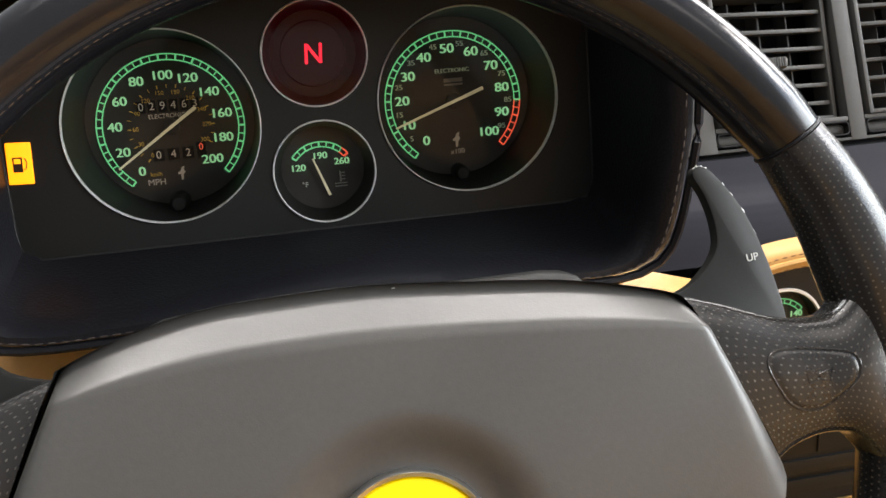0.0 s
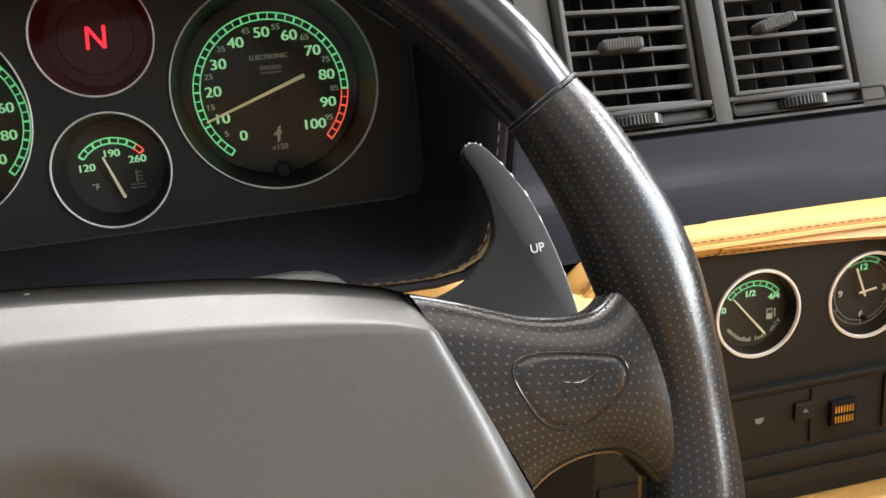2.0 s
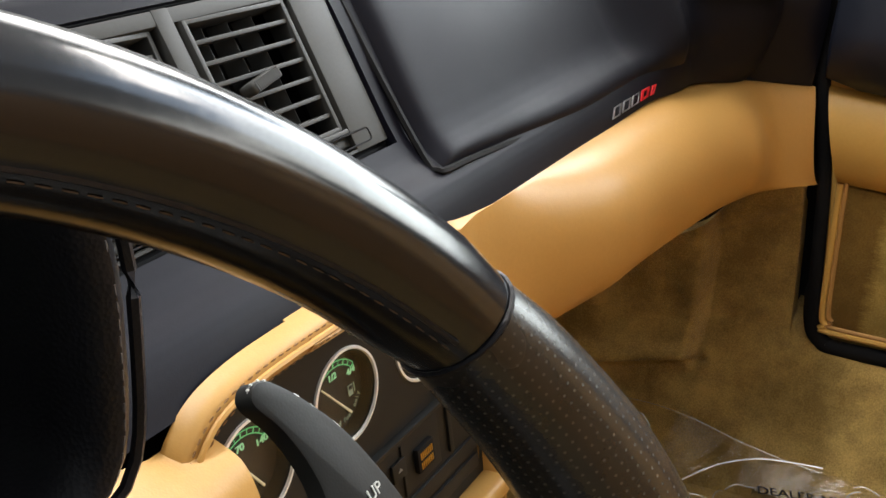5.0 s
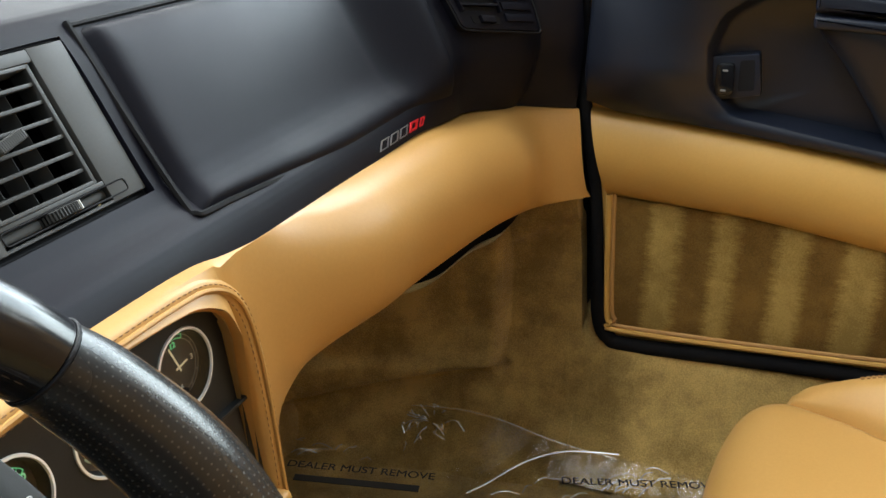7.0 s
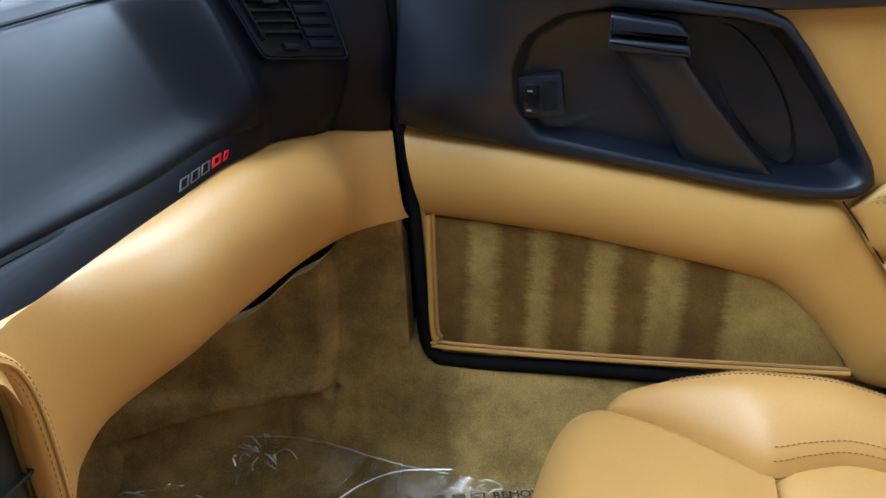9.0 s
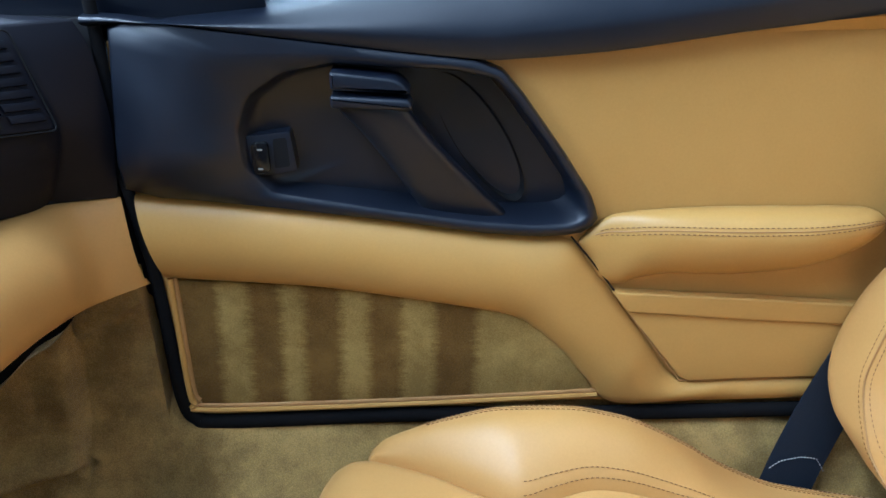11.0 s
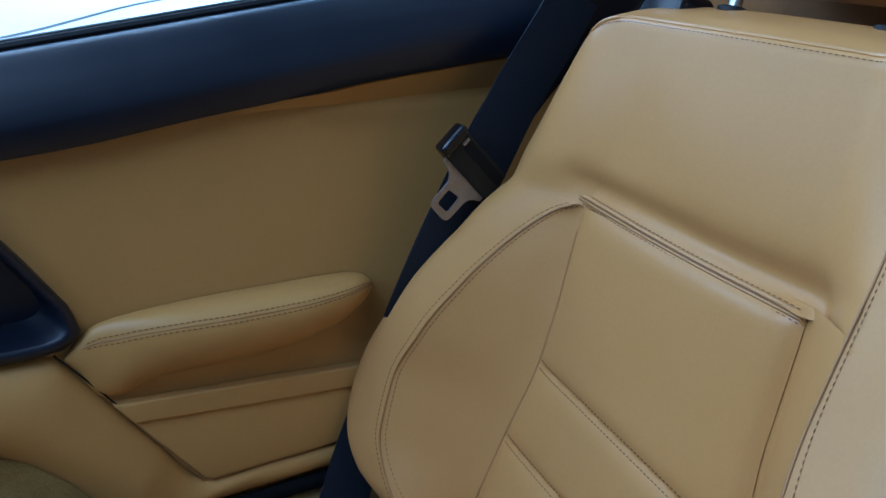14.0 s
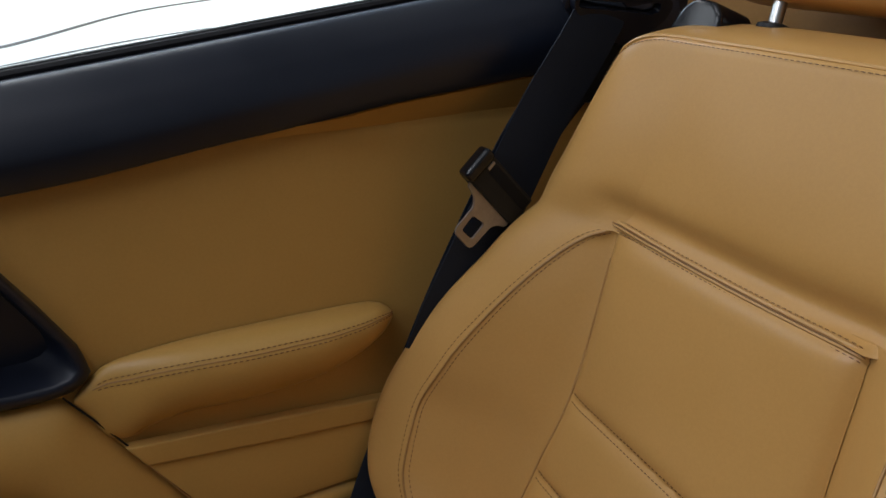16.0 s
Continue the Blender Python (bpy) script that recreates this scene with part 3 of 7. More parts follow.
def dash_at(x, v, h=0.0):
    n = dash_normal(x, v)
    if n.y > 0:
        n = -n
    return dash_point(x, v) + n * h


# glovebox lid, a raised pad with a soft edge and a gap round it
def lid_low(u):
    k = max(0.0, min(1.0, u / 0.55))
    return 0.222 - 0.070 * k * k * (3 - 2 * k)


def lid_point(u, v):
    x = 0.474 + (0.868 - 0.474) * u
    v0 = lid_low(u)
    vv = v0 + (0.520 - v0) * v
    e = min(u * 0.39, (1 - u) * 0.39, (1 - v) * 0.13)
    low = v * 0.13
    h = 0.009 * (1 - math.exp(-max(0.0, e) / 0.005)) * (1 - math.exp(-low / (0.004 + 0.016 * u)))
    return dash_at(x, vv, h - 0.001)


lid = part("glovebox_lid", grid(lid_point, 70, 40), PAD, dash, "black padded glovebox lid")
gap_path = [dash_at(0.468, 0.540, 0.001), dash_at(0.4675, 0.40, 0.001), dash_at(0.467, 0.28, 0.001), dash_at(0.4675, 0.228, 0.001), dash_at(0.474, 0.213, 0.001), dash_at(0.50, 0.208, 0.0005), dash_at(0.54, 0.194, -0.0008), dash_at(0.58, 0.18, -0.003)]
part("lid_gap", tube(smooth_path(gap_path, 8), 0.0024, 6), DEEP, dash, "dark gap round the lid")
part("lid_gap", tube(smooth_path([dash_at(x, 0.527, 0.0008) for x in (0.468, 0.52, 0.60, 0.70, 0.80, 0.87)], 8), 0.0018, 6), DEEP, dash, "dark gap round the lid")

# model badge, as plain slanted bars
badge = thing("dash_badge", dash_at(0.80, 0.10), "small chrome and red model badge on the dashboard", "badge")
for s0, s1, mat, nm in ((0.706, 0.722, BLUEGREY, "chrome_bar"), (0.727, 0.743, BLUEGREY, "chrome_bar"), (0.748, 0.764, BLUEGREY, "chrome_bar"), (0.770, 0.787, REDPAINT, "red_bar"), (0.793, 0.800, REDPAINT, "red_bar")):
    bm = bmesh.new()
    ring = [dash_at(s0, 0.050, 0.0012), dash_at(s1, 0.050, 0.0012), dash_at(s1 + 0.008, 0.098, 0.0012), dash_at(s0 + 0.008, 0.098, 0.0012)]
    inner = [p.lerp((ring[0] + ring[2]) / 2, 0.45 if mat is REDPAINT else 0.20) for p in ring]
    a, b = [bm.verts.new(p) for p in ring], [bm.verts.new(p) for p in inner]
    for j in range(4):
        bm.faces.new((a[j], a[(j + 1) % 4], b[(j + 1) % 4], b[j]))
    part(nm, thicken(bm, 0.0012), mat, badge)

# ---------------------------------------------------------------- centre vents
def on_vent(a, b, c=0.0):
    return VENT @ Vector((a, b, c))


vents = thing("centre_air_vents", (0.34, 0.6, 0.75), "pair of grey louvred dashboard air vents", "air vent")
x0, x1, yb, yt = -0.122, 0.114, -0.022, 0.083
frame_out = rounded([(x0, yb), (x1, yb), (x1, yt), (x0, yt)], 0.006)
holes = ((-0.101, -0.014), (-0.001, 0.083))
H0, H1 = -0.0065, 0.0745
bars = [((x0, -0.102), (yb, yt)), ((-0.013, -0.002), (yb, yt)), ((0.084, x1), (yb, yt))]
for (a0, a1), (b0, b1) in bars:
    part("frame_post", rbox(VENT @ Matrix.Translation(((a0 + a1) / 2, (b0 + b1) / 2, -0.003)), (a1 - a0, b1 - b0, 0.012), 0.0012), GREY, vents)
xm = (x0 + x1) / 2
for b0, b1 in ((H1, yt), (yb, -0.0195)):
    part("frame_rail", rbox(VENT @ Matrix.Translation((xm, (b0 + b1) / 2, -0.0034)), (x1 - x0 - 0.004, b1 - b0, 0.012), 0.002), GREY, vents)
part("vent_backing", rbox(VENT @ Matrix.Translation((xm, (yb + yt) / 2, -0.045)), (x1 - x0, yt - yb, 0.004), 0.0), DEEP, vents, "dark duct behind the louvres")


def thumbwheel(m):
    """Disc on edge with a milled rim."""
    n = 110
    bm = lathe([(0.004, -0.0034), (0.0185, -0.0034), (0.0194, -0.0026), (0.0194, 0.0026), (0.0185, 0.0034), (0.004, 0.0034)], m, n)
    bm.verts.ensure_lookup_table()
    for k, v in enumerate(bm.verts):
        if k % 2 and n <= k < 5 * n:
            q = m.inverted() @ v.co
            v.co = m @ Vector((q.x * 0.972, q.y * 0.972, q.z))
    return bm


for (a0, a1), side in zip(holes, ("l", "r")):
    ac, bc, wd, ht = (a0 + a1) / 2, (H0 + H1) / 2, a1 - a0 - 0.004, H1 - H0
    # the grille turns in its opening: one stands out at its outer side, the other lies flush
    INS = VENT @ Matrix.Translation((ac, bc, -0.001)) @ Matrix.Rotation(radians(7 if side == "l" else 2), 4, "Y") @ Matrix.Rotation(radians(2 if side == "l" else 0), 4, "X")
    part("sill_rail", rbox(VENT @ Matrix.Translation((ac, -0.0080, -0.003)), (a1 - a0 + 0.002, 0.003, 0.012), 0.001), GREY, vents)
    grille = part("grille_frame", rbox(INS @ Matrix.Translation((-wd / 2 + 0.0016, 0, -0.004)), (0.0032, ht, 0.016), 0.0010), GREY, vents, "grey louvre frame")
    part("grille_side", rbox(INS @ Matrix.Translation((wd / 2 - 0.0016, 0, -0.004)), (0.0032, ht, 0.016), 0.0010), GREY, grille)
    for b in (-ht / 2 + 0.0013, ht / 2 - 0.0013):
        part("grille_end", rbox(INS @ Matrix.Translation((0, b, -0.004)), (wd - 0.004, 0.0026, 0.016), 0.0009), GREY, grille)
    rows = 7
    for i in range(1, rows):
        b = -ht / 2 + ht * i / rows
        part("louvre", rbox(INS @ Matrix.Translation((0, b, -0.003)) @ Matrix.Rotation(radians(7), 4, "X"), (wd - 0.004, 0.0025, 0.011), 0.0008), GREY, grille)
    for i in range(3):
        a = -wd / 2 + wd * (i + 1) / 4
        turn = Matrix.Rotation(radians(0 if side == "l" else 34), 4, "Y")
        part("vane", rbox(INS @ Matrix.Translation((a, 0, -0.0135)) @ turn, (0.0013, ht - 0.004, 0.012), 0.0004), GREY, grille)
    for a in (a0 - 0.0012, a1 + 0.0012):
        part("duct_wall", rbox(VENT @ Matrix.Translation((a, bc, -0.024)), (0.002, ht, 0.036), 0), DEEP, vents)
    kn, kb, kr = (-0.064, 0.0295, 0) if side == "l" else (0.034, 0.0335, 12)
    TAB = VENT @ Matrix.Translation((kn, kb, 0.004)) @ Matrix.Rotation(radians(kr), 4, "Z")
    tab = part("louvre_tab", rbox(TAB, (0.025, 0.0070, 0.012), 0.0026, 3), GREY, grille, "ribbed louvre tab")
    for k in range(13):
        part("rib", rbox(TAB @ Matrix.Translation((-0.0099 + 0.00165 * k, 0, 0.0061)), (0.0008, 0.0058, 0.0006), 0), GREY, tab)
    s0, s1 = (a0, a1) if side == "l" else (a0, 0.100)
    part("wheel_slot", rbox(VENT @ Matrix.Translation(((s0 + s1) / 2, -0.0140, -0.003)), (s1 - s0, 0.0066, 0.004), 0.0028, 3), GREY, vents)
    part("slot_edge", tube([on_vent(a, b, 0.0030) for a, b in rounded([(s0, -0.0180), (s1, -0.0180), (s1, -0.0102), (s0, -0.0102)], 0.0028)], 0.0006, 5, loop=True), DEEP, vents)
    wx = (s0 + s1) / 2 - 0.003
    wl = part("thumbwheel", thumbwheel(VENT @ Matrix.Translation((wx, -0.0140, -0.0105)) @ Matrix.Rotation(radians(90), 4, "X")), PANEL, vents, "ribbed thumb wheel")
    part("wheel_mark", rbox(VENT @ Matrix.Translation((wx + 0.009, -0.0140, 0.0066)) @ Matrix.Rotation(radians(28), 4, "Y"), (0.0016, 0.0056, 0.0022), 0.0004), WHITE, wl, "white index mark")

part("frame_gap", tube([on_vent(a, b, -0.0045) for a, b in rounded([(x0 - 0.003, yb - 0.003), (x1 + 0.003, yb - 0.003), (x1 + 0.003, yt + 0.003), (x0 - 0.003, yt + 0.003)], 0.006)], 0.0030, 8, loop=True), DEEP, vents, "dark gap round the vent frame")

# outer air vent at the dash end
RV = plane_matrix((0.9486, 0.5119, 0.799), (0.88, -0.475, 0.0), (0.0, 0.456, 0.89))
SV = [Vector(p) for p in ((-0.045, -0.038), (0.061, -0.054), (0.054, 0.050), (-0.076, 0.060))]
side_vent = thing("side_air_vent", (0.95, 0.5, 0.79), "black louvred vent at the dashboard end", "air vent")


def on_side_vent(a, b, c):
    p = SV[0].lerp(SV[1], a).lerp(SV[3].lerp(SV[2], a), b)
    return RV @ Vector((p.x - 0.012, p.y - 0.002, c))


def vent_piece(name, a0, b0, a1, b1, c0, c1, mat, bevel, label="", r=0.0):
    outline = rounded([(a0, b0), (a1, b0), (a1, b1), (a0, b1)], r, 4) if r else [(a0, b0), (a1, b0), (a1, b1), (a0, b1)]
    return part(name, prism(outline, lambda a, b, c: on_side_vent(a, b, c0 + c), c1 - c0, bevel), mat, side_vent, label)


vent_piece("vent_surround", 0, 0, 1, 1, -0.020, 0.004, PAD, 0.003, "black vent surround", 0.08)
vent_piece("vent_opening", 0.07, 0.20, 0.52, 0.93, 0.0036, 0.0044, DEEP, 0, "dark opening")
for i in range(6):
    b = 0.24 + 0.115 * i
    vent_piece("louvre", 0.08, b, 0.51, b + 0.028, 0.004, 0.0095, PAD, 0.0006)
for a in (0.065, 0.515):
    vent_piece("grille_side", a, 0.18, a + 0.02, 0.94, 0.004, 0.0095, PAD, 0.0010)
vent_piece("louvre_tab", 0.24, 0.54, 0.40, 0.585, 0.008, 0.014, PAD, 0.0015, "small louvre tab")
for i in range(7):
    b = 0.09 + 0.123 * i
    vent_piece("grille_bar", 0.58, b, 0.93, b + 0.085, 0.0035, 0.0070, PAD, 0.0016)
vent_piece("wheel_slot", 0.16, 0.055, 0.50, 0.150, 0.0036, 0.0046, DEEP, 0, "", 0.03)
vent_piece("thumbwheel", 0.25, 0.065, 0.42, 0.140, 0.004, 0.0095, PAD, 0.0022, "small thumb wheel")
part("surround_gap", tube([on_side_vent(a, b, 0.0035) for a, b in rounded([(-0.02, -0.02), (1.02, -0.02), (1.02, 1.02), (-0.02, 1.02)], 0.08)], 0.0012, 6, loop=True), DEEP, side_vent)

# ---------------------------------------------------------------- tan roll under the dash
ROLL = [  # x, top y, top z, bottom y, bottom z
    (0.300, 0.530, 0.6935, 0.516, 0.686),
    (0.400, 0.525, 0.6925, 0.513, 0.680),
    (0.430, 0.525, 0.6915, 0.511, 0.668),
    (0.445, 0.526, 0.6900, 0.508, 0.640),
    (0.452, 0.527, 0.689, 0.500, 0.300),
    (0.463, 0.528, 0.688, 0.505, 0.440),
    (0.478, 0.530, 0.687, 0.512, 0.515),
    (0.505, 0.531, 0.685, 0.520, 0.550),
    (0.55, 0.531, 0.684, 0.524, 0.560),
    (0.65, 0.530, 0.682, 0.518, 0.560),
    (0.80, 0.528, 0.677, 0.500, 0.557),
    (0.88, 0.522, 0.672, 0.485, 0.556),
    (0.95, 0.509, 0.665, 0.462, 0.553),
    (1.00, 0.487, 0.658, 0.438, 0.548),
    (1.03, 0.458, 0.653, 0.419, 0.545),
    (1.046, 0.433, 0.651, 0.411, 0.543),
]


def roll_point(u, v):
    if u < 0.35:
        x = 0.30 + (0.56 - 0.30) * (u / 0.35) ** 0.75
    else:
        x = 0.56 + (1.046 - 0.56) * (u - 0.35) / 0.65
    ty, tz, by, bz = interp(ROLL, x)
    k = max(0.0, min(1.0, (x - 0.458) / 0.19))
    out = 0.046 * k * k * (3 - 2 * k)
    if v < 0.06:
        w = v / 0.06
        y, z = ty + 0.025 * (1 - w), tz + 0.003 * (1 - w)
    elif v <= 0.85:
        w = (v - 0.06) / 0.79
        y = ty + (by - ty) * w - out * math.sin(math.pi * w) ** 0.9
        round_z = (tz + bz) / 2 + (tz - bz) / 2 * math.cos(math.pi * w)
        z = tz + (bz - tz) * w + (round_z - tz - (bz - tz) * w) * 0.75 * k
    else:
        w = (v - 0.85) / 0.15
        y, z = by + 0.06 * w, bz - 0.004 * math.sin(math.pi * w) + 0.01 * w
    # the end turns towards the door, its bulge with it
    e = max(0.0, min(1.0, (x - 0.90) / 0.14))
    e = e * e * (3 - 2 * e)
    if 0.06 <= v <= 0.85:
        b = out * math.sin(math.pi * (v - 0.06) / 0.79) ** 0.9
        return (x - 0.3 * b * e, y + b * e, z)
    return (x, y, z)


part("tan_roll", thicken(grid(roll_point, 150, 44), 0.006), TAN, dash, "smooth tan leather roll")
part("roll_underside", thicken(grid(lambda u, v: (0.60 + 0.40 * u, 0.56 - 0.10 * u * u + 0.14 * v, 0.552 - 0.008 * v), 20, 4), 0.01), DEEP, dash, "dark gap under the roll")

part("roll_gap", tube(smooth_path([(x, ty + 0.016, tz + 0.002) for x, ty, tz, by, bz in ROLL if x > 0.48], 3), 0.009, 8), DEEP, dash, "dark seam between roll and dash pad")


# tan knee panel under the cluster
def knee_point(u, v):
    x = 0.075 + 0.160 * u
    top = 0.697 - 0.022 * max(0.0, min(1.0, (x - 0.15) / 0.06))
    y, z = interp([(0.0, 0.535, top), (0.3, 0.508, 0.668), (0.6, 0.495, 0.635), (1.0, 0.492, 0.595)], v)
    return (x, y - 0.012 * math.exp(-((x - 0.13) / 0.09) ** 2), z)


part("knee_panel", thicken(grid(knee_point, 30, 20), 0.008), TAN, dash, "tan leather panel below the cluster")
part("knee_panel", thicken(grid(lambda u, v: (-0.075 - 0.200 * u, *knee_point(0.0, v)[1:]), 30, 20), 0.008), TAN, dash, "tan leather panel below the cluster")
part("lip_gap", rbox(Matrix.Translation((-0.025, 0.503, 0.704)), (0.15, 0.008, 0.030), 0.002), DEEP, dash, "dark gap below the binnacle lip")
part("knee_underside", thicken(grid(lambda u, v: (-0.66 + 0.88 * u, 0.498 + 0.02 * v, 0.600 - 0.25 * v), 30, 8), 0.008), DEEP, dash, "dark panel under the knee pad")
part("lower_cowl", thicken(grid(lambda u, v: Vector((-0.66 + 0.72 * u, 0.003, 0)) + Vector((0, *knee_point(0.0, v)[1:])), 30, 16), 0.008), PAD, dash, "black panel round the steering column")

# ---------------------------------------------------------------- centre console
console = thing("centre_console", (0.34, 0.52, 0.4), "black console panel with auxiliary gauges and tan leather arch", "console")
CON = plane_matrix((0.0, 0.523, 0.637), (1, 0, 0), (0, math.sin(radians(8)), math.cos(radians(8))))


def on_con(a, b, c=0.0):
    return CON @ Vector((a, b, c))


con_out = rounded([(0.214, -0.155), (0.452, -0.155), (0.452, 0.040), (0.214, 0.040)], [0, 0, 0.03, 0.02])
part("console_panel", thicken(holed_sheet(con_out, [(a, 0.002, 0.0240) for a in (0.2595, 0.3290, 0.4000)], lambda a, b: on_con(a, b)), 0.002), PANEL, console, "satin black gauge panel")
part("console_backing", prism(con_out, lambda a, b, c: on_con(a, b, c - 0.030), 0.012, 0.001), DEEP, console)
arch = [(0.222, -0.150), (0.2205, -0.05), (0.221, 0.012), (0.232, 0.034), (0.26, 0.0425), (0.32, 0.0430), (0.40, 0.0415), (0.430, 0.036), (0.449, 0.020), (0.4565, -0.01), (0.4570, -0.06), (0.451, -0.150)]
arch3 = smooth_path([on_con(a, b, 0.001) for a, b in arch], 10)
nrm = Vector((0, -math.cos(radians(8)), math.sin(radians(8))))
outward = []
for i, p in enumerate(arch3):
    d = (arch3[min(i + 1, len(arch3) - 1)] - arch3[max(0, i - 1)]).normalized()
    outward.append(nrm.cross(d).normalized())


def arch_point(u, v):
    i = min(int(u * (len(arch3) - 1) + 0.5), len(arch3) - 1)
    w, h = interp([(0.0, -0.003, -0.010), (0.25, -0.001, 0.006), (0.5, 0.005, 0.010), (0.75, 0.011, 0.009), (1.0, 0.0155, -0.002)], v)
    return arch3[i] + outward[i] * w + nrm * h


if (on_con(0.30, 0.06) - arch3[len(arch3) // 2]).dot(outward[len(arch3) // 2]) < 0:
    outward = [-o for o in outward]
part("arch_trim", grid(arch_point, len(arch3) - 1, 10), TAN, console, "tan leather arch with piping")
part("arch_piping", tube([p + outward[i] * 0.006 + nrm * 0.0115 for i, p in enumerate(arch3)], 0.0016, 6), TAN, console, "raised leather piping")
part("arch_stitching", stitches([p + outward[i] * 0.0095 + nrm * 0.0104 for i, p in enumerate(arch3)], 0.0052, 0.0034, 0.0005), THREAD, console, "tan thread stitching")
part("arch_stitching", stitches([p + outward[i] * 0.001 + nrm * 0.0095 for i, p in enumerate(arch3)], 0.0052, 0.0034, 0.0004), THREAD, console, "tan thread stitching")


def tunnel_point(u, v):
    a = math.pi * (v - 0.5)
    y = 0.515 - 1.30 * u
    top = 0.50 - 0.17 * min(1, u / 0.25) + 0.02 * u
    k = 0.10 + 0.018 * (1 - min(1, u * 5))
    s, c = math.sin(a), math.cos(a)
    return (0.315 + (k + 0.012) * (abs(s) ** 0.4) * (1 if s > 0 else -1), y, FLOOR_Z + (top - FLOOR_Z) * abs(c) ** 0.4)


part("tunnel", grid(tunnel_point, 40, 24), TAN, console, "tan leather covered tunnel")

# radio slot and row of keys under the gauges
part("slot_lip", rbox(CON @ Matrix.Translation((0.3365, -0.0445, 0.003)), (0.222, 0.0030, 0.008), 0.0012), PANEL, console, "lip over the empty radio opening")
part("opening_back", rbox(CON @ Matrix.Translation((0.3365, -0.085, 0.0008)), (0.222, 0.076, 0.001), 0), DEEP, console, "dark empty radio opening")
part("backing_plate", rbox(CON @ Matrix.Translation((0.330, -0.068, 0.0018)), (0.150, 0.036, 0.0016), 0.0006), PANEL, console, "black plate inside the opening")
for a, w in ((0.258, 0.0014), (0.289, 0.0014), (0.365, 0.0014), (0.416, 0.004)):
    part("plate_rib", rbox(CON @ Matrix.Translation((a, -0.068, 0.0030)), (w, 0.034, 0.0020), 0.0004), PANEL, console)
part("eject_key", rbox(CON @ Matrix.Translation((0.3600, -0.0635, 0.0040)), (0.013, 0.012, 0.002), 0.0008), PANEL, console, "small black key")
part("key_mark", prism([(0.3580, -0.0640), (0.3620, -0.0640), (0.3600, -0.0615)], lambda a, b, c: on_con(a, b, 0.0051 + c), 0.0003), GREYPRINT, console)
part("key_mark", prism([(0.3280, -0.0635), (0.3340, -0.0635), (0.3330, -0.0665), (0.3310, -0.0672), (0.3290, -0.0665)], lambda a, b, c: on_con(a, b, 0.0028 + c), 0.0003), GREYPRINT, console)
lampset = part("connector", rbox(CON @ Matrix.Translation((0.3855, -0.0690, 0.0040)), (0.017, 0.016, 0.004), 0.0008), DEEP, console, "multi-pin connector with brass contacts")
for i in range(7):
    for j in range(2):
        part("contact", rbox(CON @ Matrix.Translation((0.3798 + 0.0019 * i, -0.0728 + 0.0065 * j, 0.0062)), (0.0010, 0.0046, 0.0006), 0.0003), BRASS, lampset)
for b in (-0.094, -0.108):
    part("lower_slat", rbox(CON @ Matrix.Translation((0.3365, b, 0.0026)), (0.214, 0.010, 0.003), 0.001), PANEL, console)
part("lower_lip", rbox(CON @ Matrix.Translation((0.3365, -0.1290, 0.010)), (0.236, 0.013, 0.022), 0.005, 3), TAN, console, "tan leather lip")
part("lower_tray", rbox(CON @ Matrix.Translation((0.3365, -0.148, 0.004)), (0.22, 0.024, 0.012), 0.003), PANEL, console)


# ---------------------------------------------------------------- gauges
def arc_scale(parent, m, r0, r1, a0, a1, n, mat, red_from=None, width=0.0005, box=True):
    """The band of a dial: two thin arcs and the ticks between, as lit print just above the face."""
    for nm, lo, hi, mt in (("scale_band", a0, a1 if red_from is None else red_from, mat), ("red_band", red_from, a1, REDLIT)):
        if lo is None:
            continue
        bm = bmesh.new()

        def strip(pts):
            vs = [(bm.verts.new(m @ Vector(p)), bm.verts.new(m @ Vector(q))) for p, q in pts]
            for (a, b), (c, d) in zip(vs, vs[1:]):
                bm.faces.new((a, b, d, c))

        k = max(4, int(abs(hi - lo) / 4))
        for r in ((r0, r1) if box else ()):
            strip([(((r - width) * math.sin(radians(t)), (r - width) * math.cos(radians(t)), 0.0006), ((r + width) * math.sin(radians(t)), (r + width) * math.cos(radians(t)), 0.0006)) for t in [lo + (hi - lo) * i / k for i in range(k + 1)]])
        steps = [a0 + (a1 - a0) * i / n for i in range(n + 1)]
        for i, t in enumerate(steps):
            if not (min(lo, hi) - 0.01 <= t <= max(lo, hi) + 0.01):
                continue
            w = width * (1.5 if i % 2 == 0 else 0.9)
            c, s = math.cos(radians(t)), math.sin(radians(t))
            strip([((r * s - w * c, r * c + w * s, 0.0006), (r * s + w * c, r * c - w * s, 0.0006)) for r in (r0, r1)])
        part(nm, bm, mt, parent)


def at_dial(m, r, deg, h=0.0007):
    return m @ Matrix.Translation((r * math.sin(radians(deg)), r * math.cos(radians(deg)), h))


def needle(parent, m, deg, tip, tail, h, w=0.0011, hub=0.0045):
    t = m @ Matrix.Rotation(-radians(deg), 4, "Z")
    bm = prism([(-w * 0.55, tip), (w * 0.55, tip), (w, -tail), (-w, -tail)], lambda a, b, c: t @ Vector((a, b, h + c)), 0.0009, 0.0002, 1)
    part("needle", bm, NEEDLE, parent, "cream pointer")
    part("needle_hub", lathe([(hub, 0.0002), (hub, h - 0.0008), (hub * 0.8, h - 0.0003)], m, 24), DIAL, parent)


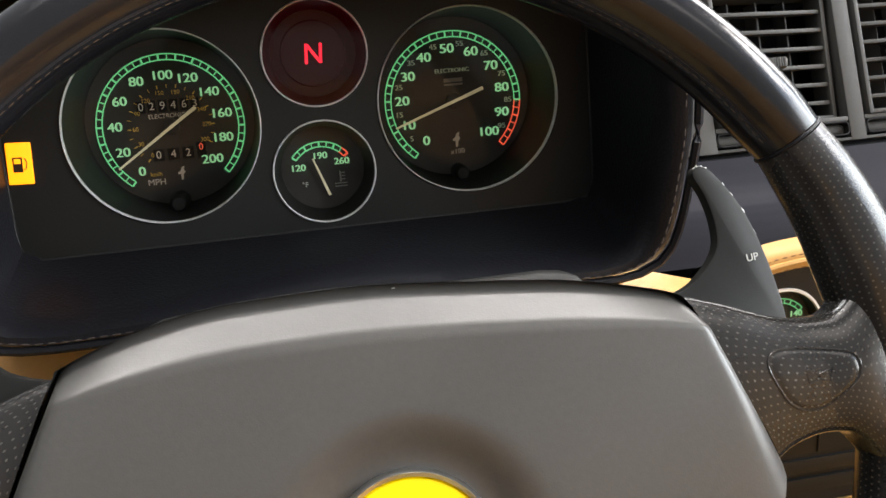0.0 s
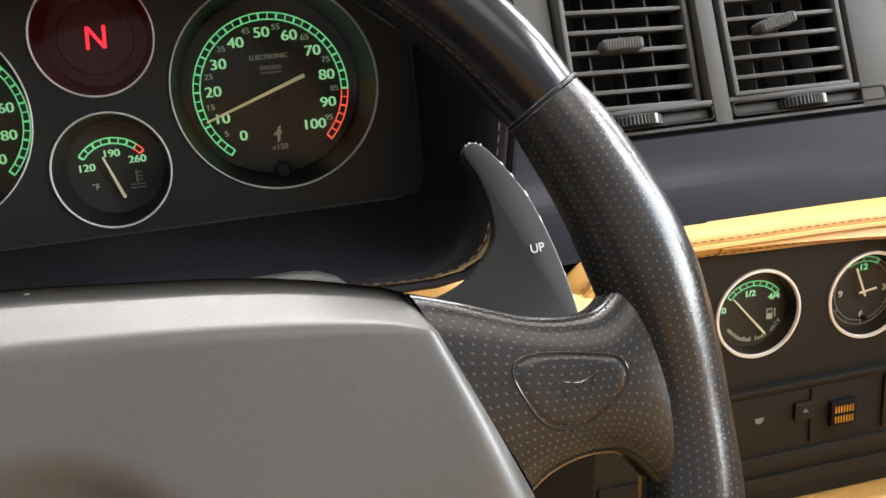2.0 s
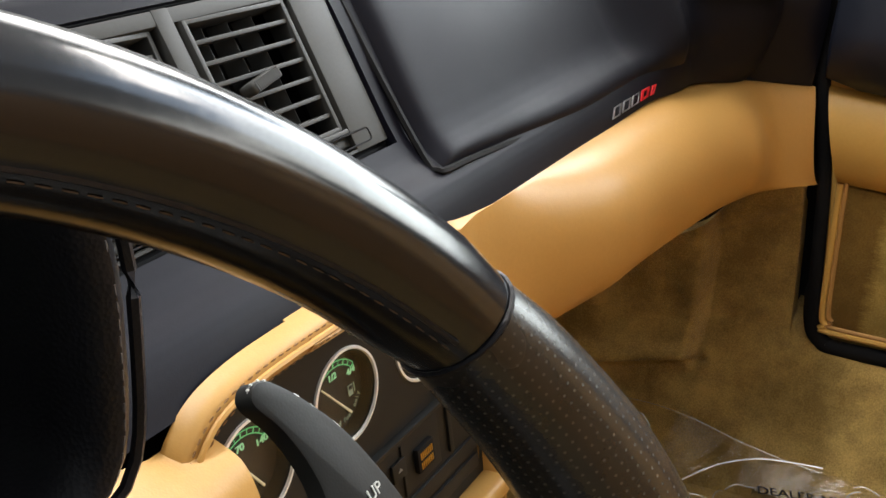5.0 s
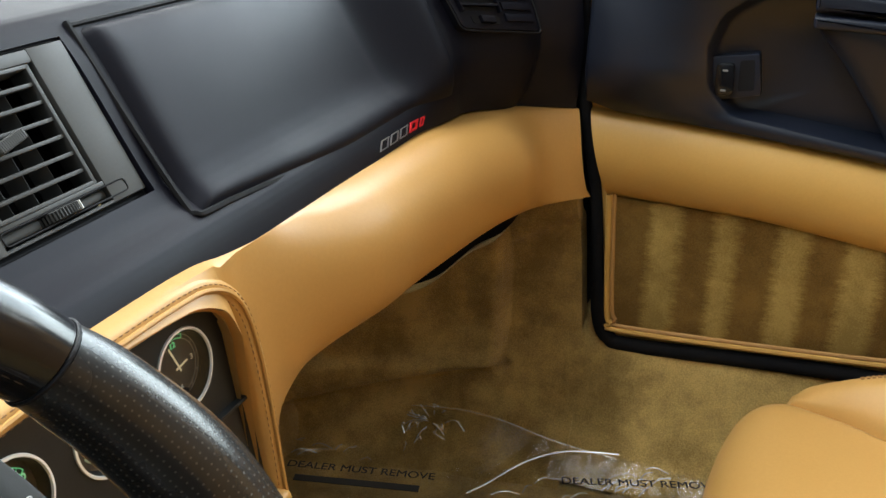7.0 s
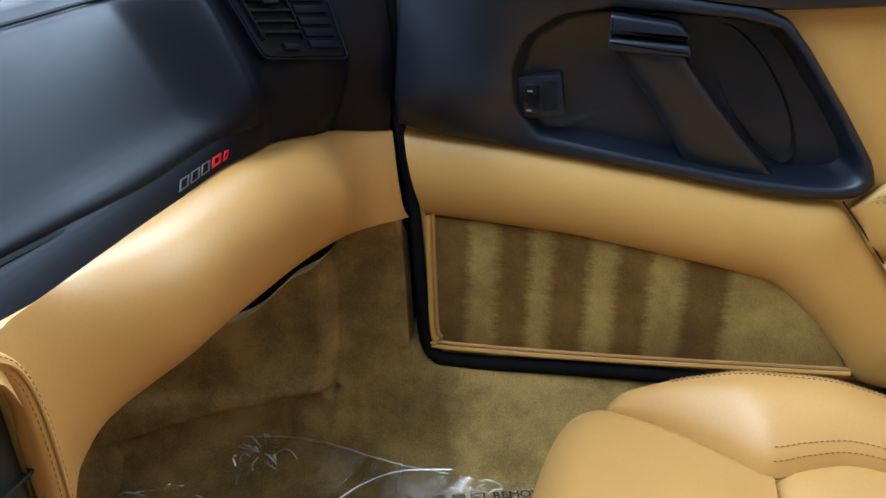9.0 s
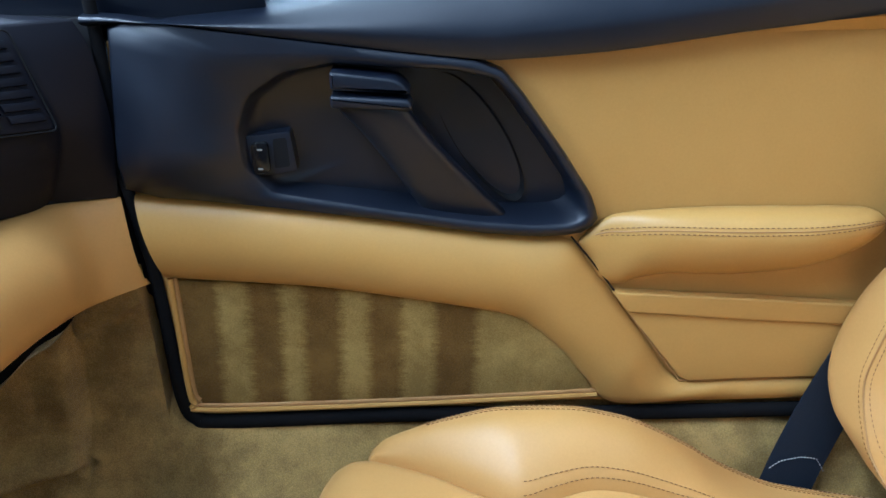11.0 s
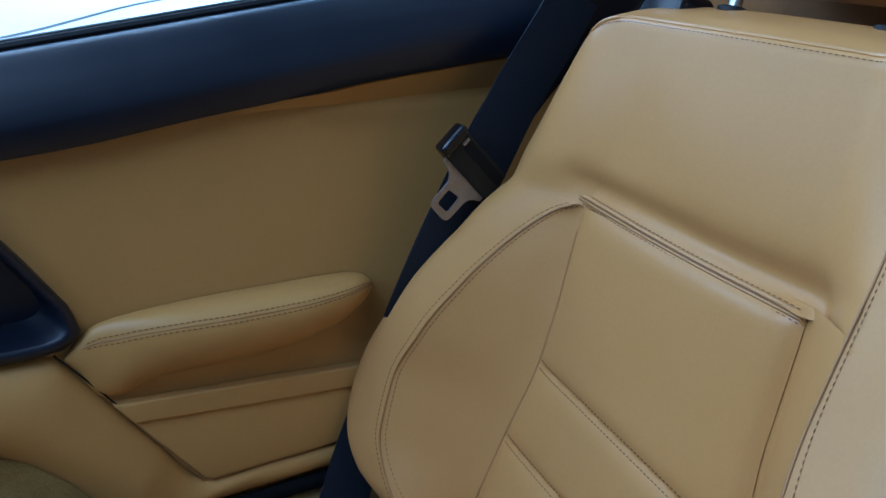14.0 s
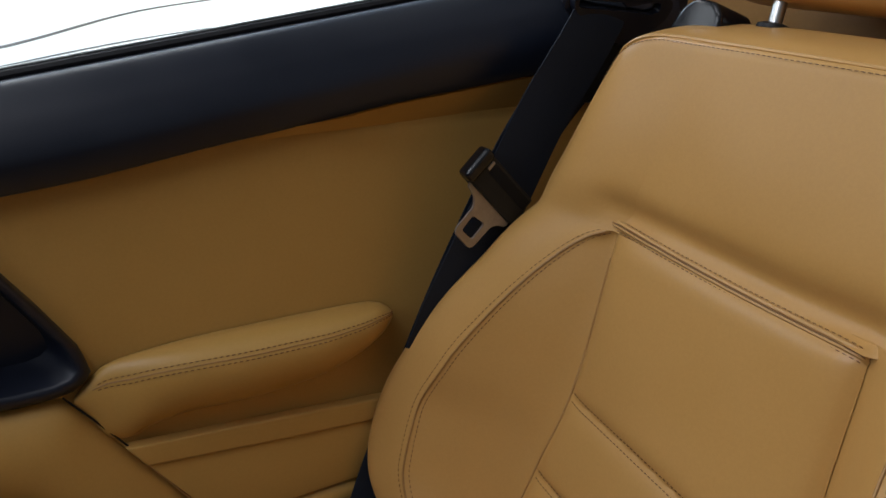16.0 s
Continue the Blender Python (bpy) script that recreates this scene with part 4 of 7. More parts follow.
def console_gauge(label, a, deg):
    """A gauge standing a little proud of the console panel in its own cup."""
    m = CON @ Matrix.Translation((a, 0.002, 0.0022))
    g = thing("console_gauge", m.translation, label, "gauge", "gauges on the centre console")
    part("bezel", lathe([(0.0262, -0.003), (0.0268, -0.001), (0.0264, 0.0010), (0.0250, 0.0012), (0.0242, -0.001)], m, 56, cap=False), BEZEL, g, "thin satin metal bezel")
    part("gauge_tube", lathe([(0.0242, 0.0), (0.0228, -0.0080)], m, 48, cap=False), PANEL, g, "black gauge tube")
    part("dial", lathe([(0.0234, -0.0082), (0.001, -0.0082)], m, 48), DIAL, g, "black dial face")
    lens = part("gauge_glass", lathe([(0.0245, -0.0006), (0.0005, -0.0006)], m, 40), LENS, g, "clear gauge glass")
    lens.visible_shadow = False
    f = m @ Matrix.Translation((0.0012, 0, -0.0079))
    if deg is not None:
        needle(g, f @ Matrix.Translation((0.006, -0.0145, 0)), deg, 0.030, 0.001, 0.002, 0.0007, 0.0011)
    return g, f


g, f = console_gauge("oil pressure gauge with green backlit scale and chrome bezel", 0.2595, -33)
arc_scale(g, f @ Matrix.Translation((0, -0.0040, 0)), 0.0182, 0.0210, -50, 50, 8, GREENLIT, width=0.0003)
for txt, a, b in (("0", -0.0178, 0.0020), ("70", -0.0020, 0.0098), ("140", 0.0120, 0.0060)):
    letters("numeral", txt, 0.0052, f @ Matrix.Translation((a, b, 0.0007)), NUMLIT, g, bold=0.00016, wide=1.1)
letters("print", "lb/in²", 0.0046, f @ Matrix.Translation((-0.0110, -0.0060, 0.0007)), GREYPRINT, g)
g, f = console_gauge("fuel gauge with green backlit scale and chrome bezel", 0.3290, -40)
arc_scale(g, f @ Matrix.Translation((0, -0.0040, 0)), 0.0182, 0.0210, -50, 50, 8, GREENLIT, width=0.0003)
for txt, a, b in (("0", -0.0185, 0.0020), ("1/2", -0.0022, 0.0098), ("4/4", 0.0130, 0.0060)):
    letters("numeral", txt, 0.0052, f @ Matrix.Translation((a, b, 0.0007)), NUMLIT, g, bold=0.00016, wide=1.08)
pump = [(0.0085, -0.0075), (0.0123, -0.0075), (0.0123, -0.0012), (0.0085, -0.0012)]
part("pump_icon", prism(pump, lambda a, b, c: f @ Vector((a, b, 0.0005 + c)), 0.0003), PALEPRINT, g)
part("pump_icon", rbox(f @ Matrix.Translation((0.0139, -0.0040, 0.0006)), (0.0008, 0.0055, 0.0003), 0), PALEPRINT, g)
part("pump_icon", rbox(f @ Matrix.Translation((0.0104, -0.0028, 0.0009)), (0.0026, 0.0020, 0.0003), 0), DIAL, g)
for i, ch in enumerate("unleaded fuel only"):
    if ch != " ":
        ang = 180 + 55 - i * 6.8
        letters("print", ch, 0.0042, at_dial(f, 0.0182, ang) @ Matrix.Rotation(radians(180 - ang), 4, "Z"), PALEPRINT, g, bold=0.00006)
g, f = console_gauge("dashboard clock with pale numerals and chrome bezel", 0.4000, None)
arc_scale(g, f, 0.0182, 0.0208, -180, 180, 12, GREYPRINT, width=0.0003)
arc_scale(g, f, 0.0182, 0.0208, -30, 30, 2, GREENLIT, width=0.0004)
for txt, ang, mt in (("12", 0, GREENLIT), ("3", 90, WHITE), ("6", 180, WHITE), ("9", 270, WHITE)):
    letters("numeral", txt, 0.0054, at_dial(f, 0.0146, ang), mt, g, bold=0.00014, wide=1.08)
for nm, ang, ln in (("minute_hand", -20, 0.016), ("hour_hand", 82, 0.0085)):
    t = f @ Matrix.Rotation(-radians(ang), 4, "Z")
    part(nm, prism([(-0.0006, -0.003), (0.0006, -0.003), (0.0005, ln), (-0.0005, ln)], lambda a, b, c: t @ Vector((a, b, 0.002 + c)), 0.0006), NEEDLE, g)
part("set_knob", lathe([(0.0016, -0.008), (0.0016, 0.004), (0.0010, 0.005)], f @ Matrix.Translation((0.001, -0.0165, 0)), 16), PANEL, g)


# ---------------------------------------------------------------- instrument cluster
LEAN = radians(14)
CL = plane_matrix((0.0, 0.556, 0.761), (1, 0, 0), (0, math.sin(LEAN), math.cos(LEAN)))
cluster = thing("instrument_cluster", (0.0, 0.56, 0.76), "black leather instrument binnacle with stitched lip and gauges", "instrument cluster")
GAUGES = [  # name of place, centre, bezel radius
    (-0.080, 0.0262, 0.0500), (0.080, 0.0262, 0.0500), (0.0005, 0.0570, 0.0273), (-0.0005, -0.0045, 0.0270)]


panel_outline = rounded([(-0.158, -0.035), (0.1475, -0.035), (0.1475, 0.118), (-0.158, 0.118)], [0.012, 0.012, 0.03, 0.03])
part("cluster_panel", holed_sheet(panel_outline, [(x, y, r - 0.001) for x, y, r in GAUGES], lambda a, b: CL @ Vector((a, b, 0))), PANEL, cluster, "satin black gauge panel")
part("panel_edge", tube([CL @ Vector((a, b, 0.0006)) for a, b in panel_outline], 0.0007, 5, loop=True), PANEL, cluster)

LIP = [(0.1695, 0.775), (0.1695, 0.80), (0.166, 0.832), (0.150, 0.860), (0.12, 0.875), (0.0, 0.884), (-0.12, 0.877), (-0.16, 0.862), (-0.178, 0.832), (-0.180, 0.80), (-0.180, 0.76),
       (-0.175, 0.728), (-0.15, 0.716), (-0.10, 0.715), (-0.065, 0.716), (0.0, 0.717), (0.048, 0.716), (0.092, 0.715), (0.140, 0.714), (0.162, 0.728)]
lip2 = [(p.x, p.y) for p in smooth_path([(a, b, 0) for a, b in LIP], 5, loop=True)]
NL = 120
lip2 = resample(lip2, NL, (0.0, 0.80))


def scaled(loop, d):
    out = []
    for a, b in loop:
        v = Vector((a, b - 0.80))
        out.append((a - v.normalized().x * d, b - v.normalized().y * d))
    return out


def lip_loop(d, y):
    return [(a, y, b) for a, b in scaled(lip2, d)]


back = [tuple(CL @ Vector((a, (b) , 0.0))) for a, b in resample(panel_outline, NL, (0.0, 0.0402))]
wall = loft([lip_loop(-0.010, 0.70), lip_loop(-0.008, 0.56), lip_loop(-0.0035, 0.49), lip_loop(0.0, 0.4805), lip_loop(0.004, 0.4775), lip_loop(0.009, 0.4785), lip_loop(0.0135, 0.4835), lip_loop(0.016, 0.495), back], cap=False)
part("hood", wall, BLACK, cluster, "black leather binnacle hood")
part("lip_piping", tube([Vector(p) for p in lip_loop(-0.0015, 0.4775)], 0.0022, 6, loop=True), BLACK, cluster, "leather piping along the lip")
part("lip_stitching", stitches([Vector(p) + Vector((0, -0.0006, 0)) for p in lip_loop(0.0055, 0.4768)] , 0.0056, 0.0040, 0.0005), THREAD_BLACK, cluster, "dark thread stitching")
part("lip_stitching", stitches([Vector(p) for p in lip_loop(-0.0048, 0.487)], 0.0056, 0.0040, 0.0005), THREAD_BLACK, cluster, "dark thread stitching")


def prancing(parent, m, s):
    """A small plain emblem, as a few slanted strokes."""
    pts = [(-0.05, -0.5), (0.10, -0.5), (0.14, -0.12), (0.30, 0.06), (0.20, 0.22), (0.26, 0.5), (0.08, 0.44), (-0.06, 0.16), (-0.24, 0.04), (-0.22, -0.10), (-0.04, -0.06)]
    part("emblem", prism([(a * s, b * s) for a, b in pts], lambda a, b, c: m @ Vector((a, b, 0.0006 + c)), 0.0003), WHITE, parent, "small plain emblem shape")


def big_gauge(label, cx, deep=0.045):
    m = CL @ Matrix.Translation((cx, 0.0262, 0.0))
    g = thing("round_gauge", m.translation, label, "gauge", "gauges in the instrument cluster")
    part("bezel", lathe([(0.0487, -0.002), (0.0488, 0.0010), (0.0491, 0.0015), (0.0495, 0.0010), (0.0496, -0.001)], m, 96, cap=False), BEZEL, g, "thin satin metal bezel")
    part("gauge_tube", lathe([(0.0492, 0.0), (0.0488, -0.012), (0.0465, -deep * 0.95), (0.0455, -deep)], m, 64, cap=False), PANEL, g, "deep black gauge tube")
    part("dial", lathe([(0.0475, -deep - 0.0004), (0.001, -deep - 0.0004)], m, 64), DIAL, g, "black dial face")
    lens = part("gauge_glass", lathe([(0.0488, -0.0004), (0.0005, -0.0004)], m, 64), LENS, g, "clear gauge glass")
    lens.visible_shadow = False
    return g, m @ Matrix.Translation((0, -0.0025, -deep + 0.0003))


A0, A1 = -141.0, 135.0
# rev counter
g, f = big_gauge("rev counter with green backlit numerals and red band", 0.080)
arc_scale(g, f, 0.0366, 0.0400, A0, A1, 40, GREENLIT, red_from=A0 + (A1 - A0) * 0.85, width=0.00034)
for k in range(11):
    v = A0 + (A1 - A0) * k / 10
    letters("numeral", str(k * 10), 0.0074, at_dial(f, 0.0300 if 0 < k < 10 else 0.0280, v), NUMLIT, g, bold=0.00017, wide=1.16)
for k in range(10):
    v = A0 + (A1 - A0) * (k + 0.5) / 10
    letters("numeral_small", str(k * 10 + 5), 0.0042, at_dial(f, 0.0328, v), PALEPRINT, g, bold=0.00012, wide=1.1)
letters("print", "ELECTRONIC", 0.0034, f @ Matrix.Translation((0.0005, 0.0175, 0.0007)), PALEPRINT, g, bold=0.0001)
part("print_bar", rbox(f @ Matrix.Translation((0.0008, 0.0120, 0.0006)), (0.0110, 0.0022, 0.0003), 0), GREYPRINT, g)
part("print_bar", rbox(f @ Matrix.Translation((0.0008, 0.0095, 0.0006)), (0.0110, 0.0011, 0.0003), 0), GREYPRINT, g)
prancing(g, f @ Matrix.Translation((0.0, -0.0225, 0)), 0.0085)
letters("print", "x100", 0.0042, f @ Matrix.Translation((0.0005, -0.0295, 0.0007)), WHITE, g)
needle(g, f, A0 + (A1 - A0) * 0.113, 0.0375, 0.0185, 0.004, 0.0010)
part("reset_knob", lathe([(0.0046, 0.0), (0.0044, 0.012), (0.0030, 0.014)], f @ Matrix.Translation((0, -0.041, 0)), 20), PANEL, g)

# speedometer
g, f = big_gauge("speedometer with green backlit numerals and odometer", -0.080)
arc_scale(g, f, 0.0366, 0.0398, A0, A1, 40, GREENLIT, width=0.00034)
for k in range(11):
    v = A0 + (A1 - A0) * k / 10
    letters("numeral", str(k * 20), 0.0070, at_dial(f, 0.0300 if k < 5 else 0.0282, v), NUMLIT, g, bold=0.00017, wide=1.14)
for k in range(0, 11):
    v = A0 + (A1 - A0) * (k * 30 / 1.609) / 200
    letters("numeral_small", str(k * 30), 0.0033, at_dial(f, 0.0192, v), DIM, g)
arc_scale(g, f, 0.0215, 0.0235, A0, A0 + (A1 - A0) * 186.5 / 200, 20, DIM, width=0.00022, box=False)
letters("print", "km/h", 0.0032, f @ Matrix.Translation((-0.0115, -0.0255, 0.0007)), DIM, g)
letters("print", "MPH", 0.0050, f @ Matrix.Translation((-0.0118, -0.0300, 0.0007)), WHITE, g)
letters("print", "ELECTRONIC", 0.0034, f @ Matrix.Translation((-0.0015, 0.0062, 0.0007)), WHITE, g)
prancing(g, f @ Matrix.Translation((0.002, -0.0260, 0)), 0.0075)
for txt, v, x0, pitch in (("029463", 0.0118, -0.0148, 0.0058), ("042", -0.0150, -0.0088, 0.0080)):
    for i, ch in enumerate(txt):
        x = x0 + pitch * i
        w = part("counter_wheel", rbox(f @ Matrix.Translation((x, v, 0.0003)), (pitch * 0.80, 0.0068, 0.0006), 0.0002), DEEP, g, "black odometer wheel")
        letters("digit", ch, 0.0060, f @ Matrix.Translation((x, v, 0.0009)), WHITE, w)
w = part("counter_wheel", rbox(f @ Matrix.Translation((0.0145, -0.0142, 0.0003)), (0.0052, 0.0090, 0.0006), 0.0002), DEEP, g, "red-figured odometer wheel")
letters("digit", "0", 0.0050, f @ Matrix.Translation((0.0145, -0.0125, 0.0009)), REDLIT, w)
needle(g, f, -124, 0.0365, 0.0175, 0.004, 0.0010)
part("reset_knob", lathe([(0.0052, 0.0), (0.0050, 0.016), (0.0034, 0.018)], f @ Matrix.Translation((0, -0.041, 0)), 20), PANEL, g)


def mid_gauge(label, cx, cy, r, deep, mat):
    m = CL @ Matrix.Translation((cx, cy, 0.0))
    g = thing("round_gauge", m.translation, label, "gauge", "gauges in the instrument cluster")
    part("bezel", lathe([(r - 0.0007, -0.002), (r - 0.0006, 0.0010), (r - 0.0002, 0.0015), (r + 0.0003, 0.0010), (r + 0.0004, -0.001)], m, 72, cap=False), BEZEL, g, "thin satin metal bezel")
    part("gauge_tube", lathe([(r - 0.0008, 0.0), (r - 0.002, -0.008), (r - 0.0045, -deep)], m, 56, cap=False), PANEL if mat is DIAL else mat, g, "black gauge tube")
    part("dial", lathe([(r - 0.003, -deep - 0.0004), (0.001, -deep - 0.0004)], m, 56), mat, g, "black dial face")
    lens = part("gauge_glass", lathe([(r - 0.0012, -0.0004), (0.0005, -0.0004)], m, 56), LENS, g, "clear gauge glass")
    lens.visible_shadow = False
    return g, m @ Matrix.Translation((0, 0, -deep + 0.0002))


g, f = mid_gauge("water temperature gauge with green backlit scale", -0.0005, -0.0045, 0.0270, 0.018, DIAL)
arc_scale(g, f @ Matrix.Translation((-0.001, -0.0048, 0)), 0.0165, 0.0192, -52, 52, 8, GREENLIT, red_from=39, width=0.00036)
for txt, a, b in (("120", -0.0135, 0.0010), ("190", -0.0012, 0.0068), ("260", 0.0105, 0.0028)):
    letters("numeral", txt, 0.0050, f @ Matrix.Translation((a, b, 0.0006)), NUMLIT, g, bold=0.00016, wide=1.12)
letters("print", "°F", 0.0040, f @ Matrix.Translation((-0.0105, -0.0085, 0.0006)), WHITE, g)
part("probe_icon", rbox(f @ Matrix.Translation((0.0090, -0.0055, 0.0006)), (0.0010, 0.0060, 0.0003), 0), GREYPRINT, g)
for i in range(3):
    part("probe_icon", rbox(f @ Matrix.Translation((0.0105, -0.0035 - 0.0018 * i, 0.0006)), (0.0022, 0.0006, 0.0003), 0), GREYPRINT, g)
for i in range(2):
    part("probe_icon", rbox(f @ Matrix.Translation((0.0090, -0.0092 - 0.0016 * i, 0.0006)), (0.0068, 0.0006, 0.0003), 0), GREYPRINT, g)
needle(g, f @ Matrix.Translation((0.0022, -0.0145, -0.001)), -20, 0.0215, 0.0005, 0.003, 0.0008, 0.0012)

g, f = mid_gauge("gear display with a red lit letter behind dark red glass", 0.0005, 0.0570, 0.0273, 0.016, DIALRED)
part("display_plate", lathe([(0.0175, 0.0004), (0.017, 0.0012), (0.0005, 0.0012)], f, 48), DIALRED, g, "dark round display plate")
for x1_, y1_, x2_, y2_ in ((-0.0040, -0.0052, -0.0032, 0.0052), (0.0036, -0.0052, 0.0044, 0.0052), (-0.0030, 0.0048, 0.0034, -0.0048)):
    d = Vector((x2_ - x1_, y2_ - y1_, 0))
    s = Vector((-d.y, d.x, 0)).normalized() * 0.0007
    part("lit_segment", prism([(x1_ - s.x, y1_ - s.y), (x2_ - s.x, y2_ - s.y), (x2_ + s.x, y2_ + s.y), (x1_ + s.x, y1_ + s.y)], lambda a, b, c: f @ Vector((a, b, 0.0016 + c)), 0.0004), LED, g, "red lit segment")

warn = thing("fuel_warning_lamp", CL @ Vector((-0.1505, 0.0155, 0.0)), "glowing amber low-fuel warning lamp", "warning lamp")
WL = CL @ Matrix.Translation((-0.1505, 0.0150, 0.0006)) @ Matrix.Rotation(radians(-3), 4, "Z")
part("lamp_lens", rbox(WL, (0.0120, 0.0208, 0.0016), 0.0006), AMBER, warn, "amber lit lens")
part("pump_icon", rbox(WL @ Matrix.Translation((-0.0008, -0.0006, 0.001)), (0.0046, 0.0075, 0.0003), 0), ICON, warn)
part("pump_icon", rbox(WL @ Matrix.Translation((-0.0008, 0.0012, 0.0013)), (0.0030, 0.0024, 0.0003), 0), AMBER, warn)
part("pump_icon", tube([WL @ Vector(p) for p in ((0.0018, -0.003, 0.001), (0.0030, -0.0026, 0.001), (0.0036, 0.0006, 0.001), (0.0026, 0.0026, 0.001))], 0.0003, 5), ICON, warn)

turn = thing("turn_signal_lamp", CL @ Vector((-0.150, 0.066, 0.0)), "green lit turn signal lamp in the gauge panel", "warning lamp")
part("lamp_arrow", prism([(-0.1465, 0.060), (-0.1465, 0.074), (-0.1545, 0.067)], lambda a, b, c: CL @ Vector((a, b, 0.0004 + c)), 0.0010, 0.0002, 1), GREENLAMP, turn, "green arrow")

# ---------------------------------------------------------------- steering wheel
TILT = radians(29.6)
HUB = (0.0, 0.305, 0.756)
WH = plane_matrix(HUB, (1, 0, 0), (0, math.sin(TILT), math.cos(TILT)))
wheel = thing("steering_wheel", HUB, "black leather steering wheel with perforated grips and yellow hub badge", "steering wheel")
RIM_R, RIM_A, RIM_B = 0.1610, 0.0118, 0.0140


def rim_point(deg, k, grow=0.0):
    a, b = radians(deg), 2 * math.pi * k
    r = RIM_R + (RIM_A + grow) * math.cos(b)
    return WH @ Vector((r * math.cos(a), r * math.sin(a), (RIM_B + grow) * math.sin(b)))


def rim_piece(d0, d1, swell=None):
    n = max(8, int(abs(d1 - d0) / 2))

    def fn(u, v):
        d = d0 + (d1 - d0) * u
        gr = (swell(d) if swell else 0.0) - 0.0010 * (math.exp(-(u * n / 1.2) ** 2) + math.exp(-((1 - u) * n / 1.2) ** 2))
        return rim_point(d, v, gr)

    return grid(fn, n, 28, loop_v=True, uv=(abs(d1 - d0) * math.pi / 180 * RIM_R / 0.0042, 20))


def thumb(d):
    return 0.0022 * math.exp(-((abs(d if d < 90 else 180 - d) - 14) / 10.0) ** 2)


part("rim_top", rim_piece(32.3, 147.7), GLOSS, wheel, "smooth glossy black leather rim, worn")
part("grip", rim_piece(31.7, -42, thumb), PERF, wheel, "perforated black leather grip")
part("grip", rim_piece(148.3, 222, thumb), PERF, wheel, "perforated black leather grip")
part("rim_bottom", rim_piece(222.6, 317.4), GLOSS, wheel, "smooth glossy black leather rim")
for d in (32, 148, -42.3, 222.3):
    part("rim_seam", tube([rim_point(d, i / 28, -0.0009) for i in range(28)], 0.0006, 6, loop=True), BLACK, wheel, "seam between leather pieces")
part("rim_stitching", stitches([rim_point(34 + i * 112 / 60, 0.425, 0.0001) for i in range(61)], 0.0032, 0.0024, 0.00018), THREAD_BROWN, wheel, "faded brown thread stitching")
part("rim_edge_seam", tube([rim_point(34 + i * 112 / 60, 0.405, -0.0003) for i in range(61)], 0.0006, 5), BLACK, wheel)

def spoke(sgn):
    up = [(0.092, 0.0405), (0.105, 0.0362), (0.120, 0.0305), (0.132, 0.0285), (0.141, 0.0300), (0.150, 0.040), (0.156, 0.052)]
    dn = [(0.116, -0.0140), (0.121, -0.0108), (0.128, -0.0085), (0.135, -0.0080), (0.142, -0.0100), (0.149, -0.020), (0.153, -0.036)]
    pu, pd = smooth_path([(a, b, 0) for a, b in up], 6), smooth_path([(a, b, 0) for a, b in dn], 6)

    def fn(u, v):
        p, q = at_curve(pu, u), at_curve(pd, u)
        c = 2 * math.pi * v
        w = 0.5 - 0.5 * math.cos(c)
        w = w * w * (3 - 2 * w) * 0.35 + w * 0.65
        h = math.sin(c)
        h = (abs(h) ** 0.55) * (1 if h > 0 else -1)
        s = p.lerp(q, w)
        return WH @ Vector((sgn * s.x, s.y, 0.0005 + 0.0088 * h * (0.92 + 0.25 * u + 0.14 * math.sin(math.pi * max(0.0, u - 0.5) / 0.5))))

    part("spoke", grid(fn, 28, 40, loop_v=True, uv=(13, 34)), PERF, wheel, "perforated leather spoke")

    def pad_uv(k, t):
        """Rounded three-cornered field in the middle of the spoke's face."""
        r = 1 + 0.10 * math.cos(3 * t + 0.3)
        return 0.43 + 0.25 * k * r * math.cos(t), 0.250 + 0.072 * k * r * math.sin(t) - 0.012 * k * math.cos(t)

    def pad_point(k, t, lift):
        u, v = pad_uv(k, t)
        p = fn(u, v)
        n = (fn(u + 0.01, v) - p).cross(fn(u, v + 0.01) - p).normalized()
        if n.dot(WH.to_3x3() @ Vector((0, 0, 1))) < 0:
            n = -n
        return p + n * lift

    bm = grid(lambda k, t: pad_point(0.04 + 0.96 * k, 2 * math.pi * t, 0.0003 - 0.0006 * max(0.0, (k - 0.86) / 0.14)), 12, 48, loop_v=True)
    layer = bm.loops.layers.uv.active
    bm.verts.ensure_lookup_table()
    bm.verts.index_update()
    for f in bm.faces:
        for lp in f.loops:
            i = lp.vert.index
            u, v = pad_uv(0.04 + 0.96 * (i // 48) / 12, 2 * math.pi * (i % 48) / 48)
            lp[layer].uv = (13 * u, 34 * v)
    b = part("horn_button", bm, PERF, wheel, "soft perforated horn button with embossed horn")
    part("button_edge", tube([pad_point(1.0, 2 * math.pi * i / 48, 0.0001) for i in range(48)], 0.00028, 6, loop=True), PERF, b, "raised edge of the button")
    horn = [(0.30, 2.6), (0.10, 1.2), (0.34, 0.7), (0.40, -0.5), (0.12, -0.9), (0.30, -2.4)]
    part("horn_mark", tube([pad_point(k, t, 0.0003) for k, t in horn], 0.00022, 5, loop=True), PERF, b)


spoke(1)
spoke(-1)

